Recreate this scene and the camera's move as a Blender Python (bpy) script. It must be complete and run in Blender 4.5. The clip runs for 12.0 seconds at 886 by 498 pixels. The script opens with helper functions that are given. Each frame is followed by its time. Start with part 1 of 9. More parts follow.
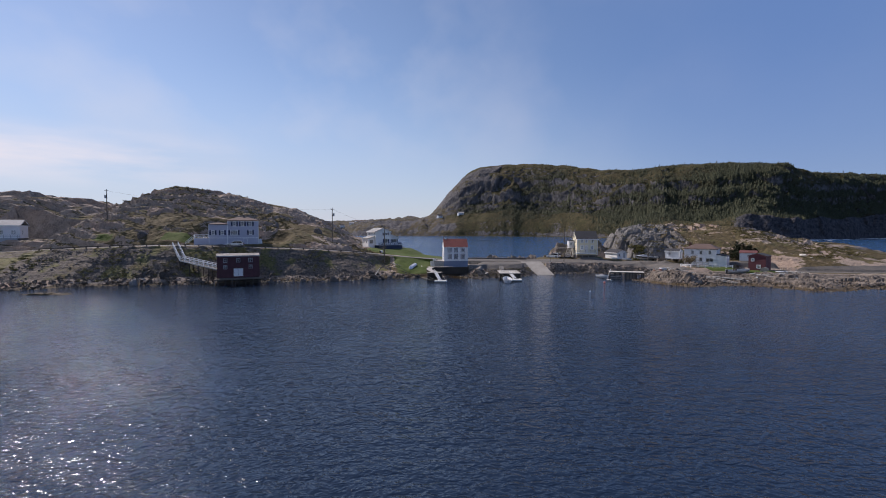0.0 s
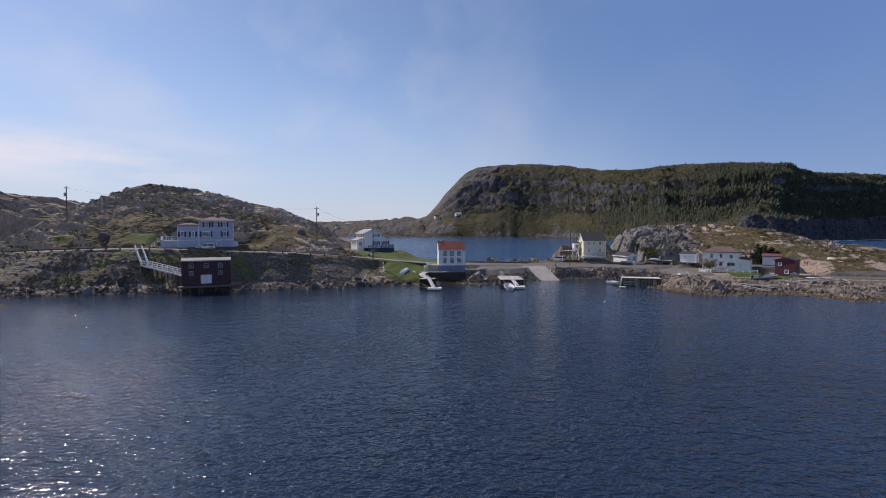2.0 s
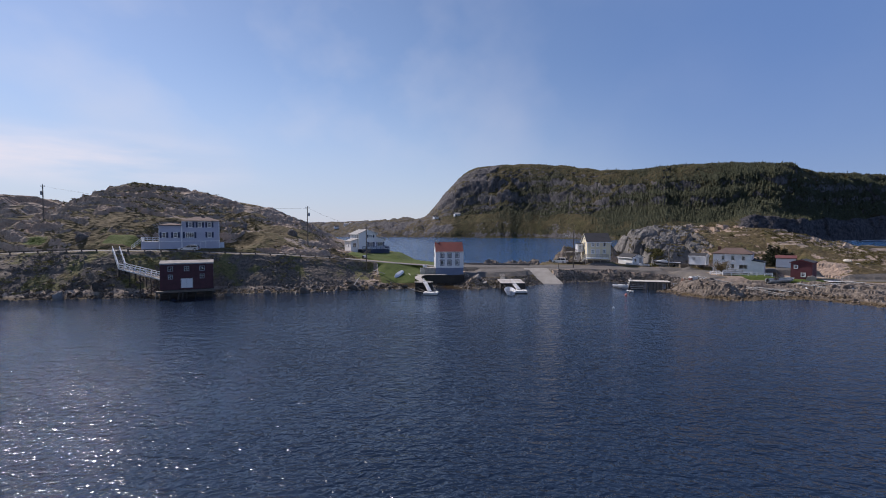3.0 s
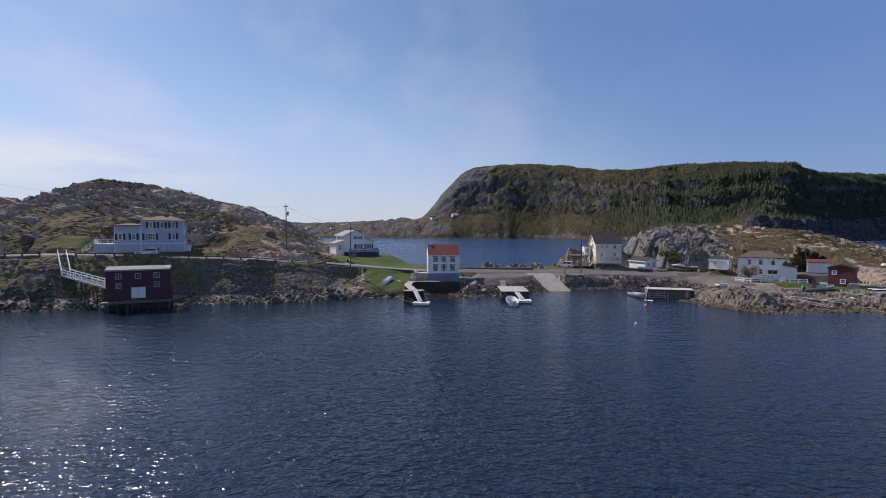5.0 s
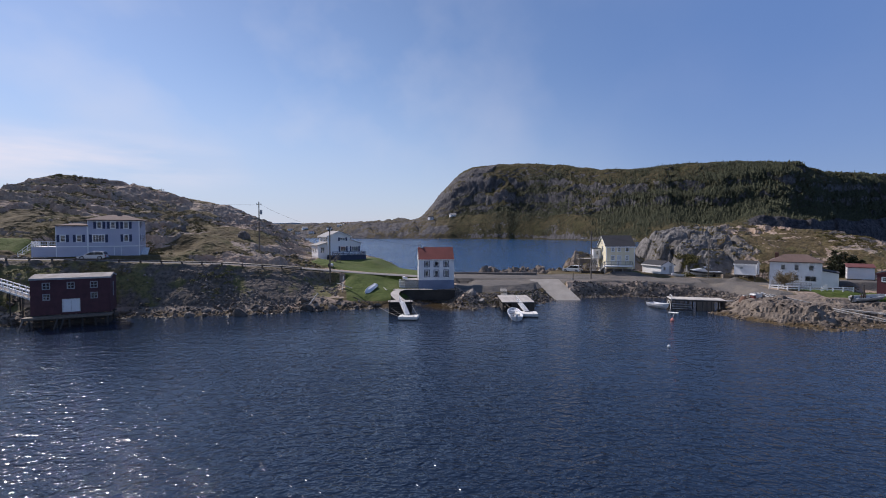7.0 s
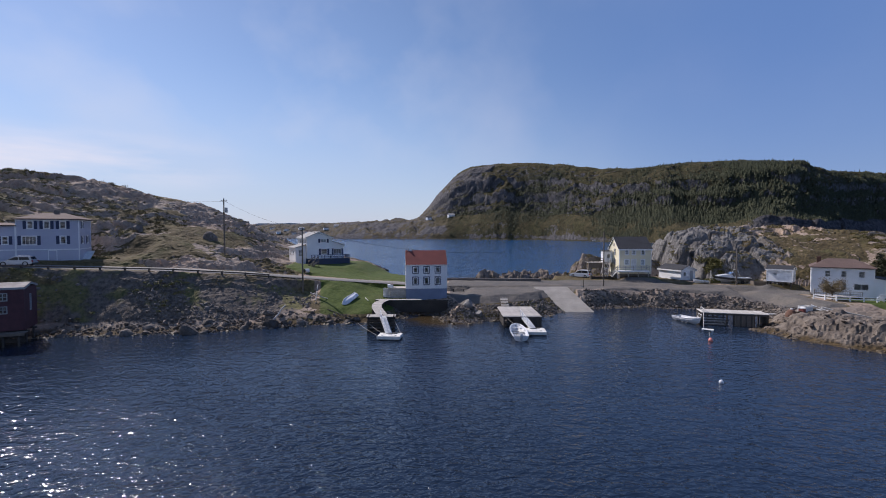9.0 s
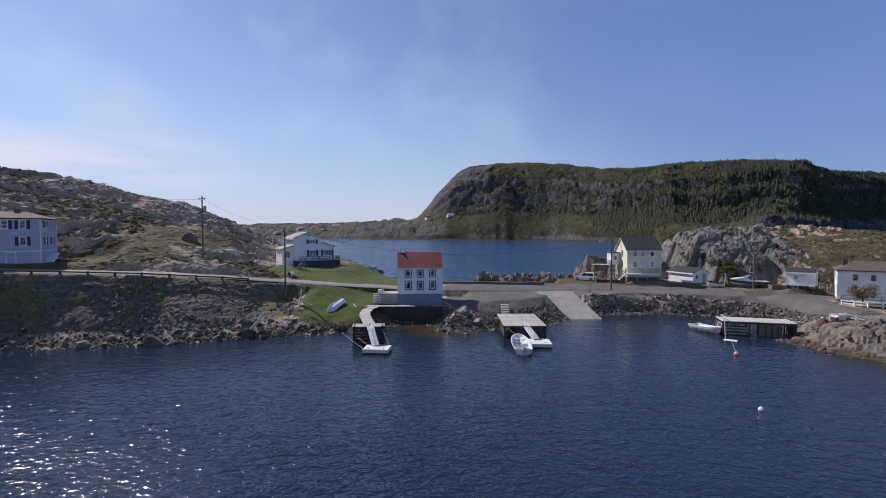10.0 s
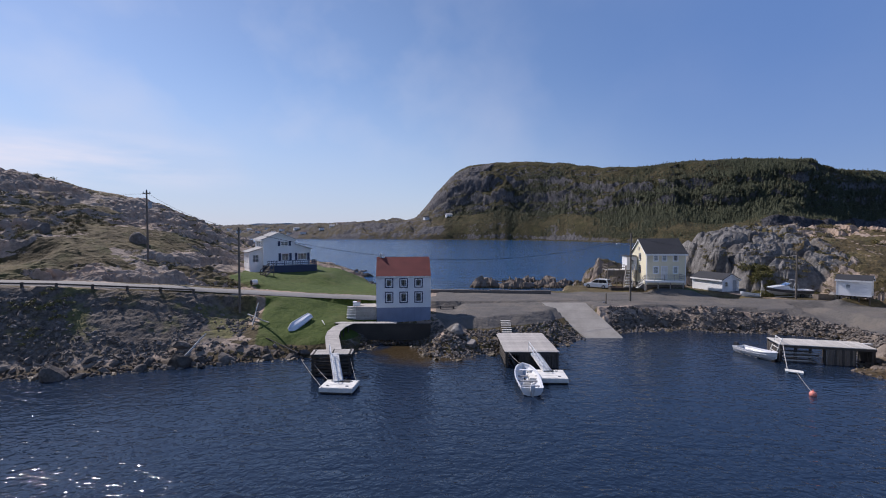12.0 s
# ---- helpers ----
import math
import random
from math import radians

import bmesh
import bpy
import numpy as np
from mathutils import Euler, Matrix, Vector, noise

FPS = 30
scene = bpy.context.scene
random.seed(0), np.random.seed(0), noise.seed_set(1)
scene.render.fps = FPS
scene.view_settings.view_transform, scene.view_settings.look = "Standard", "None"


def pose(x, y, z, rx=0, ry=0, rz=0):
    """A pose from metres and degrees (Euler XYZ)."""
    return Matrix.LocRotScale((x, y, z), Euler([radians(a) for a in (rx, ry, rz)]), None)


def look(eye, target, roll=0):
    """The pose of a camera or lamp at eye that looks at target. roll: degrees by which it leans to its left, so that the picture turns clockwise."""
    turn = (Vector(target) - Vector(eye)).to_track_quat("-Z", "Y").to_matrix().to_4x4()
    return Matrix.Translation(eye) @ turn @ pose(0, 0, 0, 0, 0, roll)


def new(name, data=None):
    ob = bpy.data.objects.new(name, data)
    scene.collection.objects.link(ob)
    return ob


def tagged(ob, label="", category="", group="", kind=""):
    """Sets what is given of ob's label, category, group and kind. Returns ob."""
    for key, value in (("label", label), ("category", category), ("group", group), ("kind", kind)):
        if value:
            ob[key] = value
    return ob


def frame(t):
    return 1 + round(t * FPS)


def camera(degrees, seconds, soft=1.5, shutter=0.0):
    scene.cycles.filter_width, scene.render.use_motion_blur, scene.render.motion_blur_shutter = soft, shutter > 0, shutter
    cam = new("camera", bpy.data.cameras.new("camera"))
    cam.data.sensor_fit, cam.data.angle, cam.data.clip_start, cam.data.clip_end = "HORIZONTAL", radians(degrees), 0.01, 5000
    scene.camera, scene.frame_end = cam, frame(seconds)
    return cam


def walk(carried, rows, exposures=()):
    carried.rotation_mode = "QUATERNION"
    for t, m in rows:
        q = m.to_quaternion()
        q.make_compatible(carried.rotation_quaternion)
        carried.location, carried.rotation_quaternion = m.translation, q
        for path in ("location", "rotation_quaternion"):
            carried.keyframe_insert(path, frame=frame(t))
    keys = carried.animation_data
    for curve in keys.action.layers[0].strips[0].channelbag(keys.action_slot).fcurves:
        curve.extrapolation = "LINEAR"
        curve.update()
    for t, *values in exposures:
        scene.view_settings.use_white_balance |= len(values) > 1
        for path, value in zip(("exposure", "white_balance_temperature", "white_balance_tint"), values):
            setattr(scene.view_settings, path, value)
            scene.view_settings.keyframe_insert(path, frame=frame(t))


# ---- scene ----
cam = camera(86.0, 12.0, 1.0)
# seconds, eye, and the run of the view to the right and upwards for each metre ahead
ROWS = [
    (0, -0.169, -1.647, 12.652, -0.01278, -0.04072),
    (1, 0.113, 4.446, 12.708, -0.01027, -0.03982),
    (2, 0.452, 10.569, 12.764, -0.00792, -0.03899),
    (3, 0.846, 16.719, 12.818, -0.00572, -0.03825),
    (4, 1.292, 22.891, 12.870, -0.00369, -0.03759),
    (5, 1.785, 29.080, 12.921, -0.00181, -0.03700),
    (6, 2.322, 35.282, 12.970, -0.00009, -0.03650),
    (7, 2.901, 41.492, 13.018, 0.00147, -0.03608),
    (8, 3.518, 47.707, 13.064, 0.00288, -0.03573),
    (9, 4.170, 53.920, 13.109, 0.00412, -0.03547),
    (10, 4.854, 60.129, 13.152, 0.00521, -0.03529),
    (11, 5.565, 66.328, 13.194, 0.00614, -0.03518),
    (12, 6.302, 72.514, 13.234, 0.00691, -0.03516),
]
EXPOSURE = 0.0
walk(cam, [(t, look((x, y, z), (x + 10 * a, y + 10, z + 10 * b), -0.1)) for t, x, y, z, a, b in ROWS], [(0, EXPOSURE, 6580, 19), (6, EXPOSURE, 6420, 19), (12, EXPOSURE, 6250, 19)])

# ---- daylight ----
SUN_TURN, SUN_HEIGHT = -50.0, 43.0
world = bpy.data.worlds.new("sky")
scene.world = world
world.use_nodes = True
wn, wl = world.node_tree.nodes, world.node_tree.links
wn.clear()
sky = wn.new("ShaderNodeTexSky")
sky.sky_type, sky.sun_disc = "NISHITA", False
sky.sun_elevation, sky.sun_rotation = radians(SUN_HEIGHT), radians(SUN_TURN)
sky.air_density, sky.dust_density, sky.ozone_density = 1.0, 0.25, 3.5
where = wn.new("ShaderNodeTexCoord")
# thin high cloud, drawn out along the wind
stretch = wn.new("ShaderNodeMapping")
stretch.inputs["Scale"].default_value = (2.2, 1.4, 2.6)
stretch.inputs["Rotation"].default_value = (0.0, radians(35), radians(40))
streak = wn.new("ShaderNodeTexNoise")
streak.inputs["Scale"].default_value, streak.inputs["Detail"].default_value, streak.inputs["Roughness"].default_value = 1.7, 5.0, 0.5
ramp = wn.new("ShaderNodeValToRGB")
ramp.color_ramp.elements[0].position, ramp.color_ramp.elements[1].position = 0.44, 0.78
height = wn.new("ShaderNodeSeparateXYZ")
low = wn.new("ShaderNodeMapRange")
low.inputs["From Min"].default_value, low.inputs["From Max"].default_value = 0.02, 0.12
high = wn.new("ShaderNodeMapRange")
high.inputs["From Min"].default_value, high.inputs["From Max"].default_value = 0.75, 0.30
gate = wn.new("ShaderNodeMath")
gate.operation = "MULTIPLY"
gate2 = wn.new("ShaderNodeMath")
gate2.operation = "MULTIPLY"
gate3 = wn.new("ShaderNodeMath")
gate3.operation = "MULTIPLY"
gate3.inputs[1].default_value = 0.44
mixc = wn.new("ShaderNodeMix")
mixc.data_type = "RGBA"
mixc.inputs["B"].default_value = (7.5, 7.6, 7.8, 1)
# pale haze along the horizon
haze = wn.new("ShaderNodeMapRange")
haze.inputs["From Min"].default_value, haze.inputs["From Max"].default_value = 0.34, 0.0
haze.inputs["To Max"].default_value = 0.72
haze.interpolation_type = "SMOOTHSTEP"
mixh = wn.new("ShaderNodeMix")
mixh.data_type = "RGBA"
mixh.inputs["B"].default_value = (4.3, 5.2, 6.9, 1)
# a low bank of broken cloud over the western hills
azim = wn.new("ShaderNodeMapRange")
azim.inputs["From Min"].default_value, azim.inputs["From Max"].default_value = -0.30, -0.62
azim.interpolation_type = "SMOOTHSTEP"
bank_lo = wn.new("ShaderNodeMapRange")
bank_lo.inputs["From Min"].default_value, bank_lo.inputs["From Max"].default_value = 0.06, 0.115
bank_lo.interpolation_type = "SMOOTHSTEP"
bank_hi = wn.new("ShaderNodeMapRange")
bank_hi.inputs["From Min"].default_value, bank_hi.inputs["From Max"].default_value = 0.185, 0.125
bank_hi.interpolation_type = "SMOOTHSTEP"
puff_map = wn.new("ShaderNodeMapping")
puff_map.inputs["Scale"].default_value = (3.0, 3.0, 16.0)
puff = wn.new("ShaderNodeTexNoise")
puff.inputs["Scale"].default_value, puff.inputs["Detail"].default_value = 1.6, 6.0
puff_span = wn.new("ShaderNodeMapRange")
puff_span.inputs["From Min"].default_value, puff_span.inputs["From Max"].default_value = 0.38, 0.66
puff_span.inputs["To Max"].default_value = 0.62
mixp = wn.new("ShaderNodeMix")
mixp.data_type = "RGBA"
mixp.inputs["B"].default_value = (8.6, 8.2, 8.3, 1)
chain = [azim, bank_lo, bank_hi, puff_span]
back = wn.new("ShaderNodeBackground")
back.inputs["Strength"].default_value = 0.101
outw = wn.new("ShaderNodeOutputWorld")
wl.new(where.outputs["Generated"], stretch.inputs["Vector"])
wl.new(stretch.outputs["Vector"], streak.inputs["Vector"])
wl.new(streak.outputs["Fac"], ramp.inputs["Fac"])
wl.new(where.outputs["Generated"], height.inputs["Vector"])
wl.new(height.outputs["Z"], low.inputs["Value"])
wl.new(height.outputs["Z"], high.inputs["Value"])
wl.new(low.outputs["Result"], gate.inputs[0])
wl.new(high.outputs["Result"], gate.inputs[1])
wl.new(gate.outputs[0], gate2.inputs[0])
wl.new(ramp.outputs["Color"], gate2.inputs[1])
wl.new(gate2.outputs[0], gate3.inputs[0])
wl.new(sky.outputs["Color"], mixc.inputs["A"])
wl.new(height.outputs["Z"], haze.inputs["Value"])
# the haze and the thin cloud are densest towards the sun
side = wn.new("ShaderNodeMapRange")
side.inputs["From Min"].default_value, side.inputs["From Max"].default_value = -0.25, 0.55
side.inputs["To Min"].default_value, side.inputs["To Max"].default_value = 1.0, 0.2
side.interpolation_type = "SMOOTHSTEP"
wl.new(height.outputs["X"], side.inputs["Value"])
thin = wn.new("ShaderNodeMath")
thin.operation = "MULTIPLY"
wl.new(haze.outputs["Result"], thin.inputs[0])
wl.new(side.outputs["Result"], thin.inputs[1])
wl.new(thin.outputs[0], mixh.inputs["Factor"])
veil = wn.new("ShaderNodeMath")
veil.operation = "MULTIPLY"
wl.new(gate3.outputs[0], veil.inputs[0])
wl.new(side.outputs["Result"], veil.inputs[1])
wl.new(veil.outputs[0], mixc.inputs["Factor"])
# away from the sun the clear sky is a deeper blue
clear = wn.new("ShaderNodeMapRange")
clear.inputs["From Min"].default_value, clear.inputs["From Max"].default_value = -0.15, 0.6
clear.inputs["To Max"].default_value = 0.66
clear.interpolation_type = "SMOOTHSTEP"
wl.new(height.outputs["X"], clear.inputs["Value"])
mixb = wn.new("ShaderNodeMix")
mixb.data_type = "RGBA"
mixb.inputs["B"].default_value = (1.2, 2.4, 5.3, 1)
wl.new(clear.outputs["Result"], mixb.inputs["Factor"])
wl.new(mixc.outputs["Result"], mixb.inputs["A"])
wl.new(mixb.outputs["Result"], mixh.inputs["A"])
wl.new(height.outputs["X"], azim.inputs["Value"])
wl.new(height.outputs["Z"], bank_lo.inputs["Value"])
wl.new(height.outputs["Z"], bank_hi.inputs["Value"])
wl.new(where.outputs["Generated"], puff_map.inputs["Vector"])
wl.new(puff_map.outputs["Vector"], puff.inputs["Vector"])
wl.new(puff.outputs["Fac"], puff_span.inputs["Value"])
amount = chain[0].outputs["Result"]
for node in chain[1:]:
    both = wn.new("ShaderNodeMath")
    both.operation = "MULTIPLY"
    wl.new(amount, both.inputs[0])
    wl.new(node.outputs["Result"], both.inputs[1])
    amount = both.outputs[0]
wl.new(amount, mixp.inputs["Factor"])
wl.new(mixh.outputs["Result"], mixp.inputs["A"])
wl.new(mixp.outputs["Result"], back.inputs["Color"])
wl.new(back.outputs["Background"], outw.inputs["Surface"])

sun = new("sun", bpy.data.lights.new("sun", "SUN"))
sun.data.energy, sun.data.angle, sun.data.color = 4.6, radians(0.53), (1.0, 0.95, 0.87)
ta, te = radians(SUN_TURN), radians(SUN_HEIGHT)
sun.matrix_world = look((0, 0, 60), (-math.sin(ta) * math.cos(te), -math.cos(ta) * math.cos(te), 60 - math.sin(te)))
# ---- materials ----
def material(name, colour, rough=0.7, metal=0.0, grain=0.0, grain_size=8.0, stain=0.0, stain_size=0.6, bump=0.0, bump_size=20.0, boards=0.0, board_axis="Z", vary=0.0, spec=0.5, stretch_v=(1, 1, 1)):
    """A surface with fine grain, broad stains, relief, and where asked clapboards or planks of a given width."""
    m = bpy.data.materials.new(name)
    m.use_nodes = True
    n, l = m.node_tree.nodes, m.node_tree.links
    b = n["Principled BSDF"]
    b.inputs["Roughness"].default_value, b.inputs["Metallic"].default_value = rough, metal
    b.inputs["Specular IOR Level"].default_value = spec
    b.inputs["Base Color"].default_value = (*colour, 1)
    co = n.new("ShaderNodeTexCoord")
    mp = n.new("ShaderNodeMapping")
    mp.inputs["Scale"].default_value = stretch_v
    l.new(co.outputs["Object"], mp.inputs["Vector"])
    value = None

    def times(a, bb):
        x = n.new("ShaderNodeMath")
        x.operation = "MULTIPLY"
        l.new(a, x.inputs[0])
        l.new(bb, x.inputs[1])
        return x.outputs[0]

    def noise_value(size, amount, detail):
        t = n.new("ShaderNodeTexNoise")
        t.inputs["Scale"].default_value, t.inputs["Detail"].default_value = size, detail
        l.new(mp.outputs["Vector"], t.inputs["Vector"])
        r = n.new("ShaderNodeMapRange")
        r.inputs["From Min"].default_value, r.inputs["From Max"].default_value = 0.25, 0.75
        r.inputs["To Min"].default_value, r.inputs["To Max"].default_value = 1 - amount, 1 + amount
        l.new(t.outputs["Fac"], r.inputs["Value"])
        return r.outputs["Result"]

    if grain:
        value = noise_value(grain_size, grain, 4)
    if stain:
        s = noise_value(stain_size, stain, 3)
        value = times(value, s) if value else s
    if vary:
        oi = n.new("ShaderNodeObjectInfo")
        r = n.new("ShaderNodeMapRange")
        r.inputs["To Min"].default_value, r.inputs["To Max"].default_value = 1 - vary, 1 + vary
        l.new(oi.outputs["Random"], r.inputs["Value"])
        value = times(value, r.outputs["Result"]) if value else r.outputs["Result"]
    if value:
        mul = n.new("ShaderNodeVectorMath")
        mul.operation = "SCALE"
        mul.inputs[0].default_value = colour
        l.new(value, mul.inputs["Scale"])
        l.new(mul.outputs["Vector"], b.inputs["Base Color"])
    normal = None
    if bump:
        t = n.new("ShaderNodeTexNoise")
        t.inputs["Scale"].default_value, t.inputs["Detail"].default_value = bump_size, 5
        l.new(mp.outputs["Vector"], t.inputs["Vector"])
        bp = n.new("ShaderNodeBump")
        bp.inputs["Strength"].default_value, bp.inputs["Distance"].default_value = bump, 0.6 / bump_size
        l.new(t.outputs["Fac"], bp.inputs["Height"])
        normal = bp.outputs["Normal"]
    if boards:
        sp = n.new("ShaderNodeSeparateXYZ")
        l.new(co.outputs["Object"], sp.inputs["Vector"])
        saw = n.new("ShaderNodeMath")
        saw.operation = "FRACT"
        dv = n.new("ShaderNodeMath")
        dv.operation = "DIVIDE"
        dv.inputs[1].default_value = boards
        l.new(sp.outputs[board_axis], dv.inputs[0])
        l.new(dv.outputs[0], saw.inputs[0])
        bp = n.new("ShaderNodeBump")
        bp.inputs["Strength"].default_value, bp.inputs["Distance"].default_value = 1.0, 0.014
        bp.invert = True
        l.new(saw.outputs[0], bp.inputs["Height"])
        if normal:
            l.new(normal, bp.inputs["Normal"])
        normal = bp.outputs["Normal"]
    if normal:
        l.new(normal, b.inputs["Normal"])
    return m


white_siding = material("white clapboard", (0.78, 0.79, 0.80), 0.55, grain=0.04, stain=0.06, boards=0.13)
lilac_siding = material("pale lilac vinyl siding", (0.47, 0.475, 0.56), 0.5, grain=0.03, stain=0.05, boards=0.13)
cream_siding = material("cream clapboard", (0.74, 0.68, 0.49), 0.55, grain=0.04, stain=0.06, boards=0.13)
red_siding = material("dark red board cladding", (0.082, 0.029, 0.036), 0.75, grain=0.12, stain=0.25, stain_size=1.2, boards=0.13)
maroon_siding = material("maroon clapboard", (0.105, 0.024, 0.033), 0.7, grain=0.08, stain=0.15, boards=0.13)
blue_skirt = material("blue grey painted skirting", (0.20, 0.24, 0.34), 0.65, grain=0.08, stain=0.15, boards=0.15, board_axis="X")
navy_skirt = material("dark blue painted skirting", (0.03, 0.045, 0.09), 0.65, grain=0.1, boards=0.15, board_axis="X")
white_paint = material("white paint", (0.80, 0.80, 0.80), 0.45, grain=0.04, stain=0.05)
worn_white = material("worn white paint", (0.66, 0.65, 0.62), 0.7, grain=0.12, stain=0.2, stain_size=1.5)
navy_paint = material("navy trim paint", (0.026, 0.036, 0.09), 0.5, grain=0.05)
red_shingle = material("weathered red asphalt shingle", (0.165, 0.040, 0.033), 0.9, grain=0.22, grain_size=14, stain=0.2, bump=0.4, bump_size=18)
brown_shingle = material("brown asphalt shingle", (0.115, 0.075, 0.062), 0.9, grain=0.2, grain_size=14, stain=0.15, bump=0.4, bump_size=18)
black_shingle = material("charcoal asphalt shingle", (0.030, 0.031, 0.036), 0.9, grain=0.25, grain_size=14, stain=0.15, bump=0.4, bump_size=18)
grey_shingle = material("pale grey asphalt shingle", (0.34, 0.33, 0.32), 0.9, grain=0.15, grain_size=14, stain=0.15, bump=0.4, bump_size=18)
grey_wood = material("weathered grey planks", (0.40, 0.37, 0.335), 0.85, grain=0.16, grain_size=6, stain=0.16, stain_size=1.2, bump=0.3, bump_size=25, vary=0.14, stretch_v=(1, 1, 1))
dark_wood = material("tarred timber", (0.055, 0.047, 0.040), 0.85, grain=0.3, stain=0.3, bump=0.5, vary=0.2)
pole_wood = material("creosoted pole", (0.15, 0.125, 0.10), 0.85, grain=0.2, stain=0.25, bump=0.4, stretch_v=(6, 6, 1))
drift_wood = material("bleached driftwood", (0.46, 0.43, 0.385), 0.85, grain=0.2, stain=0.2, bump=0.4, vary=0.12)
concrete = material("worn concrete", (0.30, 0.275, 0.24), 0.9, grain=0.10, grain_size=5, stain=0.18, stain_size=0.5, bump=0.4, bump_size=9)
old_concrete = material("dark stained concrete", (0.155, 0.135, 0.12), 0.9, grain=0.2, stain=0.25, bump=0.5, bump_size=6)
boat_white = material("white gelcoat", (0.66, 0.67, 0.69), 0.28, grain=0.02, stain=0.05, stain_size=1.0)
boat_grey = material("grey gelcoat", (0.36, 0.38, 0.40), 0.45, grain=0.05, stain=0.1)
boat_black = material("black hull paint", (0.02, 0.02, 0.024), 0.3, grain=0.05)
engine_dark = material("dark engine cowl", (0.035, 0.037, 0.042), 0.35, grain=0.05)
engine_grey = material("silver engine cowl", (0.45, 0.46, 0.48), 0.35, grain=0.05)
steel = material("galvanised steel", (0.40, 0.41, 0.42), 0.45, 0.8, grain=0.1, stain=0.1)
rust = material("rusted iron", (0.14, 0.07, 0.045), 0.85, grain=0.3, stain=0.3, bump=0.5)
rubber = material("black rubber", (0.02, 0.02, 0.021), 0.8, grain=0.1)
car_white = material("white car paint", (0.78, 0.79, 0.80), 0.2, grain=0.01)
car_silver = material("silver car paint", (0.50, 0.52, 0.55), 0.25, 0.35, grain=0.01)
lamp_clear = material("clear lamp lens", (0.7, 0.7, 0.7), 0.1)
lamp_red = material("red lamp lens", (0.35, 0.01, 0.01), 0.2)
orange_buoy = material("faded orange plastic", (0.72, 0.24, 0.19), 0.45, grain=0.06, stain=0.1)
rope_grey = material("grey rope", (0.30, 0.28, 0.25), 0.9, grain=0.2)
wire_black = material("black cable", (0.02, 0.02, 0.02), 0.6)
curtain = material("white curtain", (0.62, 0.62, 0.60), 0.9, grain=0.05)
interior = material("dim plaster", (0.25, 0.24, 0.23), 0.9, grain=0.05)
bark = material("grey bark", (0.10, 0.085, 0.07), 0.9, grain=0.3, bump=0.5)
stone_mat = material("shore stone", (0.125, 0.108, 0.094), 0.92, grain=0.35, grain_size=3.0, stain=0.3, stain_size=0.7, bump=1.0, bump_size=5, vary=0.45, spec=0.25)
brown_stone = material("brown shore stone", (0.150, 0.120, 0.096), 0.92, grain=0.35, grain_size=3.0, stain=0.3, stain_size=0.7, bump=1.0, bump_size=5, vary=0.3, spec=0.25)


def glass_material():
    m = bpy.data.materials.new("window glass")
    m.use_nodes = True
    b = m.node_tree.nodes["Principled BSDF"]
    b.inputs["Base Color"].default_value = (0.75, 0.8, 0.82, 1)
    b.inputs["Roughness"].default_value, b.inputs["IOR"].default_value = 0.03, 1.5
    b.inputs["Transmission Weight"].default_value = 1.0
    return m


def leaf_material(name, dark, light, rough=0.75):
    m = bpy.data.materials.new(name)
    m.use_nodes = True
    n, l = m.node_tree.nodes, m.node_tree.links
    b = n["Principled BSDF"]
    b.inputs["Roughness"].default_value, b.inputs["Specular IOR Level"].default_value = rough, 0.2
    g = n.new("ShaderNodeNewGeometry")
    mx = n.new("ShaderNodeMix")
    mx.data_type = "RGBA"
    mx.inputs["A"].default_value, mx.inputs["B"].default_value = (*dark, 1), (*light, 1)
    l.new(g.outputs["Random Per Island"], mx.inputs["Factor"])
    l.new(mx.outputs["Result"], b.inputs["Base Color"])
    return m


glass = glass_material()
spruce_leaf = leaf_material("spruce needles", (0.034, 0.041, 0.024), (0.074, 0.080, 0.042))
shrub_leaf = leaf_material("low shrub leaves", (0.11, 0.105, 0.040), (0.24, 0.210, 0.085))
dry_leaf = leaf_material("dry brown twigs", (0.15, 0.115, 0.065), (0.27, 0.21, 0.12))


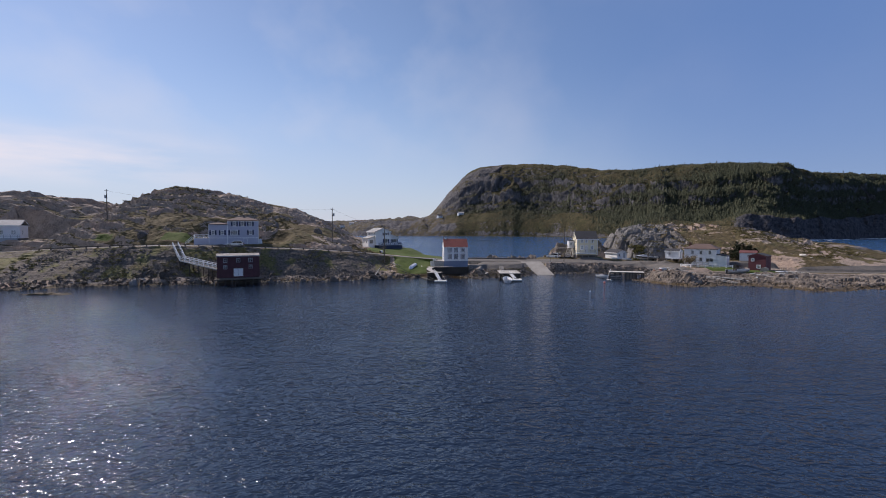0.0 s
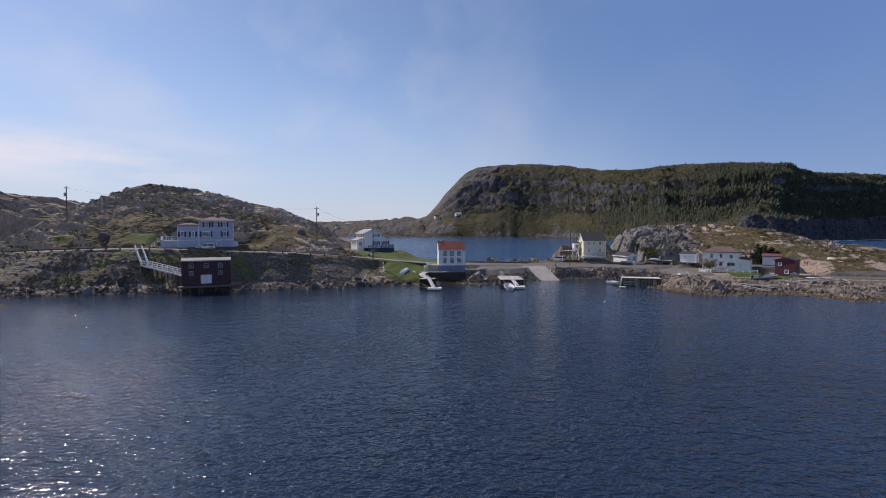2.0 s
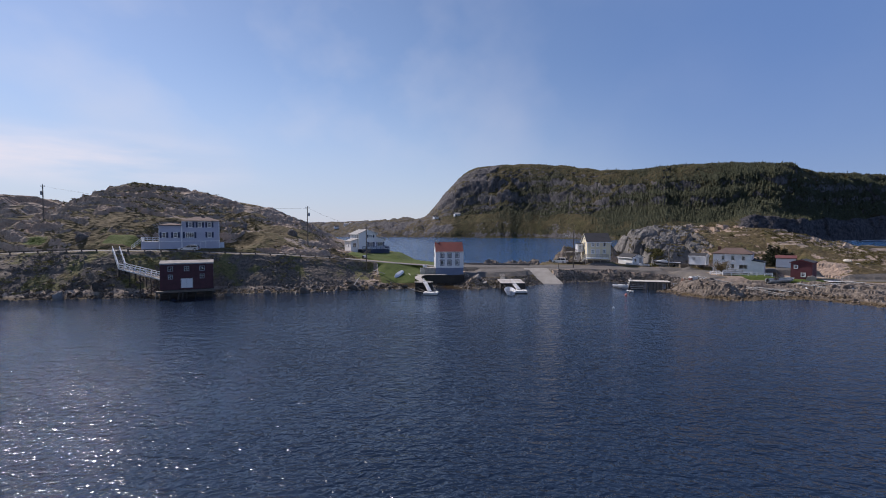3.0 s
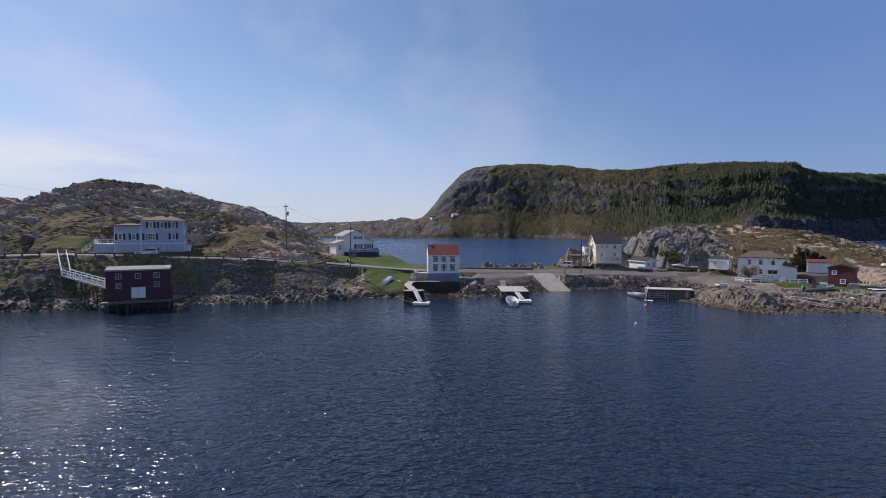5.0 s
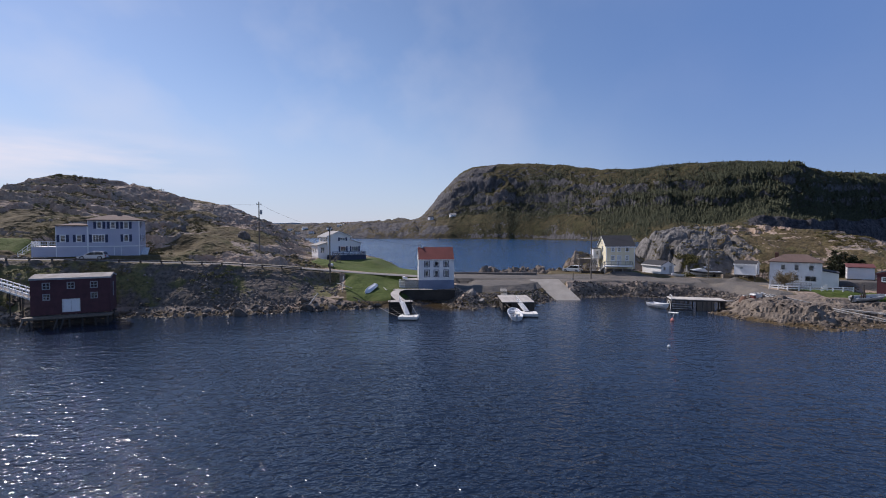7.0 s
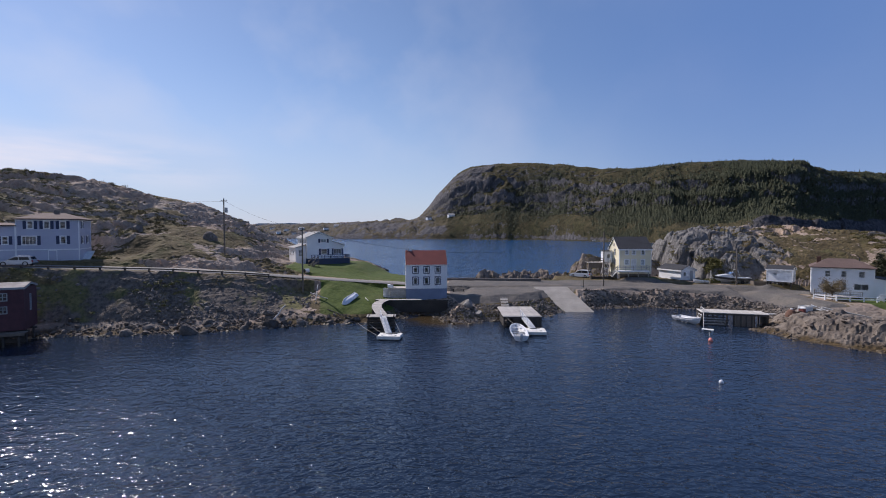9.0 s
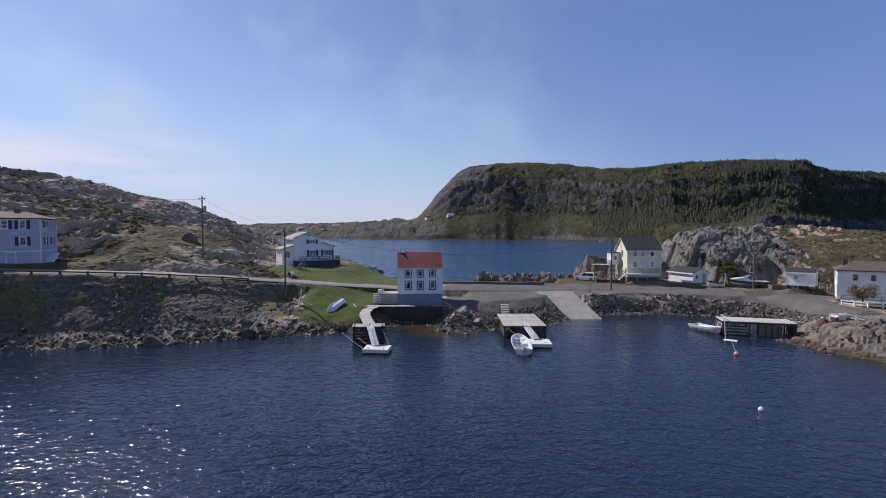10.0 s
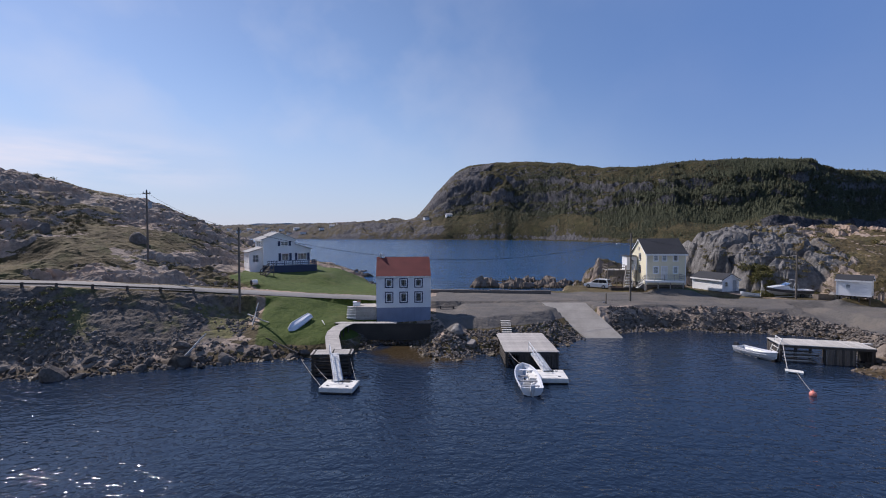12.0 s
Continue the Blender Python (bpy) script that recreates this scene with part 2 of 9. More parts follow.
def water_material():
    m = bpy.data.materials.new("sea water")
    m.use_nodes = True
    n, l = m.node_tree.nodes, m.node_tree.links
    b = n["Principled BSDF"]
    b.inputs["IOR"].default_value = 1.333
    g = n.new("ShaderNodeNewGeometry")
    # the harbour base is darker; the open bay's reflected sky is painted in as blue
    sp = n.new("ShaderNodeSeparateXYZ")
    l.new(g.outputs["Position"], sp.inputs["Vector"])
    far_bay = n.new("ShaderNodeMapRange")
    far_bay.inputs["From Min"].default_value, far_bay.inputs["From Max"].default_value = 150, 210
    l.new(sp.outputs["Y"], far_bay.inputs["Value"])
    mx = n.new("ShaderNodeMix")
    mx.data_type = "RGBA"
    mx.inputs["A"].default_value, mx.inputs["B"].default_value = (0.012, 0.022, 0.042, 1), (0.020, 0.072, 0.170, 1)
    l.new(far_bay.outputs["Result"], mx.inputs["Factor"])
    # brown weed showing through the shallows of the cove
    away = n.new("ShaderNodeVectorMath")
    away.operation = "DISTANCE"
    away.inputs[1].default_value = (4.8, 124.8, 0)
    l.new(g.outputs["Position"], away.inputs[0])
    murk = n.new("ShaderNodeTexNoise")
    murk.inputs["Scale"].default_value, murk.inputs["Detail"].default_value = 0.5, 4
    l.new(g.outputs["Position"], murk.inputs["Vector"])
    reach = n.new("ShaderNodeMath")
    reach.operation = "MULTIPLY_ADD"
    reach.inputs[1].default_value = 7.0
    l.new(murk.outputs["Fac"], reach.inputs[0])
    l.new(away.outputs["Value"], reach.inputs[2])
    near = n.new("ShaderNodeMapRange")
    near.inputs["From Min"].default_value, near.inputs["From Max"].default_value = 10.0, 7.5
    l.new(reach.outputs[0], near.inputs["Value"])
    mw = n.new("ShaderNodeMix")
    mw.data_type = "RGBA"
    mw.inputs["B"].default_value = (0.052, 0.036, 0.017, 1)
    l.new(near.outputs["Result"], mw.inputs["Factor"])
    l.new(mx.outputs["Result"], mw.inputs["A"])
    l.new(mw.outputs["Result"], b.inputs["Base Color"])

    # the lee under the shore lies calmer
    lee = n.new("ShaderNodeMapRange")
    lee.interpolation_type = "SMOOTHSTEP"
    for k, x in zip(("From Min", "From Max", "To Min", "To Max"), (55, 118, 1.0, 0.42)):
        lee.inputs[k].default_value = x
    l.new(sp.outputs["Y"], lee.inputs["Value"])
    # cat's paws: broad patches where the wind roughens the surface
    t = n.new("ShaderNodeTexNoise")
    t.inputs["Scale"].default_value, t.inputs["Detail"].default_value = 0.022, 3
    l.new(g.outputs["Position"], t.inputs["Vector"])
    paws = n.new("ShaderNodeMapRange")
    for k, x in zip(("From Min", "From Max", "To Min", "To Max"), (0.40, 0.58, 0.62, 1.0)):
        paws.inputs[k].default_value = x
    l.new(t.outputs["Fac"], paws.inputs["Value"])
    open_sea = n.new("ShaderNodeMath")
    open_sea.operation = "MAXIMUM"
    l.new(lee.outputs["Result"], open_sea.inputs[0])
    l.new(far_bay.outputs["Result"], open_sea.inputs[1])
    wind = n.new("ShaderNodeMath")
    wind.operation = "MULTIPLY"
    l.new(open_sea.outputs[0], wind.inputs[0])
    l.new(paws.outputs["Result"], wind.inputs[1])

    def ripple(scale, sx, sy, turn, detail, dist, before=None, force=None):
        mp = n.new("ShaderNodeMapping")
        mp.inputs["Scale"].default_value = (sx, sy, 1)
        mp.inputs["Rotation"].default_value = (0, 0, radians(turn))
        t = n.new("ShaderNodeTexNoise")
        t.inputs["Scale"].default_value, t.inputs["Detail"].default_value, t.inputs["Roughness"].default_value = scale, detail, 0.5
        t.inputs["Distortion"].default_value = 0.8
        l.new(g.outputs["Position"], mp.inputs["Vector"])
        l.new(mp.outputs["Vector"], t.inputs["Vector"])
        bp = n.new("ShaderNodeBump")
        bp.inputs["Distance"].default_value = dist
        l.new(force or wind.outputs[0], bp.inputs["Strength"])
        l.new(t.outputs["Fac"], bp.inputs["Height"])
        if before:
            l.new(before, bp.inputs["Normal"])
        return bp.outputs["Normal"]

    sea = ripple(0.16, 0.45, 1.4, 12, 3.0, 1.1, force=far_bay.outputs["Result"])
    swell = ripple(0.45, 0.5, 1.2, 20, 1.0, 0.25, sea)
    chop = ripple(1.35, 0.75, 1.20, 16, 1.0, 0.235, swell)
    cross = ripple(2.7, 0.9, 1.1, 30, 0.5, 0.12, chop)
    fine_ = ripple(6.0, 1.0, 1.1, -14, 0.0, 0.020, cross)
    l.new(fine_, b.inputs["Normal"])
    rr = n.new("ShaderNodeMath")
    rr.operation = "MULTIPLY_ADD"
    rr.inputs[1].default_value, rr.inputs[2].default_value = 0.04, 0.07
    l.new(far_bay.outputs["Result"], rr.inputs[0])
    l.new(rr.outputs[0], b.inputs["Roughness"])
    return m


water_mat = water_material()


def land_material(name, scale=1.0, rock=(0.365, 0.290, 0.228), heath=(0.122, 0.090, 0.042)):
    """Bare rock with lichen, heath in the hollows, mown grass, gravel, and weed below the tide line, by the masks of the ground mesh."""
    m = bpy.data.materials.new(name)
    m.use_nodes = True
    n, l = m.node_tree.nodes, m.node_tree.links
    b = n["Principled BSDF"]
    b.inputs["Roughness"].default_value, b.inputs["Specular IOR Level"].default_value = 0.92, 0.25
    g = n.new("ShaderNodeNewGeometry")

    def tex(size, detail=5, rough=0.6, vec=None):
        t = n.new("ShaderNodeTexNoise")
        t.inputs["Scale"].default_value, t.inputs["Detail"].default_value, t.inputs["Roughness"].default_value = size * scale, detail, rough
        l.new(vec or g.outputs["Position"], t.inputs["Vector"])
        return t.outputs["Fac"]

    def span(v, a, c, d=0.0, e=1.0):
        r = n.new("ShaderNodeMapRange")
        for k, x in zip(("From Min", "From Max", "To Min", "To Max"), (a, c, d, e)):
            r.inputs[k].default_value = x
        l.new(v, r.inputs["Value"])
        return r.outputs["Result"]

    def mix(f, a, c):
        x = n.new("ShaderNodeMix")
        x.data_type = "RGBA"
        l.new(f, x.inputs["Factor"])
        for k, v in (("A", a), ("B", c)):
            if isinstance(v, tuple):
                x.inputs[k].default_value = (*v, 1)
            else:
                l.new(v, x.inputs[k])
        return x.outputs["Result"]

    def op(kind, a, c):
        x = n.new("ShaderNodeMath")
        x.operation = kind
        for i, v in enumerate((a, c)):
            if isinstance(v, (int, float)):
                x.inputs[i].default_value = v
            else:
                l.new(v, x.inputs[i])
        return x.outputs[0]

    def mask(key):
        a = n.new("ShaderNodeAttribute")
        a.attribute_name = key
        return a.outputs["Fac"]

    fine, mid, broad = tex(2.2), tex(0.45), tex(0.07, 3)
    rk = mix(span(mid, 0.35, 0.68), tuple(0.62 * c for c in rock), tuple(1.18 * c for c in rock))
    rk = mix(span(fine, 0.52, 0.70, 0, 0.6), rk, tuple(1.45 * c for c in rock))
    rk = mix(span(fine, 0.46, 0.30, 0, 0.75), rk, tuple(0.38 * c for c in rock))
    rk = mix(span(broad, 0.45, 0.62, 0, 0.35), rk, (rock[0] * 1.05, rock[1] * 0.86, rock[2] * 0.76))
    hth = mix(span(tex(0.9), 0.38, 0.62), tuple(0.5 * c for c in heath), heath)
    hth = mix(span(tex(0.16, 4), 0.48, 0.64, 0, 0.8), hth, (0.145, 0.112, 0.050))
    hth = mix(span(tex(0.23, 4), 0.52, 0.66, 0, 0.5), hth, (0.088, 0.092, 0.030))
    hth = mix(span(tex(3.5, 4), 0.50, 0.34, 0, 0.7), hth, (0.045, 0.038, 0.018))
    pale = mix(span(tex(0.8, 6), 0.36, 0.62), (0.10, 0.094, 0.090), (0.225, 0.214, 0.200))
    pale = mix(span(tex(0.25, 6), 0.52, 0.64, 0, 0.75), pale, (0.095, 0.085, 0.078))
    pale = mix(span(tex(3.0, 4), 0.48, 0.34, 0, 0.6), pale, (0.07, 0.065, 0.06))
    brown = mix(span(tex(0.7, 6), 0.36, 0.62), (0.090, 0.072, 0.059), (0.225, 0.186, 0.150))
    brown = mix(span(fine, 0.56, 0.68, 0, 0.6), brown, (0.23, 0.20, 0.165))
    rk = mix(mask("crag"), rk, pale)
    rk = mix(mask("shore"), rk, brown)
    sep = n.new("ShaderNodeSeparateXYZ")
    l.new(g.outputs["Normal"], sep.inputs["Vector"])
    slope = op("ADD", sep.outputs["Z"], op("MULTIPLY", op("SUBTRACT", mid, 0.5), 0.5))
    cover = op("MULTIPLY", span(slope, 0.30, 0.66), mask("heath"))
    cover = span(op("ADD", cover, op("ADD", op("MULTIPLY", op("SUBTRACT", tex(0.35, 6), 0.5), 0.9), op("MULTIPLY", op("SUBTRACT", tex(1.4, 6), 0.5), 0.9))), 0.42, 0.54)
    col = mix(cover, rk, hth)
    dirt = mix(span(tex(1.6, 6), 0.35, 0.62), (0.066, 0.054, 0.045), (0.180, 0.147, 0.119))
    dirt = mix(span(tex(5.0, 4), 0.55, 0.68, 0, 0.7), dirt, (0.19, 0.168, 0.148))
    dirt = mix(span(tex(0.14, 5), 0.49, 0.56, 0, 0.9), dirt, mix(span(tex(1.8, 5), 0.36, 0.62), (0.078, 0.078, 0.027), (0.185, 0.165, 0.062)))
    dirt = mix(span(tex(0.24, 5), 0.55, 0.64, 0, 0.85), dirt, mix(span(tex(1.8, 5), 0.36, 0.62), (0.060, 0.047, 0.022), (0.150, 0.112, 0.050)))
    col = mix(span(op("ADD", mask("soil"), op("MULTIPLY", op("SUBTRACT", mid, 0.5), 0.8)), 0.35, 0.6), col, dirt)
    lawn = mix(span(tex(1.4), 0.3, 0.7), (0.042, 0.068, 0.010), (0.080, 0.108, 0.019))
    lawn = mix(span(tex(0.2, 3), 0.5, 0.68, 0, 0.55), lawn, (0.100, 0.100, 0.032))
    col = mix(span(op("ADD", mask("lawn"), op("MULTIPLY", op("SUBTRACT", mid, 0.5), 0.6)), 0.42, 0.58), col, lawn)
    grv = mix(span(tex(5.0), 0.3, 0.7), (0.082, 0.076, 0.070), (0.140, 0.129, 0.118))
    grv = mix(span(tex(0.25, 4), 0.45, 0.62, 0, 0.6), grv, (0.170, 0.147, 0.122))
    col = mix(span(op("ADD", mask("gravel"), op("MULTIPLY", op("SUBTRACT", mid, 0.5), 0.35)), 0.42, 0.58), col, grv)
    pos = n.new("ShaderNodeSeparateXYZ")
    l.new(g.outputs["Position"], pos.inputs["Vector"])
    tide = span(op("ADD", pos.outputs["Z"], op("MULTIPLY", mid, 1.4)), 1.35, 0.85)
    weed = mix(span(fine, 0.35, 0.65), (0.028, 0.020, 0.011), (0.115, 0.078, 0.036))
    col = mix(tide, col, weed)
    l.new(col, b.inputs["Base Color"])
    bp = n.new("ShaderNodeBump")
    bp.inputs["Strength"].default_value, bp.inputs["Distance"].default_value = 0.9, 0.35 / scale
    l.new(op("ADD", mid, op("ADD", op("MULTIPLY", fine, 0.45), op("MULTIPLY", tex(6.0, 4), 0.15))), bp.inputs["Height"])
    l.new(bp.outputs["Normal"], b.inputs["Normal"])
    return m


land_mat = land_material("rock and heath")
# ---- the lie of the land ----
LATTICE = np.random.RandomState(7).rand(8, 256, 256)


def smooth(t):
    t = np.clip(t, 0, 1)
    return t * t * (3 - 2 * t)


def value_noise(x, y, layer=0):
    xi, yi = np.floor(x).astype(int), np.floor(y).astype(int)
    fx, fy = smooth(x - xi), smooth(y - yi)
    g = LATTICE[layer % 8]
    a, b = g[xi % 256, yi % 256], g[(xi + 1) % 256, yi % 256]
    c, d = g[xi % 256, (yi + 1) % 256], g[(xi + 1) % 256, (yi + 1) % 256]
    return (a * (1 - fx) + b * fx) * (1 - fy) + (c * (1 - fx) + d * fx) * fy


def fbm(x, y, size, octaves=4, layer=0):
    total, amp, norm = 0, 1.0, 0
    for k in range(octaves):
        f = 2.03 ** k / size
        total = total + amp * (value_noise(x * f + 17.3 * k, y * f - 9.1 * k, layer + k) - 0.5)
        norm += amp
        amp *= 0.5
    return total / norm * 2


def plates(x, y, size, layer=0):
    """Broken rock: tilted blocks, and the depth of the cracks between them."""
    u, v = x / size, y / size
    xi, yi = np.floor(u).astype(int), np.floor(v).astype(int)
    d1, d2 = np.full(np.shape(u), 9.0), np.full(np.shape(u), 9.0)
    top = np.zeros(np.shape(u))
    for i in (-1, 0, 1):
        for j in (-1, 0, 1):
            a, b = (xi + i) % 256, (yi + j) % 256
            px, py = xi + i + LATTICE[layer][a, b], yi + j + LATTICE[(layer + 1) % 8][a, b]
            d = np.hypot(u - px, v - py)
            t = LATTICE[(layer + 2) % 8][a, b] - 0.5 + 0.8 * (u - px) * (LATTICE[(layer + 3) % 8][a, b] - 0.5) + 1.1 * (v - py) * (LATTICE[(layer + 4) % 8][a, b] - 0.2)
            nearer = d < d1
            d2 = np.where(nearer, d1, np.minimum(d2, d))
            top = np.where(nearer, t, top)
            d1 = np.where(nearer, d, d1)
    return top, smooth((d2 - d1) / 0.16), d1


COAST_FRONT = [(-300, 78), (-150, 86), (-112, 89), (-93, 95), (-86, 101), (-76, 104.5), (-66, 107), (-57, 107.5), (-46, 113.2), (-33, 115), (-26, 116.5), (-20, 119), (-14.5, 120.6),
               (-7.3, 122.3), (-4.5, 123.3), (-2.4, 125.3), (-0.8, 129.2), (2.6, 129.4), (4.6, 123), (7.6, 121.4), (10.7, 123.7), (13.3, 123.9), (20.2, 127.4), (23.9, 131), (29.6, 134.4),
               (38.5, 136), (45, 134.6), (51.6, 133), (55.5, 130), (54, 125), (50, 120), (46.3, 116.5), (46.8, 111), (49.5, 106.3), (54, 103), (60, 104.2), (68, 104), (70.5, 99.5),
               (74, 95), (81, 95.5), (88, 99.5), (95, 97.5), (130, 92), (300, 78)]
COAST_BACK = [(300, 190), (190, 200), (150, 196), (120, 200), (95, 204), (75, 198), (62, 190), (52, 186), (46, 178), (36, 174), (31, 166), (26, 160), (10, 158), (2, 162), (-6, 170), (-12, 180),
              (-20, 196), (-23, 218), (-34, 232), (-60, 250), (-120, 270), (-300, 280)]
ROAD = [(-300, 124, 5.2), (-150, 122, 6.0), (-118, 121, 6.9), (-94, 120, 8.1), (-80, 119.5, 8.6), (-69, 120, 8.7), (-58, 122.5, 8.4), (-46, 125.5, 7.8), (-36, 127.8, 7.35), (-26, 131.6, 6.4), (-20, 134.6, 5.6),
        (-13, 137.6, 4.75), (-6, 140.5, 4.0), (2, 143, 3.3), (16, 144.5, 3.15), (28, 146, 3.05), (38, 147, 3.0), (48, 144, 2.95), (57, 139.5, 2.9), (66, 137, 2.9), (80, 132, 2.9), (92, 128, 2.6)]
CREST = [(-300, 160, 22), (-165, 156, 25.5), (-140, 156, 26), (-128, 159, 24), (-114, 163, 21), (-106, 164, 25.5), (-98, 164, 28.3), (-88, 166, 27.6), (-80, 168, 26.3), (-70, 170, 23), (-63, 172, 21.2),
         (-57, 173, 20.2), (-52, 172, 18), (-46, 170, 16.2), (-42, 169, 14.6), (-35, 167, 10.3), (-29, 165, 8.6), (-20, 162, 6.9), (-12, 160, 4.6), (0, 155, 3.2)]
RIDGE = [(56.5, 168, 3.0), (59, 169, 8.5), (61, 170, 12.6), (66, 171, 14.4), (84, 170, 14.4), (95, 162, 14.0), (103, 158, 12.4), (113, 156, 9.9), (130, 154, 7.2), (143, 152, 4.8), (165, 150, 2.2), (300, 150, 1.0)]
TOE = [(54, 156), (60, 152), (70, 149), (78, 144), (88, 138), (98, 130), (115, 128), (300, 130)]
# level plots: x, y, half width, half depth, height, and the width of the slope round it where it is not 2.2 m
PLOTS = [(-59, 131.0, 9.0, 6.5, 8.8, 5.0), (44.5, 155.0, 6.5, 4.6, 3.9), (54, 154.5, 4, 5, 2.95), (67.2, 142.6, 2.6, 2.0, 3.4), (70, 131, 9, 8, 2.5), (82, 126, 6, 5, 2.0), (84, 135.5, 5, 5.2, 3.5), (-123, 137, 9, 7, 9.9),
         (2, 136.6, 6, 4.2, 2.35), (-22, 160, 6.5, 6, 6.3, 7.0), (62, 147, 7, 4, 2.9), (35.5, 154, 5, 8, 3.1)]


def column(rows, k):
    return [r[k] for r in rows]


def inland(x, y):
    """Distance from the coast, positive on land."""
    ring = COAST_FRONT + COAST_BACK
    best = np.full(np.shape(x), 1e9)
    inside = np.zeros(np.shape(x), bool)
    for (ax, ay), (bx, by) in zip(ring, ring[1:] + ring[:1]):
        dx, dy = bx - ax, by - ay
        t = np.clip(((x - ax) * dx + (y - ay) * dy) / (dx * dx + dy * dy), 0, 1)
        best = np.minimum(best, np.hypot(x - ax - t * dx, y - ay - t * dy))
        if dy:
            inside ^= ((ay > y) != (by > y)) & (x < dx * (y - ay) / dy + ax)
    return np.where(inside, best, -best)


def relief(x, y):
    """Height, and the masks of heath, lawn and gravel."""
    x, y = np.atleast_1d(np.asarray(x, float)), np.atleast_1d(np.asarray(y, float))
    wob = 1.3 * fbm(x, y, 9, 3, 1) + 0.5 * fbm(x, y, 2.5, 2, 4)
    d = inland(x, y) + wob * np.where((x > 21) & (x < 31) & (y > 125), 0.15, 1.0)
    rx, ry, rz = column(ROAD, 0), column(ROAD, 1), column(ROAD, 2)
    yr, zr = np.interp(x, rx, ry), np.interp(x, rx, rz)
    yc, zc = np.interp(x, column(CREST, 0), column(CREST, 1)), np.interp(x, column(CREST, 0), column(CREST, 2))
    left = smooth((-2 - x) / 10)
    # the bank below the road, the road, the hill behind
    gap = np.maximum(yr - 3.4 - y, 0)
    q = np.clip(d, 0, None) / (np.clip(d, 0, None) + gap + 1e-6)
    bank = zr * np.interp(q, [0, 0.16, 0.30, 0.55, 0.80, 1], [0, 0.07, 0.18, 0.48, 0.78, 1])
    cut = smooth((-13.5 - x) / 4)
    lawn_bank = (cut * np.interp(q, [0, 0.16, 0.28, 0.8, 0.93, 1], [0, 0.2, 0.33, 0.58, 0.70, 1]) + (1 - cut) * np.interp(q, [0, 0.16, 0.28, 1], [0, 0.22, 0.36, 1])) * zr
    on_lawn = smooth((x + 23) / 4)
    bank = bank * (1 - on_lawn) + lawn_bank * on_lawn
    s = np.clip((y - yr - 3.4) / np.maximum(yc - yr - 3.4, 5), 0, 1)
    hill = zr + (zc - zr) * s ** 0.72
    behind = smooth((y - yc) / 75)
    hill = hill * (1 - behind) + 1.5 * behind
    zl = np.where(y < yr - 3.4, bank, hill)
    # the gravel neck and the shore road
    flat = np.where(y < yr, np.maximum(2.9, 2.9 + 0 * x), zr)
    neck = np.minimum(flat, np.clip(d, 0, None) * np.where(x < 24, 0.48, 0.8))
    # the rocky ridge
    ycr, zcr = np.interp(x, column(RIDGE, 0), column(RIDGE, 1)), np.interp(x, column(RIDGE, 0), column(RIDGE, 2))
    toe = np.interp(x, column(TOE, 0), column(TOE, 1))
    sr = np.clip((y - toe) / np.maximum(ycr - toe, 4), 0, 1)
    power = np.interp(x, [56, 62, 76, 90, 110], [0.9, 0.55, 0.62, 0.85, 0.9])
    low = np.interp(x, [80, 90, 110], [2.8, 1.6, 1.3])
    ridge = low + (zcr - low) * sr ** power
    ridge = ridge * (1 - smooth((y - ycr - 3) / 30)) + 0.5 * smooth((y - ycr - 3) / 30)
    ridge = np.where(x > 52, ridge, 0)
    flat_right = np.interp(x, [80, 92, 110], [2.7, 1.2, 0.9])
    zright = np.minimum(flat_right, 0.3 + np.clip(d, 0, None) * np.interp(x, [30, 52, 58, 75, 100], [0.85, 0.7, 0.11, 0.09, 0.09]) + smooth((y - 115) / 9) * smooth((68 - x) / 5) * smooth((x - 52) / 4) * 0.5)
    zright = np.maximum(zright, np.minimum(np.where(y > toe, ridge, 0), np.clip(d, 0, None) * 0.85))
    zn = np.where(x > 50, zright, neck)
    z = left * zl + (1 - left) * zn
    # outcrops
    mounds = np.zeros(np.shape(x))
    for mx, my, r1, r2, h in ((40.5, 169, 6, 5.5, 6.9), (52, 170, 7, 7, 7.6), (33, 168, 4, 4, 3.8), (49.4, 112.0, 2.7, 4.0, 2.1), (52.5, 115.0, 3.4, 3.4, 1.4), (58, 108.0, 5, 2.6, 0.9), (79, 99, 9, 3.4, 1.2), (70, 103.0, 4, 2.4, 0.9),
                              (63.5, 157, 6, 4, 7.3), (72, 155, 6, 3.5, 5.2), (60.5, 163, 4, 5, 9.8), (58.6, 160.5, 2.2, 3, 5.2), (67, 160.5, 5, 4, 9.2), (105, 137, 9, 5, 2.6), (120, 141, 12, 6, 3.2)):
        e = ((x - mx) / r1) ** 2 + ((y - my) / r2) ** 2
        mounds = np.maximum(mounds, h * np.clip(1 - e, 0, 1) ** 0.55)
    craggy = np.clip(mounds - z, 0, 2) / 2
    z = np.maximum(z, mounds)
    # masks
    pad = np.zeros(np.shape(x))
    road = smooth((3.6 - np.abs(y - yr)) / 1.0)
    pad = np.maximum(pad, road)
    gravel = smooth((x - 5) / 1.5) * smooth((33 - x) / 2) * smooth((d - 3.4) / 1.2) * smooth((154 - y) / 2) * (y > 124)
    gravel = np.maximum(gravel, smooth((x - 28) / 2) * smooth((66 - x) / 3) * smooth((7.5 - np.abs(y - yr + 1.0)) / 2.0) * smooth((d - 2.2) / 1.0))
    gravel = np.maximum(gravel, smooth((x - 54) / 2) * smooth((64 - x) / 2) * smooth((d - 2.5) / 1.0) * (y > 122) * (y < 140))
    gravel = np.maximum(gravel, road * smooth((x - 2) / 3))
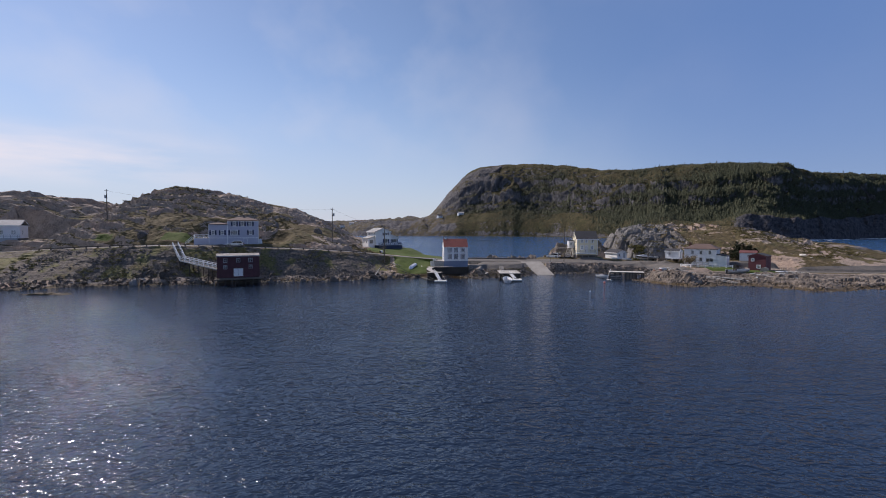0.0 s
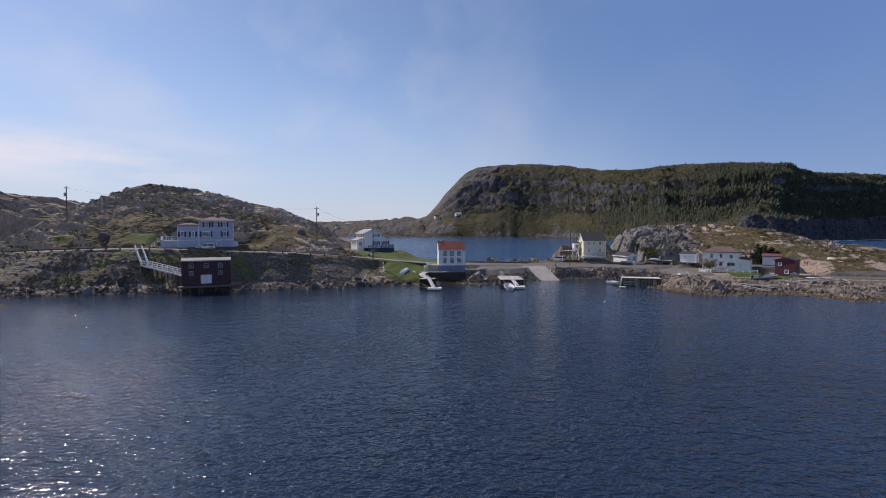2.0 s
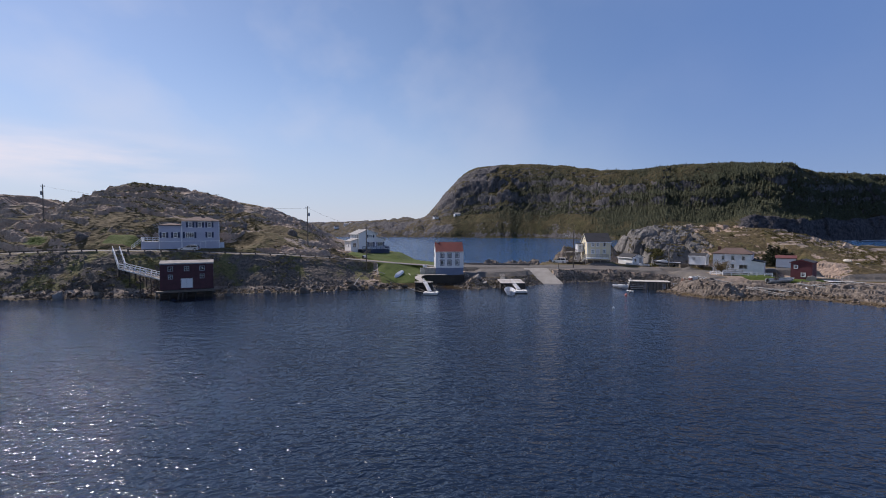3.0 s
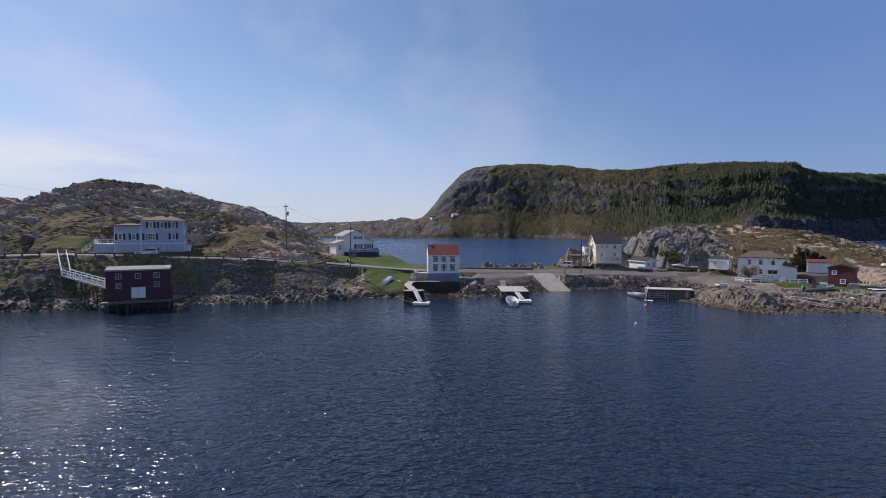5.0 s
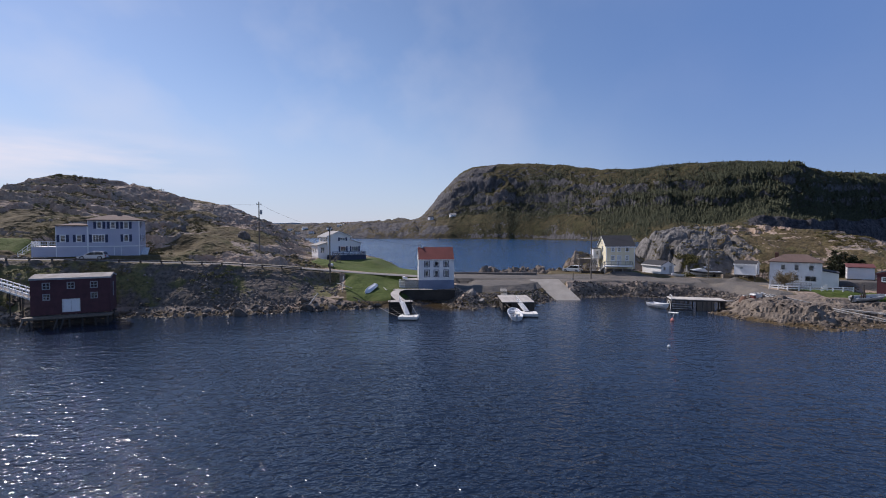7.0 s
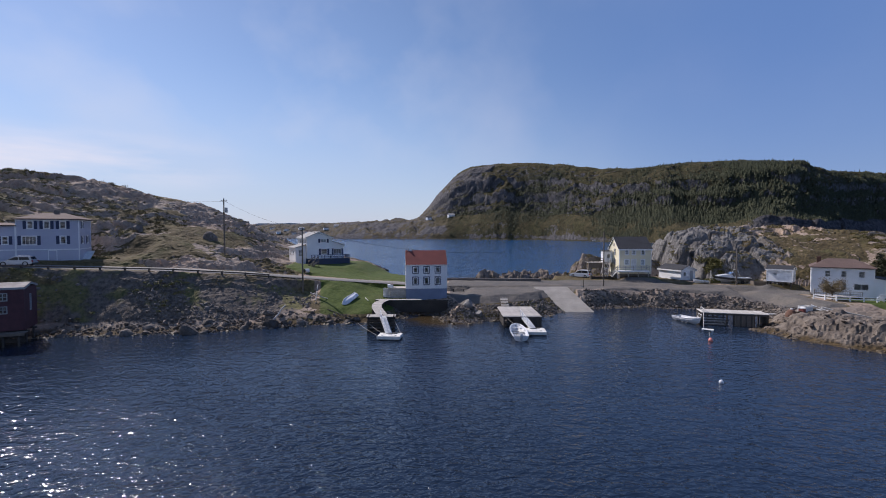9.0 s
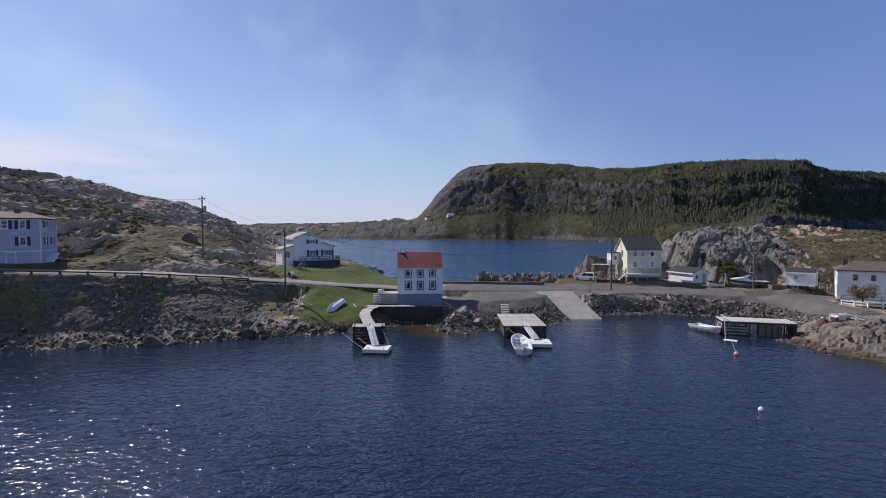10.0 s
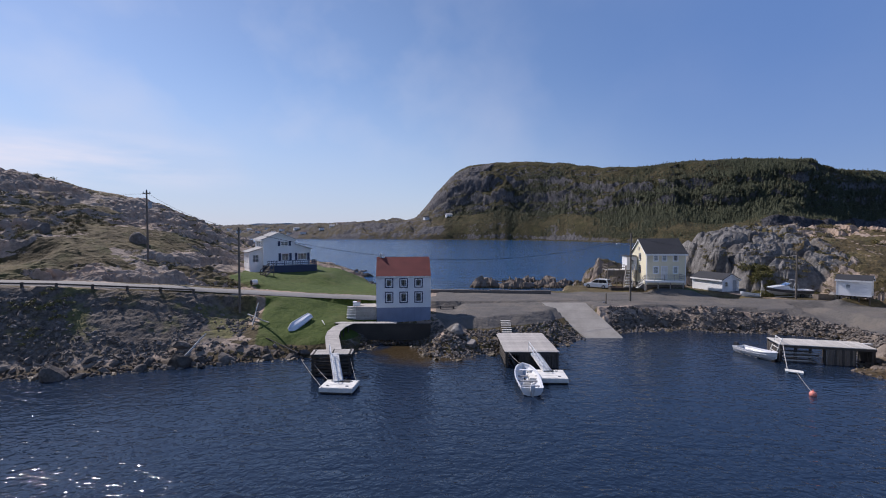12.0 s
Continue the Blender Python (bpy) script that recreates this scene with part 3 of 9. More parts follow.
    lawn = smooth((x + 16.0 + 0.25 * (y - 128)) / 2.5) * smooth((0.5 - x) / 2) * smooth((d - 1.8) / 0.8) * (y < yr) * (y > 119)
    lawn = np.maximum(lawn, smooth((x + 27) / 3) * smooth((2 - x) / 2) * (y > yr + 2.4) * smooth((d - 1.0) / 2) * smooth((y - 136 - 0.5 * np.clip(-x - 15, 0, 20)) / 4) * smooth((176 - y) / 6))
    lawn = np.maximum(lawn, smooth((4.5 - np.abs(x + 74)) / 1.5) * smooth((3 - np.abs(y - 126.5)) / 2) * 0.9)
    lawn = np.maximum(lawn, smooth((6 - np.abs(x + 94)) / 5) * smooth((2.2 - np.abs(y - 126)) / 1.5) * 0.6)
    lawn = np.maximum(lawn, smooth((8.5 - np.abs(x - 74.5)) / 2) * smooth((5 - np.abs(y - 123.5 - 0.3 * (74 - x))) / 2) * 0.9)
    lawn = np.maximum(lawn, smooth((5 - np.abs(x - 45)) / 1.5) * smooth((2.2 - np.abs(y - 149.3)) / 1.0) * 0.55)
    calm = np.maximum.reduce([pad, gravel, lawn])
    level = np.zeros(np.shape(x))
    for px, py, hw, hd, h, *edge in PLOTS:
        rim = edge[0] if edge else 2.2
        w = smooth((hw + rim - np.abs(x - px)) / rim) * smooth((hd + rim - np.abs(y - py)) / rim) * smooth((y - yr - 2) / 3 if edge else 1.0)
        z = z * (1 - w) + h * w * smooth((d + 0.6) / 1.4) + z * w * (1 - smooth((d + 0.6) / 1.4))
        level = np.maximum(level, w)
    rough = (1 - np.maximum(calm, level)) * smooth((d + 1.0) / 2.5)
    up = np.clip((z - 2.0) / 8, 0, 1)
    hilly = np.where(y > yr + 3, 1.0, np.where(x < -14, 0.26, 0.6)) * np.interp(x, [50, 56, 76, 84], [1.0, 0.5, 0.55, 0.75])
    # rock: ledges with flat treads, broken by joints
    t1, c1, _ = plates(0.8 * x + 0.35 * y + 2.5 * fbm(x, y, 6, 3, 2), 1.9 * y + 2.0 * fbm(x, y, 5, 2, 4), 9.5, 0)
    t2, c2, _ = plates(0.75 * x - 0.3 * y + 1.6 * fbm(x, y, 3, 2, 3), 2.2 * y + 0.8 * fbm(x, y, 4, 2, 5), 3.8, 3)
    t3, c3, _ = plates(x + 0.5 * fbm(x, y, 2, 2, 1), y * 1.4, 1.25, 5)
    dome = smooth((x - 55) / 3) * smooth((79 - x) / 4) * smooth((y - 150) / 3)
    _, e1, k1 = plates(x + 0.6 * fbm(x, y, 4, 2, 2), y + 0.2 * x + 0.5 * fbm(x, y, 3, 2, 6), 7.4, 2)
    _, e2, k2 = plates(x + 0.4 * fbm(x, y, 2, 2, 3), y, 2.6, 6)
    step = 2.3 + 0.8 * fbm(x, y, 30, 2, 6)
    lev = (z + 5.0 * fbm(x, y, 17, 5, 1) + 1.2 * t1 + 0.12 * x) / step
    fr = lev - np.floor(lev)
    ledge = (np.floor(lev) + smooth((fr - 0.60) / 0.13) * 0.85 + 0.15 * fr) * step - lev * step
    small = (z + 2.2 * fbm(x, y, 6, 4, 4) + 0.9 * t2 + 0.08 * x) / 0.85
    fs_ = small - np.floor(small)
    shelf = (np.floor(small) + smooth((fs_ - 0.62) / 0.16)) * 0.85 - small * 0.85
    amount = rough * hilly * np.clip(up * 1.6, 0, 1) * (1 - 0.75 * dome)
    bare = smooth((fbm(x, y, 22, 4, 2) + 0.34) / 0.3)
    z = z + amount * bare * (0.72 * ledge + 0.62 * shelf)
    z = z + rough * hilly * (0.2 + up) * (0.35 + 0.65 * bare) * (0.45 * t1 - 0.30 * (1 - np.clip(c1 * 2.2, 0, 1)) + 0.34 * t2 - 0.18 * (1 - np.clip(c2 * 2, 0, 1)))
    z = z + rough * (0.10 * t3 - 0.06 * (1 - np.clip(c3 * 2, 0, 1))) + amount * 0.35 * fbm(x, y, 3.0, 3, 5)
    z = z + craggy * (0.9 * t2 - 0.6 * (1 - c2) + 0.45 * t3 + 0.7 * fbm(x, y, 3.0, 4, 2)) + dome * rough * (2.2 * (0.24 - k1 * k1) - 1.6 * (1 - e1) + 0.9 * t1 + 0.35 * t2 - 0.30 * (1 - c2) + 0.25 * (0.4 - k2 * k2) - 0.25 * (1 - e2) + 0.12 * t3 + 0.75 * fbm(x, y, 3.2, 4, 3))
    # the point: low brown strata with broken edges
    point = smooth((121 - y) / 3) * smooth((x - 45) / 2) * (1 - level)
    lp = (z + 0.5 * fbm(x, y, 7, 4, 2) + 0.05 * x + 0.02 * y) / 0.62
    fp = lp - np.floor(lp)
    z = z + point * smooth(d / 1.5) * ((np.floor(lp) + smooth((fp - 0.6) / 0.2)) * 0.62 - lp * 0.62 + np.where(x < 56, 0.4, 0.25) * t2 - 0.2 * (1 - c2) + 0.16 * t3 - 0.10 * (1 - c3) + 0.55 * fbm(x, y, 2.6, 4, 3))
    z = z + rough * 0.5 * fbm(x, y, 14, 5, 5) * np.where(y > yr + 3, 1.3, 0.5)
    z = z + (1 - rough) * 0.05 * fbm(x, y, 4, 3, 6)
    z = np.where(road * (x < 40) > 0.97, zr, z)
    z = np.where(d < 0, np.minimum(z, 0) + d * 0.35, np.where(d < 1.5, z * (0.3 + 0.7 * d / 1.5), z) * (1 - point * (1 - smooth((d + 0.6) / 5.5))))
    # the boat slip is let into the bank
    ts = (y - 131.4) / 9.0
    slip = (ts > -0.3) & (ts < 1.05) & (x > 24.5 - 3.5 * ts - 0.2) & (x < 29.2 - 2.0 * ts + 0.2)
    z = np.where(slip, np.minimum(z, 3.05 * ts - 0.25), z)
    # skerries in the bay behind
    isles = np.full(np.shape(x), -9.0)
    for mx, my, r1, r2, h in ((17.5, 187, 4.2, 2.6, 2.7), (24.5, 185.5, 5.5, 2.4, 2.2), (30.5, 200, 4, 1.8, 1.6), (34, 187.5, 4.5, 3, 2.6), (22, 198, 3.5, 1.4, 1.1), (39, 195, 3, 2, 1.8), (-24, 213, 6, 3.4, 2.4), (-17.5, 216, 4, 2, 1.4), (-29, 209, 5, 4, 3.0), (-80, 90.8, 5.5, 1.3, 0.35), (-7, 186.5, 2.2, 1.2, 1.2), (-3, 187, 2.4, 1.3, 1.3)):
        e = ((x - mx) / r1) ** 2 + ((y - my) / r2) ** 2
        isles = np.maximum(isles, np.where(e < 1.6, h * np.clip(1 - e, -0.6, 1), -9.0))
    z = np.maximum(z, np.where(isles > -2, 0.75 * isles + np.where(y < 150, 0.25, 1.0) * (1.5 * t2 - 0.7 * (1 - c2) + 0.9 * t3 - 0.3 * (1 - c3)), -9.0))
    tread = 1 - smooth((fr - 0.42) / 0.12) * smooth((1.05 - fr) / 0.12)
    heath = np.clip(0.20 + 0.42 * tread + 0.30 * (1 - bare) + 0.75 * fbm(x, y, 8, 4, 3) + 0.4 * fbm(x, y, 24, 2, 5) + np.where(x < -8, 0.36 - 0.42 * s, 0.22), 0, 1) * np.where((x > 55) & (x < 80) & (y > 148), np.interp(x, [64, 72], [0.2, 0.75]), 1.0)
    heath = heath * np.where((y < yr - 3) & (x < -18), np.clip(1.25 - 0.0 * x, 0, 1) * smooth((q - 0.25) / 0.25), 1.0)
    heath = np.where((x > 82) & (y > toe), np.clip(heath - 0.16, 0, 1), heath)
    heath = np.where((x > 28) & (x < 58) & (y > 120) & (y < 141), 0.05, heath) * np.where((x > 28) & (x < 57) & (y > 158), 0.72, 1.0)
    heath = np.where((y < 122) & (x > 44), heath * 0.2, heath) * np.where(isles > -2, 0.05, 1.0)
    soil = np.where((y < yr - 2.5) & (x < -14), smooth((q - 0.18) / 0.2) * smooth((-15 - x) / 3), 0.0)
    crag = np.clip(dome + 0.6 * craggy * (x > 30) * (y > 150), 0, 1)
    soil = soil * (1 - road) * np.clip(1 - 2 * lawn, 0, 1)
    shore = np.maximum(smooth((122.5 - y) / 3) * smooth((x - 44) / 2), smooth((3.0 - d) / 2.0) * (x < 60) * (y < 150))
    shore = np.where(isles > -2, 0.85, shore)
    return z, np.clip(heath, 0, 1), np.clip(lawn, 0, 1), np.clip(gravel, 0, 1), np.clip(soil, 0, 1), crag, shore


def ground_z(x, y):
    return float(relief(x, y)[0][0])


def sheet(name, xs, ys, fn, mat, floor_z=-2.0):
    """A height field on a grid of uneven spacing, with its masks as attributes."""
    gx, gy = np.meshgrid(xs, ys)
    px, py, z, masks = fn(gx.ravel(), gy.ravel())
    nx, ny = len(xs), len(ys)
    idx = np.arange(nx * ny).reshape(ny, nx)
    quads = np.stack([idx[:-1, :-1], idx[:-1, 1:], idx[1:, 1:], idx[1:, :-1]], -1).reshape(-1, 4)
    quads = quads[(z[quads] > floor_z).any(1)]
    used = np.unique(quads)
    back_index = np.full(nx * ny, -1)
    back_index[used] = np.arange(len(used))
    quads = back_index[quads]
    me = bpy.data.meshes.new(name)
    me.vertices.add(len(used))
    me.vertices.foreach_set("co", np.stack([px[used], py[used], z[used]], -1).astype(np.float32).ravel())
    me.loops.add(quads.size)
    me.loops.foreach_set("vertex_index", quads.ravel().astype(np.int32))
    me.polygons.add(len(quads))
    me.polygons.foreach_set("loop_start", np.arange(0, quads.size, 4, dtype=np.int32))
    me.update(calc_edges=True)
    for key, v in masks.items():
        a = me.attributes.new(key, "FLOAT", "POINT")
        a.data.foreach_set("value", v[used].astype(np.float32))
    soft_ = [masks[k] for k in ("lawn", "gravel") if k in masks]
    if soft_:
        me.polygons.foreach_set("use_smooth", np.maximum.reduce(soft_)[used][quads].mean(1) > 0.3)
    me.materials.append(mat)
    return new(name, me)


def near_land(x, y):
    z, h, la, gr, so, cr, sh = relief(x, y)
    return x, y, z, {"heath": h, "lawn": la, "gravel": gr, "soil": so, "crag": cr, "shore": sh}


xs = np.concatenate([np.arange(-300, -110, 2.5), np.arange(-110, -62, 0.5), np.arange(-62, 82, 0.32), np.arange(82, 120, 0.42), np.arange(120, 301, 2.5)])
ys = np.concatenate([np.arange(78, 94, 1.2), np.arange(94, 150, 0.32), np.arange(150, 178, 0.36), np.arange(178, 204, 0.5), np.arange(204, 220, 1.2), np.arange(220, 285, 3.0)])
ground = tagged(sheet("ground", xs, ys, near_land, land_mat, -1.2), "rocky shore and hills with heath, lawn and gravel", "ground", kind="structure")

# ---- the sea ----
wm = bpy.data.meshes.new("water")
wm.from_pydata([(-4500, -700, 0), (4500, -700, 0), (4500, 4600, 0), (-4500, 4600, 0)], [], [(0, 1, 2, 3)])
wm.materials.append(water_mat)
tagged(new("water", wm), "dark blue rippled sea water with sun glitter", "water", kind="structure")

# ---- the far shore and the mountain ----
# bearing (x for each metre ahead), distance of the waterline, distance of the crest, rise of the crest and of the foothill for each metre of distance
FAR = [(-1.3, 1200, 1600, 0.012, 0.008), (-0.75, 1200, 1600, 0.012, 0.007), (-0.45, 1180, 1500, 0.014, 0.008), (-0.26, 1060, 1350, 0.0165, 0.010), (-0.184, 1010, 1290, 0.020, 0.013), (-0.12, 980, 1230, 0.0225, 0.014),
       (-0.065, 960, 1180, 0.0245, 0.016), (-0.047, 955, 1150, 0.0265, 0.018), (-0.0294, 950, 1120, 0.041, 0.020), (-0.0057, 940, 1090, 0.0725, 0.024), (0.0181, 930, 1070, 0.0995, 0.028), (0.0419, 920, 1050, 0.1185, 0.031),
       (0.0657, 900, 1020, 0.130, 0.036), (0.125, 870, 980, 0.135, 0.042), (0.185, 830, 930, 0.1375, 0.042), (0.244, 780, 870, 0.1325, 0.038), (0.304, 700, 810, 0.1255, 0.034), (0.363, 640, 760, 0.1215, 0.030),
       (0.423, 590, 730, 0.126, 0.026), (0.470, 560, 710, 0.1325, 0.023), (0.518, 540, 690, 0.1355, 0.020), (0.589, 520, 670, 0.138, 0.018), (0.705, 520, 640, 0.1375, 0.018), (0.725, 530, 650, 0.123, 0.018), (0.756, 550, 670, 0.117, 0.018),
       (0.839, 600, 720, 0.1145, 0.018), (0.92, 640, 760, 0.113, 0.018), (1.3, 800, 950, 0.11, 0.018)]


def far_columns(u):
    """The table of the far shore, eased between its rows."""
    out = []
    for k in range(1, 5):
        wide = 0.02 if k < 3 else 0.004
        out.append(sum(np.interp(u + o * wide, column(FAR, 0), column(FAR, k)) for o in (-1.5, -0.75, 0, 0.75, 1.5)) / 5)
    return out


def far_land(u, v):
    """u: bearing; v: 0 at the waterline, 1 at the crest, further behind it."""
    near, crest, rise_top, rise_foot = far_columns(u)
    near = near * (1 + 0.012 * fbm(u * 900, 0 * v, 40, 3, 2))
    along = near - 12 + v * (crest - near + 12)
    x, y = u * along, along - 1.6
    top, foot = 12.6 + rise_top * crest, 12.6 + rise_foot * (near + 0.4 * (crest - near))
    mass = smooth((u + 0.02) / 0.06)
    w = np.clip(v + mass * 0.07 * fbm(u * 700, 60 * v, 90, 4, 5) * np.clip(4 * v * (1 - v), 0, 1), 0, 1)
    foot = foot * (1 + 0.30 * fbm(u * 800, 0 * v, 70, 4, 1))
    hill = np.interp(w, [0, 0.06, 0.09, 0.20, 0.38, 0.46, 0.60, 1], [-0.2, 0.0, 0.20, 0.62, 1.0, 0.98, 0.95, 0.95]) * foot
    steep = np.interp(w, [0, 0.44, 0.50, 0.57, 0.60, 0.66, 0.69, 0.78, 0.90, 1], [0, 0, 0.10, 0.24, 0.42, 0.52, 0.68, 0.80, 0.94, 1.0])
    bluff = smooth((u - 0.54) / 0.10)
    hill = hill * (1 - bluff) + bluff * foot * 1.25 * np.interp(w, [0, 0.06, 0.09, 0.20, 0.5, 1], [-0.2, 0, 0.25, 1.0, 1.15, 1.15])
    z = hill + np.maximum(top - hill, 0) * steep
    z = z * (1 - 0.10 * smooth((v - 1.05) / 0.4))
    big = np.clip(z / 40, 0.05, 1)
    # buttresses and gullies stand out of the face, ledges across it
    t1, c1, _ = plates(x + 0.25 * z, 0.8 * z + 0.2 * y + 6 * fbm(x, z, 30, 3, 4), 26, 1)
    t2, c2, _ = plates(x - 0.3 * z, 1.1 * z + 0.2 * y, 10, 4)
    t3, c3, _ = plates(x, 1.3 * z + 0.3 * y, 4.5, 2)
    inner = np.clip(1.25 - np.abs(v - 0.66) * 2.6, 0.0, 1) * mass
    inner = np.maximum(inner * 0.7, 0.9 * bluff * smooth((v - 0.06) / 0.03) * (v < 0.5))
    out = inner * np.maximum(big, 0.7 * bluff) * (8 * t1 - 2.2 * (1 - c1) + 4.2 * t2 - 1.3 * (1 - c2) + 1.8 * t3 - 0.5 * (1 - c3))
    y = y - out
    x = x - 0.4 * out
    z = z + big * inner * (3.0 * t1 + 1.5 * t2 + 4 * fbm(x, y, 45, 4, 3)) + (big * 1.6 + np.where(u < 0.1, 1.6, 0.8)) * fbm(x, y, 24, 5, 6)
    low = (1 - mass) * smooth((v - 0.05) / 0.1)
    z = z + low * (4.0 * fbm(x, y, 70, 3, 2) + 3.0 * t1 - 1.5 * (1 - c1) + 2.2 * t2 + 1.2 * t3 + 2.5 * fbm(x, y, 16, 4, 4))
    z = np.where(v < 0.06, np.interp(v, [0, 0.06], [-3, 0.4]), np.maximum(z, 0.4))
    patch = fbm(x, 1.6 * z + 0.4 * y, 34, 5, 3)
    heath = 1.0 - smooth((patch - 0.10) / 0.16) * np.interp(u, [-0.02, 0.02, 0.12, 0.3, 0.45, 0.6, 0.8], [0.9, 0.85, 0.55, 0.4, 0.35, 0.45, 0.5]) * np.where(w > 0.42, 1, 0.5)
    heath = heath - 0.55 * smooth((0.13 - u) / 0.08) * (w > 0.5) * (w < 0.92) * mass - 0.52 * (1 - mass) - 0.9 * bluff * (w < 0.21)
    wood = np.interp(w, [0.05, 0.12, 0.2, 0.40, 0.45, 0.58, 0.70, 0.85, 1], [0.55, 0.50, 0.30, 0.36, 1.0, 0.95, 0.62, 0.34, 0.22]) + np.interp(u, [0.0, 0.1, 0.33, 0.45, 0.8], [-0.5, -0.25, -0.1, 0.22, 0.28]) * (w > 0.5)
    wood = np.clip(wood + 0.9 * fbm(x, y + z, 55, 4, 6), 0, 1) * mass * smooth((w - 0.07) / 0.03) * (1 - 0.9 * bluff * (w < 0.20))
    return x, y, z, {"heath": np.clip(heath, 0, 1), "wood": wood, "moor": 1 - mass, "bluff_shade": bluff * smooth((0.26 - w) / 0.04)}


def far_material():
    """Grey cliffs streaked downwards, olive moor, and the trees' shade painted into the ground below them."""
    m = bpy.data.materials.new("distant moor and cliff")
    m.use_nodes = True
    n, l = m.node_tree.nodes, m.node_tree.links
    b = n["Principled BSDF"]
    b.inputs["Roughness"].default_value, b.inputs["Specular IOR Level"].default_value = 0.95, 0.15
    g = n.new("ShaderNodeNewGeometry")

    def tex(size, detail=5, squash=(1, 1, 1)):
        mp = n.new("ShaderNodeMapping")
        mp.inputs["Scale"].default_value = squash
        l.new(g.outputs["Position"], mp.inputs["Vector"])
        t = n.new("ShaderNodeTexNoise")
        t.inputs["Scale"].default_value, t.inputs["Detail"].default_value, t.inputs["Roughness"].default_value = size, detail, 0.62
        l.new(mp.outputs["Vector"], t.inputs["Vector"])
        return t.outputs["Fac"]

    def span(v, a, c, d=0.0, e=1.0):
        r = n.new("ShaderNodeMapRange")
        for k, x in zip(("From Min", "From Max", "To Min", "To Max"), (a, c, d, e)):
            r.inputs[k].default_value = x
        l.new(v, r.inputs["Value"])
        return r.outputs["Result"]

    def mix(f, a, c):
        x = n.new("ShaderNodeMix")
        x.data_type = "RGBA"
        l.new(f, x.inputs["Factor"])
        for k, v in (("A", a), ("B", c)):
            if isinstance(v, tuple):
                x.inputs[k].default_value = (*v, 1)
            else:
                l.new(v, x.inputs[k])
        return x.outputs["Result"]

    def op(kind, a, c):
        x = n.new("ShaderNodeMath")
        x.operation = kind
        for i, v in enumerate((a, c)):
            if isinstance(v, (int, float)):
                x.inputs[i].default_value = v
            else:
                l.new(v, x.inputs[i])
        return x.outputs[0]

    def mask(key):
        a = n.new("ShaderNodeAttribute")
        a.attribute_name = key
        return a.outputs["Fac"]

    rock = mix(span(tex(0.22, 6, (1, 1, 0.35)), 0.34, 0.62), (0.055, 0.053, 0.058), (0.160, 0.152, 0.153))
    rock = mix(span(tex(0.05, 4), 0.42, 0.62, 0, 0.5), rock, (0.100, 0.094, 0.097))
    rock = mix(span(tex(0.9, 4, (1, 1, 0.4)), 0.48, 0.34, 0, 0.8), rock, (0.035, 0.034, 0.038))
    # shadow on the bluff face painted in: its rock mixed to a darker grey
    rock = mix(mask("bluff_shade"), rock, mix(span(tex(0.3, 5), 0.40, 0.65), (0.034, 0.034, 0.040), (0.105, 0.100, 0.105)))
    moor = mix(span(tex(0.12, 6), 0.36, 0.64), (0.042, 0.037, 0.018), (0.100, 0.081, 0.042))
    moor = mix(span(tex(0.035, 4), 0.48, 0.62, 0, 0.6), moor, (0.058, 0.057, 0.023))
    moor = mix(span(tex(0.55, 5), 0.53, 0.36, 0, 0.85), moor, (0.022, 0.024, 0.011))
    moor = mix(op("MULTIPLY", mask("moor"), span(tex(0.06, 5), 0.40, 0.60, 0.25, 0.85)), moor, (0.120, 0.096, 0.062))
    sep = n.new("ShaderNodeSeparateXYZ")
    l.new(g.outputs["Normal"], sep.inputs["Vector"])
    lie = op("ADD", sep.outputs["Z"], op("MULTIPLY", op("SUBTRACT", tex(0.16, 5), 0.5), 0.7))
    cover = op("ADD", op("MULTIPLY", span(lie, 0.22, 0.52), mask("heath")), op("MULTIPLY", op("SUBTRACT", tex(0.14, 7), 0.5), 1.1))
    col = mix(span(cover, 0.36, 0.52), rock, moor)
    # the forest mask darkens the ground colour as shade under the trees
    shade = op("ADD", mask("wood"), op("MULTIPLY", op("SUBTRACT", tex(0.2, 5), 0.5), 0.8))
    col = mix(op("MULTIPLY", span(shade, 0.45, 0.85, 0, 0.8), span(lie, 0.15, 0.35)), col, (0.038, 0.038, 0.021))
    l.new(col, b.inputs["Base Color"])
    bp = n.new("ShaderNodeBump")
    bp.inputs["Strength"].default_value, bp.inputs["Distance"].default_value = 1.0, 2.2
    l.new(op("ADD", tex(0.25, 5), op("MULTIPLY", tex(0.9, 4), 0.4)), bp.inputs["Height"])
    l.new(bp.outputs["Normal"], b.inputs["Normal"])
    return m


far_mat = far_material()
us = np.concatenate([np.arange(-1.3, -0.6, 0.02), np.arange(-0.6, 0.95, 0.0024), np.arange(0.95, 1.3, 0.02)])
vs = np.concatenate([np.arange(0, 1.04, 0.0095), np.arange(1.04, 1.6, 0.05)])
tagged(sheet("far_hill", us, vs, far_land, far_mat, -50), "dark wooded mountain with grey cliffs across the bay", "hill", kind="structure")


def far_height(u, v):
    x, y, z, _ = far_land(np.asarray(u), np.asarray(v))
    return x, y, z


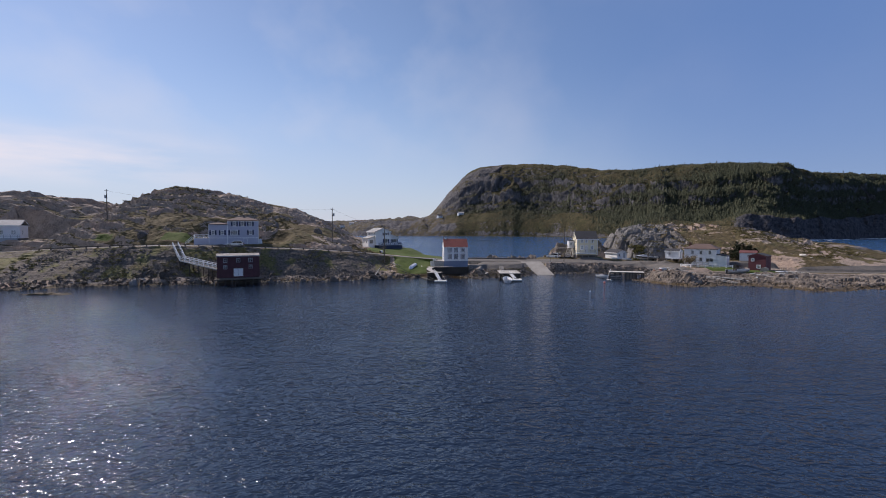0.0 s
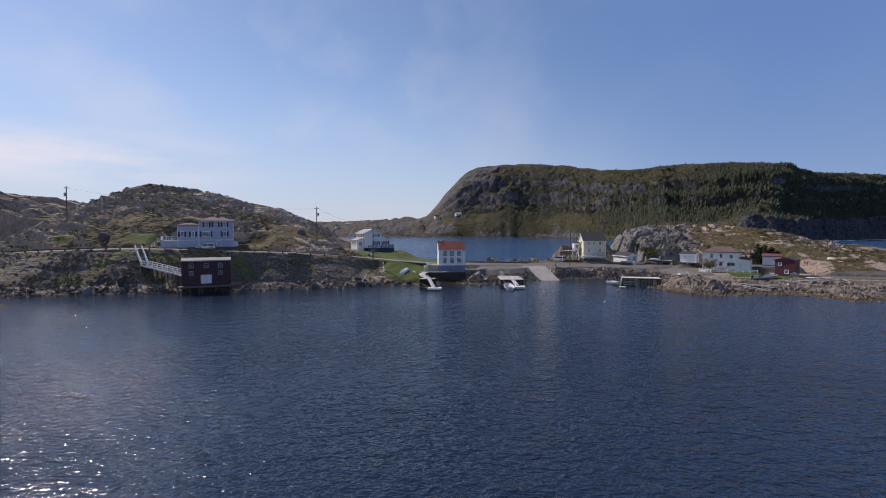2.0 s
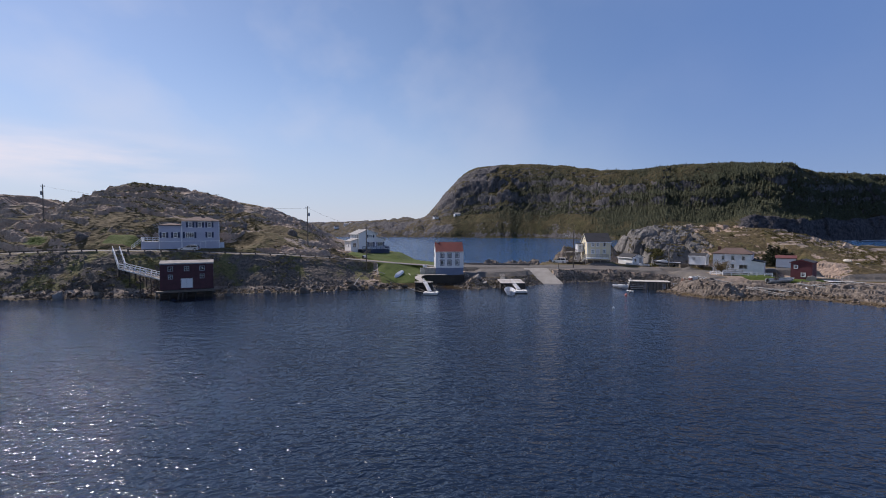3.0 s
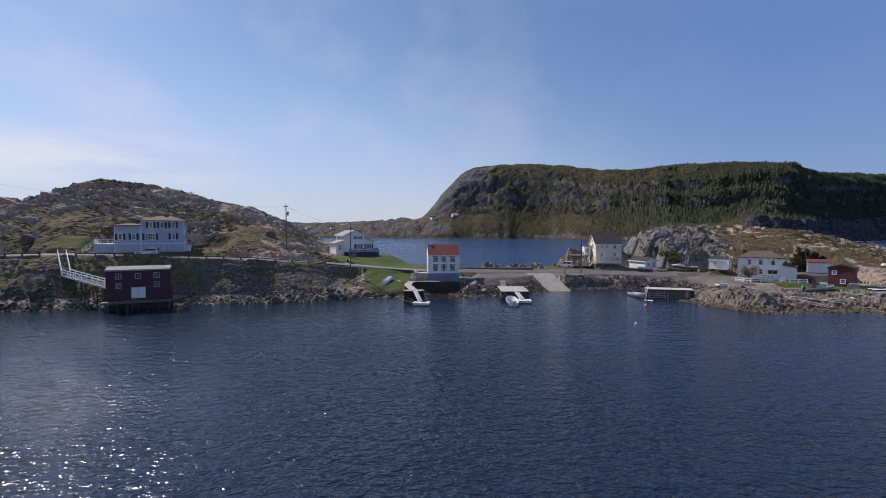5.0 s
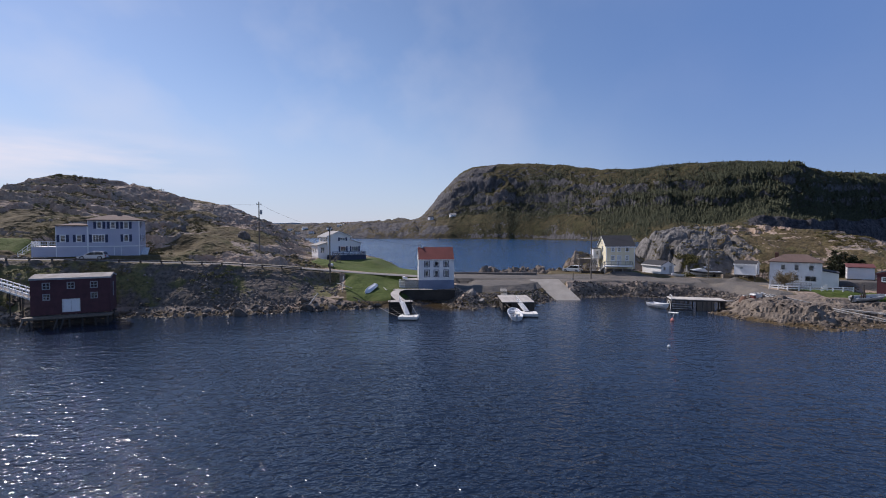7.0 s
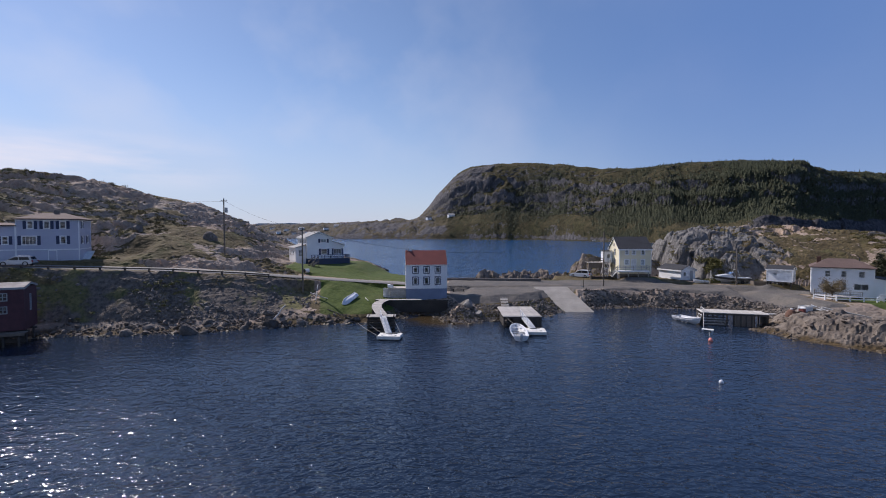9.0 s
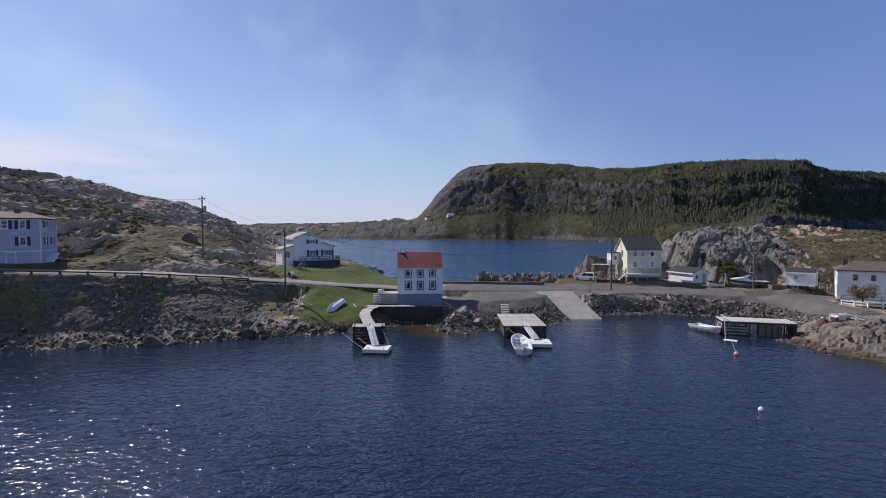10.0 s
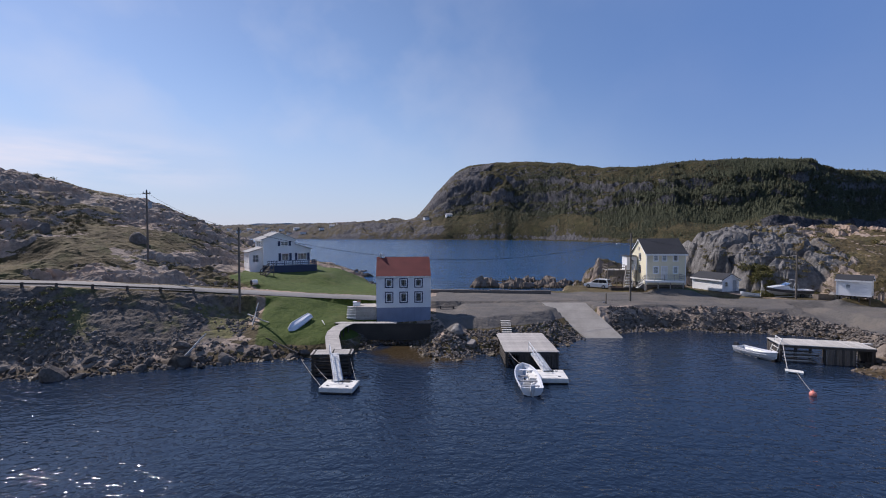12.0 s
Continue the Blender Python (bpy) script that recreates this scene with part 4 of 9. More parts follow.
def spruce_mesh(rng, tiers=3, sides=5):
    """One small conifer as a stack of ragged skirts: vertices and triangles, one unit high."""
    vs_, fs = [], []
    for k in range(tiers):
        z0, z1 = 0.06 + 0.28 * k, 0.48 + 0.26 * k
        r = 0.24 * (1 - 0.27 * k)
        base = len(vs_)
        for i in range(sides):
            a = 2 * math.pi * (i + rng.random()) / sides
            rr = r * (0.7 + 0.6 * rng.random())
            vs_.append((rr * math.cos(a), rr * math.sin(a), z0 + 0.07 * rng.random()))
        vs_.append((0.03 * rng.random(), 0.03 * rng.random(), min(z1, 1.0)))
        fs += [(base + i, base + (i + 1) % sides, base + sides) for i in range(sides)]
    return np.array(vs_), np.array(fs)


def forest(name, pts, sizes, mat, label, category, seed=3):
    rng = random.Random(seed)
    kinds = [spruce_mesh(rng) for _ in range(6)]
    all_v, all_f, count = [], [], 0
    for p, s in zip(pts, sizes):
        v, f = kinds[rng.randrange(6)]
        a = rng.random() * 6.28
        w = s * (0.8 + 0.6 * rng.random())
        c, sn = math.cos(a) * w, math.sin(a) * w
        r = np.stack([v[:, 0] * c - v[:, 1] * sn + p[0], v[:, 0] * sn + v[:, 1] * c + p[1], v[:, 2] * s + p[2]], -1)
        all_v.append(r)
        all_f.append(f + count)
        count += len(v)
    v, f = np.concatenate(all_v), np.concatenate(all_f)
    me = bpy.data.meshes.new(name)
    me.vertices.add(len(v))
    me.vertices.foreach_set("co", v.astype(np.float32).ravel())
    me.loops.add(f.size)
    me.loops.foreach_set("vertex_index", f.ravel().astype(np.int32))
    me.polygons.add(len(f))
    me.polygons.foreach_set("loop_start", np.arange(0, f.size, 3, dtype=np.int32))
    me.update(calc_edges=True)
    me.materials.append(mat)
    return tagged(new(name, me), label, category, kind="stuff")


rs = np.random.RandomState(11)
fu, fv = rs.uniform(0.0, 0.98, 110000), rs.uniform(0.08, 1.02, 110000)
fx, fy, fz, cover_ = far_land(fu, fv)
dens = 0.85 * cover_["wood"] ** 2 * np.clip(cover_["heath"] + 0.1, 0, 1)
keep = (rs.rand(len(fu)) < dens) & (fz > 4)
tall = np.interp(fv, [0.1, 0.42, 0.6, 0.8, 1.0], [2.4, 3.3, 3.3, 2.3, 1.6]) * np.exp(rs.normal(0, 0.30, len(fu))) * np.interp(fu, [0.05, 0.25], [0.75, 1.0])
forest("spruce_forest", np.stack([fx, fy, fz - 0.4], -1)[keep], tall[keep], spruce_leaf, "dark spruce forest on the mountain side", "forest")
# a last low ridge far inland, the distance haze painted into its blue
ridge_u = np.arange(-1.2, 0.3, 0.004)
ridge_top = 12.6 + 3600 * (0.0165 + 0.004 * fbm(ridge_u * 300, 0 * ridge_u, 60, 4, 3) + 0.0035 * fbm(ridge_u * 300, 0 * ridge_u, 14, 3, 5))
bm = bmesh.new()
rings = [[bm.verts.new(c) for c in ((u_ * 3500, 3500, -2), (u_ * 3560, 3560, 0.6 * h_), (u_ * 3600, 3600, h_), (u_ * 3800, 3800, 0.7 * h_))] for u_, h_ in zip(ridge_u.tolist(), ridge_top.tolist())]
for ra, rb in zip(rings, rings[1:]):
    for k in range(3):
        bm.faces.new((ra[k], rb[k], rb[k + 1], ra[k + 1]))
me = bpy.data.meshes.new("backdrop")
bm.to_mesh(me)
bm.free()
me.materials.append(material("distant ridge with painted haze", (0.105, 0.150, 0.215), 1.0, grain=0.15, grain_size=0.02, stain=0.2, stain_size=0.004, spec=0.0))
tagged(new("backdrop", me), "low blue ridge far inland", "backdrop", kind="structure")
# ---- building kit ----
def thing(name, x, y, z, turn=0, label="", category="", group=""):
    e = new(name)
    e.empty_display_size = 0.3
    e.matrix_world = pose(x, y, z, 0, 0, turn)
    return tagged(e, label, category, group)


SHIFT = [Matrix()]


def part(name, bm, mat, parent, label="", m=None, soft=False):
    """Links a bmesh as one mesh under a thing or a part. SHIFT moves the wing of a house to its place."""
    me = bpy.data.meshes.new(name)
    bm.transform(SHIFT[0]) if m is None else None
    if m is not None:
        bm.transform(m)
    bmesh.ops.recalc_face_normals(bm, faces=bm.faces)
    bm.to_mesh(me)
    bm.free()
    if soft:
        me.shade_smooth()
    me.materials.append(mat)
    ob = new(name, me)
    ob.parent = parent
    return tagged(ob, label)


def share(name, like, parent, m):
    """Another part on the mesh of a part already made."""
    ob = new(name, like.data)
    ob.parent = parent
    ob.matrix_local = m
    return ob


def box(bm, x0, x1, y0, y1, z0, z1, m=None):
    co = [(x, y, z) for z in (z0, z1) for y in (y0, y1) for x in (x0, x1)]
    v = [bm.verts.new(m @ Vector(c) if m is not None else c) for c in co]
    for f in ((0, 2, 3, 1), (4, 5, 7, 6), (0, 1, 5, 4), (2, 6, 7, 3), (0, 4, 6, 2), (1, 3, 7, 5)):
        bm.faces.new([v[i] for i in f])
    return v


def solid(bm, outline, y0, y1, m=None):
    """A prism: an outline in x and z, from y0 to y1."""
    a = [bm.verts.new(m @ Vector((x, y0, z)) if m is not None else (x, y0, z)) for x, z in outline]
    b = [bm.verts.new(m @ Vector((x, y1, z)) if m is not None else (x, y1, z)) for x, z in outline]
    bm.faces.new(a)
    bm.faces.new(b[::-1])
    for i in range(len(a)):
        j = (i + 1) % len(a)
        bm.faces.new((a[i], b[i], b[j], a[j]))


def rod(bm, p, q, r0, r1=None, sides=8, cap=True):
    """A tapered round bar from p to q."""
    p, q = Vector(p), Vector(q)
    r1 = r0 if r1 is None else r1
    turn = (q - p).to_track_quat("Z", "Y").to_matrix()
    rings = []
    for c, r in ((p, r0), (q, r1)):
        rings.append([bm.verts.new(c + turn @ Vector((r * math.cos(2 * math.pi * i / sides), r * math.sin(2 * math.pi * i / sides), 0))) for i in range(sides)])
    for i in range(sides):
        j = (i + 1) % sides
        bm.faces.new((rings[0][i], rings[0][j], rings[1][j], rings[1][i]))
    if cap:
        bm.faces.new(rings[0][::-1])
        bm.faces.new(rings[1])


def beam(bm, p, q, w, h):
    """A squared bar from p to q, w across and h deep."""
    p, q = Vector(p), Vector(q)
    d = (q - p).normalized()
    side = d.cross(Vector((0, 0, 1)))
    side = Vector((1, 0, 0)) if side.length < 1e-4 else side.normalized()
    up = side.cross(d)
    v = []
    for c in (p, q):
        for a, b in ((-1, -1), (1, -1), (1, 1), (-1, 1)):
            v.append(bm.verts.new(c + side * a * w / 2 + up * b * h / 2))
    for f in ((0, 1, 2, 3), (7, 6, 5, 4), (0, 4, 5, 1), (1, 5, 6, 2), (2, 6, 7, 3), (3, 7, 4, 0)):
        bm.faces.new([v[i] for i in f])


def mesh(fn, *args, **kw):
    bm = bmesh.new()
    fn(bm, *args, **kw)
    return bm


def wire(name, p, q, sag, r, mat, parent, steps=14):
    """One unbroken sagging tube."""
    bm = bmesh.new()
    p, q = Vector(p), Vector(q)
    run = (q - p).normalized()
    side = run.cross(Vector((0, 0, 1))).normalized()
    rise = side.cross(run)
    rings = []
    for i in range(steps + 1):
        t = i / steps
        c = p.lerp(q, t) - Vector((0, 0, 4 * sag * t * (1 - t)))
        rings.append([bm.verts.new(c + side * (r * math.cos(k * math.pi / 2.5)) + rise * (r * math.sin(k * math.pi / 2.5))) for k in range(5)])
    for ra, rb in zip(rings, rings[1:]):
        for k in range(5):
            bm.faces.new((ra[k], rb[k], rb[(k + 1) % 5], ra[(k + 1) % 5]))
    bm.faces.new(rings[0])
    bm.faces.new(rings[-1])
    return part(name, bm, mat, parent)


WALL = 0.16


def sides_of(w, d):
    """For each wall: its corner, its run, its length."""
    return {"f": ((-w / 2, 0), (1, 0), w), "r": ((w / 2, 0), (0, 1), d), "b": ((w / 2, d), (-1, 0), w), "l": ((-w / 2, d), (0, -1), d)}


def side_matrix(corner, run):
    (cx, cy), (ux, uy) = corner, run
    return Matrix(((ux, -uy, 0, cx), (uy, ux, 0, cy), (0, 0, 1, 0), (0, 0, 0, 1)))


def wall_cells(bm, u0, u1, z0, z1, holes, m):
    """A slab with its openings left out, as one closed skin."""
    us_ = sorted({u0, u1, *[h[0] for h in holes], *[h[0] + h[2] for h in holes]})
    zs_ = sorted({z0, z1, *[h[1] for h in holes], *[h[1] + h[3] for h in holes]})
    nu, nz = len(us_) - 1, len(zs_) - 1

    def full(i, k):
        if not (0 <= i < nu and 0 <= k < nz):
            return False
        mu, mz = (us_[i] + us_[i + 1]) / 2, (zs_[k] + zs_[k + 1]) / 2
        return not any(h[0] < mu < h[0] + h[2] and h[1] < mz < h[1] + h[3] for h in holes)

    made = {}

    def vert(i, k, side):
        if (i, k, side) not in made:
            made[i, k, side] = bm.verts.new(m @ Vector((us_[i], WALL * side, zs_[k])))
        return made[i, k, side]

    for i in range(nu):
        for k in range(nz):
            if not full(i, k):
                continue
            bm.faces.new([vert(a, b, 0) for a, b in ((i, k), (i + 1, k), (i + 1, k + 1), (i, k + 1))])
            bm.faces.new([vert(a, b, 1) for a, b in ((i, k), (i, k + 1), (i + 1, k + 1), (i + 1, k))])
            for di, dk, (a, b), (c, d) in ((-1, 0, (i, k), (i, k + 1)), (1, 0, (i + 1, k), (i + 1, k + 1)), (0, -1, (i, k), (i + 1, k)), (0, 1, (i, k + 1), (i + 1, k + 1))):
                if not full(i + di, k + dk):
                    bm.faces.new((vert(a, b, 0), vert(c, d, 0), vert(c, d, 1), vert(a, b, 1)))


def window(parent, m, u, z, w, h, trim, sash, style):
    """A window in its opening: boards round it, a sash with bars, a pane; shutters or a curtain where it has them."""
    bm = bmesh.new()
    t = style.get("trim", 0.11)
    box(bm, u - t, u, -0.03, 0.05, z - t, z + h + t, m)
    box(bm, u + w, u + w + t, -0.03, 0.05, z - t, z + h + t, m)
    box(bm, u, u + w, -0.03, 0.05, z + h, z + h + t, m)
    box(bm, u, u + w, -0.045, 0.05, z - t, z, m)
    win = part("window", bm, trim, parent)
    s = style.get("sash", 0.07)
    bm = bmesh.new()
    box(bm, u, u + s, 0.0, 0.07, z, z + h, m)
    box(bm, u + w - s, u + w, 0.0, 0.07, z, z + h, m)
    box(bm, u + s, u + w - s, 0.0, 0.07, z, z + s, m)
    box(bm, u + s, u + w - s, 0.0, 0.07, z + h - s, z + h, m)
    if style.get("bar", True):
        box(bm, u + s, u + w - s, 0.01, 0.06, z + h / 2 - 0.03, z + h / 2 + 0.03, m)
    for k in range(1, style.get("lights", 1)):
        c = u + w * k / style["lights"]
        box(bm, c - 0.04, c + 0.04, 0.01, 0.065, z + s, z + h - s, m)
    part("sash", bm, sash, win)
    if "bead" in style:
        bm = bmesh.new()
        k = 0.055
        for a, b, c, e in ((s, s + k, s, h - s), (w - s - k, w - s, s, h - s), (s + k, w - s - k, s, s + k), (s + k, w - s - k, h - s - k, h - s)):
            box(bm, u + a, u + b, 0.004, 0.06, z + c, z + e, m)
        part("bead", bm, style["bead"], win, "navy glazing bead")
    bm = bmesh.new()
    box(bm, u + s / 2, u + w - s / 2, 0.025, 0.037, z + s / 2, z + h - s / 2, m)
    pane = part("pane", bm, glass, win)
    pane.visible_shadow = False
    if "shutter" in style:
        for a in (u - t - 0.42, u + w + t):
            bm = bmesh.new()
            rim = [(-0.003, z + h + 0.05), (-0.003, z - 0.05), (-0.04, z - 0.05), (-0.04, z)]
            for k in range(7):
                rim += [(-0.048, z + h * (k + 0.1) / 7), (-0.022, z + h * (k + 0.95) / 7)]
            rim += [(-0.04, z + h), (-0.04, z + h + 0.05)]
            ends = [[bm.verts.new(m @ Vector((q, y, zz))) for y, zz in rim] for q in (a, a + 0.42)]
            for k in range(len(rim)):
                n = (k + 1) % len(rim)
                bm.faces.new((ends[0][k], ends[0][n], ends[1][n], ends[1][k]))
            bm.faces.new(ends[0][::-1])
            bm.faces.new(ends[1])
            bmesh.ops.recalc_face_normals(bm, faces=bm.faces)
            part("shutter", bm, style["shutter"], win, "dark navy shutter")
    if "curtain" in style:
        bm = bmesh.new()
        k = style["curtain"]
        box(bm, u + s, u + w - s, 0.09, 0.10, z + h * (1 - k), z + h - s, m)
        part("curtain", bm, curtain, win, "white curtain")
    return win


def door(parent, m, u, z, w, h, mat, trim, leaves=1, label=""):
    bm = bmesh.new()
    box(bm, u - 0.1, u, -0.03, 0.05, z, z + h + 0.1, m)
    box(bm, u + w, u + w + 0.1, -0.03, 0.05, z, z + h + 0.1, m)
    box(bm, u, u + w, -0.03, 0.05, z + h, z + h + 0.1, m)
    fr = part("door_frame", bm, trim, parent)
    for k in range(leaves):
        a, b = u + w * k / leaves + 0.012, u + w * (k + 1) / leaves - 0.012
        bm = bmesh.new()
        box(bm, a, b, 0.02, 0.07, z + 0.015, z + h - 0.012, m)
        for zz in (z + 0.12, z + h * 0.5, z + h - 0.2):
            box(bm, a + 0.06, b - 0.06, 0.0, 0.02, zz, zz + 0.1, m)
        part("door", bm, mat, fr, label)
    bm = bmesh.new()
    rod(bm, m @ Vector((u + w / leaves - 0.12, -0.06, z + h * 0.48)), m @ Vector((u + w / leaves - 0.12, 0.03, z + h * 0.48)), 0.035)
    part("door_handle", bm, steel, fr)
    return fr


def gable_roof(bm, w, d, eave, ridge, axis, over, thick, side=1, shift=0.0):
    """One slope of a gable roof. axis: the way the ridge runs."""
    span_, run = (d, w) if axis == "x" else (w, d)
    half = span_ / 2
    k = (ridge - eave) / half
    lo = half + over
    low_z = eave - k * over
    prof = [(0, ridge), (lo, low_z), (lo, low_z + thick), (0, ridge + thick * 1.05)]
    m = Matrix.Translation((0, d / 2, 0)) @ (Matrix.Rotation(radians(90), 4, "Z") if axis == "x" else Matrix.Identity(4))
    a, b = -run / 2 - over * 0.8, run / 2 + over * 0.8
    solid(bm, [(side * x, z) for x, z in prof], a, b, m)


def hip_roof(bm, w, d, eave, top, over, ridge_len):
    x, y0, y1 = w / 2 + over, -over, d + over
    rl, yc = ridge_len / 2, d / 2
    lower = [bm.verts.new(c) for c in ((-x, y0, eave), (x, y0, eave), (x, y1, eave), (-x, y1, eave))]
    edge = [bm.verts.new(c) for c in ((-x, y0, eave + 0.14), (x, y0, eave + 0.14), (x, y1, eave + 0.14), (-x, y1, eave + 0.14))]
    r = [bm.verts.new((-rl, yc, top)), bm.verts.new((rl, yc, top))]
    bm.faces.new(lower[::-1])
    for i in range(4):
        bm.faces.new((lower[i], lower[(i + 1) % 4], edge[(i + 1) % 4], edge[i]))
    bm.faces.new((edge[0], edge[1], r[1], r[0]))
    bm.faces.new((edge[1], edge[2], r[1]))
    bm.faces.new((edge[2], edge[3], r[0], r[1]))
    bm.faces.new((edge[3], edge[0], r[0]))


def shell(house, w, d, z0, z1, mat, openings, trim=None, sash=None, gable=None, corner=None, floor_mat=None):
    """Four walls with real openings, each a part. openings: side -> rows of (kind, centre, sill, width, height, style). gable: (axis, ridge height)."""
    holes = {k: [(c - a / 2, s, a, b) for _, c, s, a, b, _ in openings.get(k, ())] for k in "frbl"}
    for k, (corner_at, run, length) in sides_of(w, d).items():
        m = side_matrix(corner_at, run)
        bm = bmesh.new()
        inset = 0.0 if k in "fb" else WALL
        wall_cells(bm, inset, length - inset, z0, z1, holes[k], m)
        part("wall", bm, mat, house)
        if gable and ((gable[0] == "x") == (k in "lr")):
            bm = bmesh.new()
            e = inset
            solid(bm, [(e, z1), (length - e, z1), (length - e, z1 + 0.02), (length / 2, gable[1] - 0.03), (e, z1 + 0.02)], 0, WALL, m)
            part("gable", bm, mat, house)
        for kind, c, s, a, b, style in openings.get(k, ()):
            if kind == "window":
                window(house, m, c - a / 2, s, a, b, style.get("trim_mat", trim or white_paint), style.get("sash_mat", sash or white_paint), style)
            else:
                door(house, m, c - a / 2, s, a, b, style.get("mat", white_paint), trim or white_paint, style.get("leaves", 1), style.get("label", ""))
    if corner:
        for x, y, sx, sy in ((-w / 2, 0, -1, -1), (w / 2, 0, 1, -1), (w / 2, d, 1, 1), (-w / 2, d, -1, 1)):
            bm = bmesh.new()
            box(bm, min(x + sx * 0.02, x - sx * 0.11), max(x + sx * 0.02, x - sx * 0.11), min(y + sy * 0.02, y - sy * 0.0), max(y + sy * 0.02, y), z0, z1)
            box(bm, min(x, x + sx * 0.02), max(x, x + sx * 0.02), min(y, y - sy * 0.11), max(y, y - sy * 0.11), z0, z1)
            part("corner_board", bm, corner, house)
    bm = bmesh.new()
    box(bm, -w / 2 + WALL, w / 2 - WALL, WALL, d - WALL, z0 + 0.02, z0 + 0.12)
    part("floor", bm, floor_mat or interior, house)
    if z1 - z0 > 4.2:
        bm = bmesh.new()
        zz = (z0 + z1) / 2
        box(bm, -w / 2 + WALL, w / 2 - WALL, WALL, d - WALL, zz - 0.1, zz)
        part("floor", bm, interior, house)
    bm = bmesh.new()
    box(bm, -w / 2 + WALL, w / 2 - WALL, WALL, d - WALL, z1 - 0.06, z1 - 0.01)
    part("ceiling", bm, interior, house)


def gable_pair(house, w, d, eave, ridge, axis, over, thick, mat, fascia=None):
    for s in (1, -1):
        bm = bmesh.new()
        gable_roof(bm, w, d, eave, ridge, axis, over, thick, s)
        part("roof", bm, mat, house)
    if fascia:
        # boards along the two verges and eaves
        span_, run = (d, w) if axis == "x" else (w, d)
        half, k = span_ / 2, (ridge - eave) / (span_ / 2)
        m = Matrix.Translation((0, d / 2, 0)) @ (Matrix.Rotation(radians(90), 4, "Z") if axis == "x" else Matrix.Identity(4))
        for s in (1, -1):
            for e in (-1, 1):
                bm = bmesh.new()
                y = e * (run / 2 + over * 0.8)
                lo, lz = half + over, eave - k * over
                solid(bm, [(0, ridge - 0.16), (s * lo, lz - 0.16), (s * lo, lz - 0.003), (0, ridge - 0.003)], min(y, y - e * 0.03), max(y, y - e * 0.03), m)
                part("fascia", bm, fascia, house)
            bm = bmesh.new()
            lo, lz = half + over, eave - k * over
            bx = sorted((s * (lo + 0.002), s * (lo + 0.03)))
            box(bm, bx[0], bx[1], -run / 2 - over * 0.8, run / 2 + over * 0.8, lz - 0.14, lz + thick - 0.01, m)
            part("fascia", bm, fascia, house)


def railing(parent, pts, height, gap, mat, post=0.09, bar=0.05, rails=2, name="railing", balusters=0):
    """Posts and rails along a line of points."""
    for a, b in zip(pts, pts[1:]):
        a, b = Vector(a), Vector(b)
        n = max(1, round((b - a).length / gap))
        for i in range(n + 1):
            c = a.lerp(b, i / n)
            bm = bmesh.new()
            box(bm, c.x - post / 2, c.x + post / 2, c.y - post / 2, c.y + post / 2, c.z, c.z + height)
            part("post", bm, mat, parent)
        for k in range(rails):
            h = height * (1 - k / max(rails, 1)) - 0.03
            bm = bmesh.new()
            beam(bm, a + Vector((0, 0, h)), b + Vector((0, 0, h)), bar, bar * 1.6)
            part("rail", bm, mat, parent)
        if balusters:
            bm = bmesh.new()
            n = int((b - a).length / balusters)
            for i in range(1, n):
                c = a.lerp(b, i / n)
                box(bm, c.x - 0.02, c.x + 0.02, c.y - 0.02, c.y + 0.02, c.z + 0.1, c.z + height - 0.05)
            part("balusters", bm, mat, parent)


def plank_deck(parent, x0, x1, y0, y1, z, along, mat, width=0.18, thick=0.05, gap=0.015, m=None, seed=1, name="plank"):
    """Planks side by side; along: the way each plank runs."""
    rng = random.Random(seed)
    n = max(1, int(((y1 - y0) if along == "x" else (x1 - x0)) / width))
    step = ((y1 - y0) if along == "x" else (x1 - x0)) / n
    first = None
    for i in range(n):
        if first is None:
            bm = bmesh.new()
            if along == "x":
                box(bm, x0, x1, 0, step - gap, -thick, 0)
            else:
                box(bm, 0, step - gap, y0, y1, -thick, 0)
            first = part(name, bm, mat, parent)
            ob = first
        else:
            ob = share(name, first, parent, Matrix())
        jitter = rng.uniform(-0.006, 0.006)
        off = Vector((rng.uniform(-0.03, 0.03), y0 + i * step, z + jitter)) if along == "x" else Vector((x0 + i * step, rng.uniform(-0.03, 0.03), z + jitter))
        ob.matrix_local = (m if m is not None else Matrix()) @ Matrix.Translation(off)


# ---- rocks ----
def rock_mesh(name, rng, rough=0.3, flat=0.7, mat=None):
    """An angular boulder about one metre across, cut by random planes."""
    bm = bmesh.new()
    bmesh.ops.create_icosphere(bm, subdivisions=1, radius=0.55)
    for v in bm.verts:
        v.co *= 1 + rng.uniform(-rough, rough)
        v.co.z *= flat
    for _ in range(7):
        no = Vector((rng.uniform(-1, 1), rng.uniform(-1, 1), rng.uniform(-0.3, 1))).normalized()
        for v in bm.verts:
            over_ = v.co.dot(no) - 0.24
            if over_ > 0:
                v.co -= no * over_ * 0.97
    bmesh.ops.recalc_face_normals(bm, faces=bm.faces)
    me = bpy.data.meshes.new(name)
    bm.to_mesh(me)
    bm.free()
    me.materials.append(mat or stone_mat)
    return me


rock_rng = random.Random(5)
ROCKS = [rock_mesh("stone", rock_rng, 0.32, 0.72) for _ in range(12)]
BROWN_ROCKS = [rock_mesh("stone", rock_rng, 0.25, 0.6, brown_stone) for _ in range(8)]


def rock_arrays(meshes):
    out = []
    for me in meshes:
        v = np.array([tuple(p.co) for p in me.vertices])
        f = np.array([tuple(p.vertices) for p in me.polygons])
        out.append((v, f))
    return out


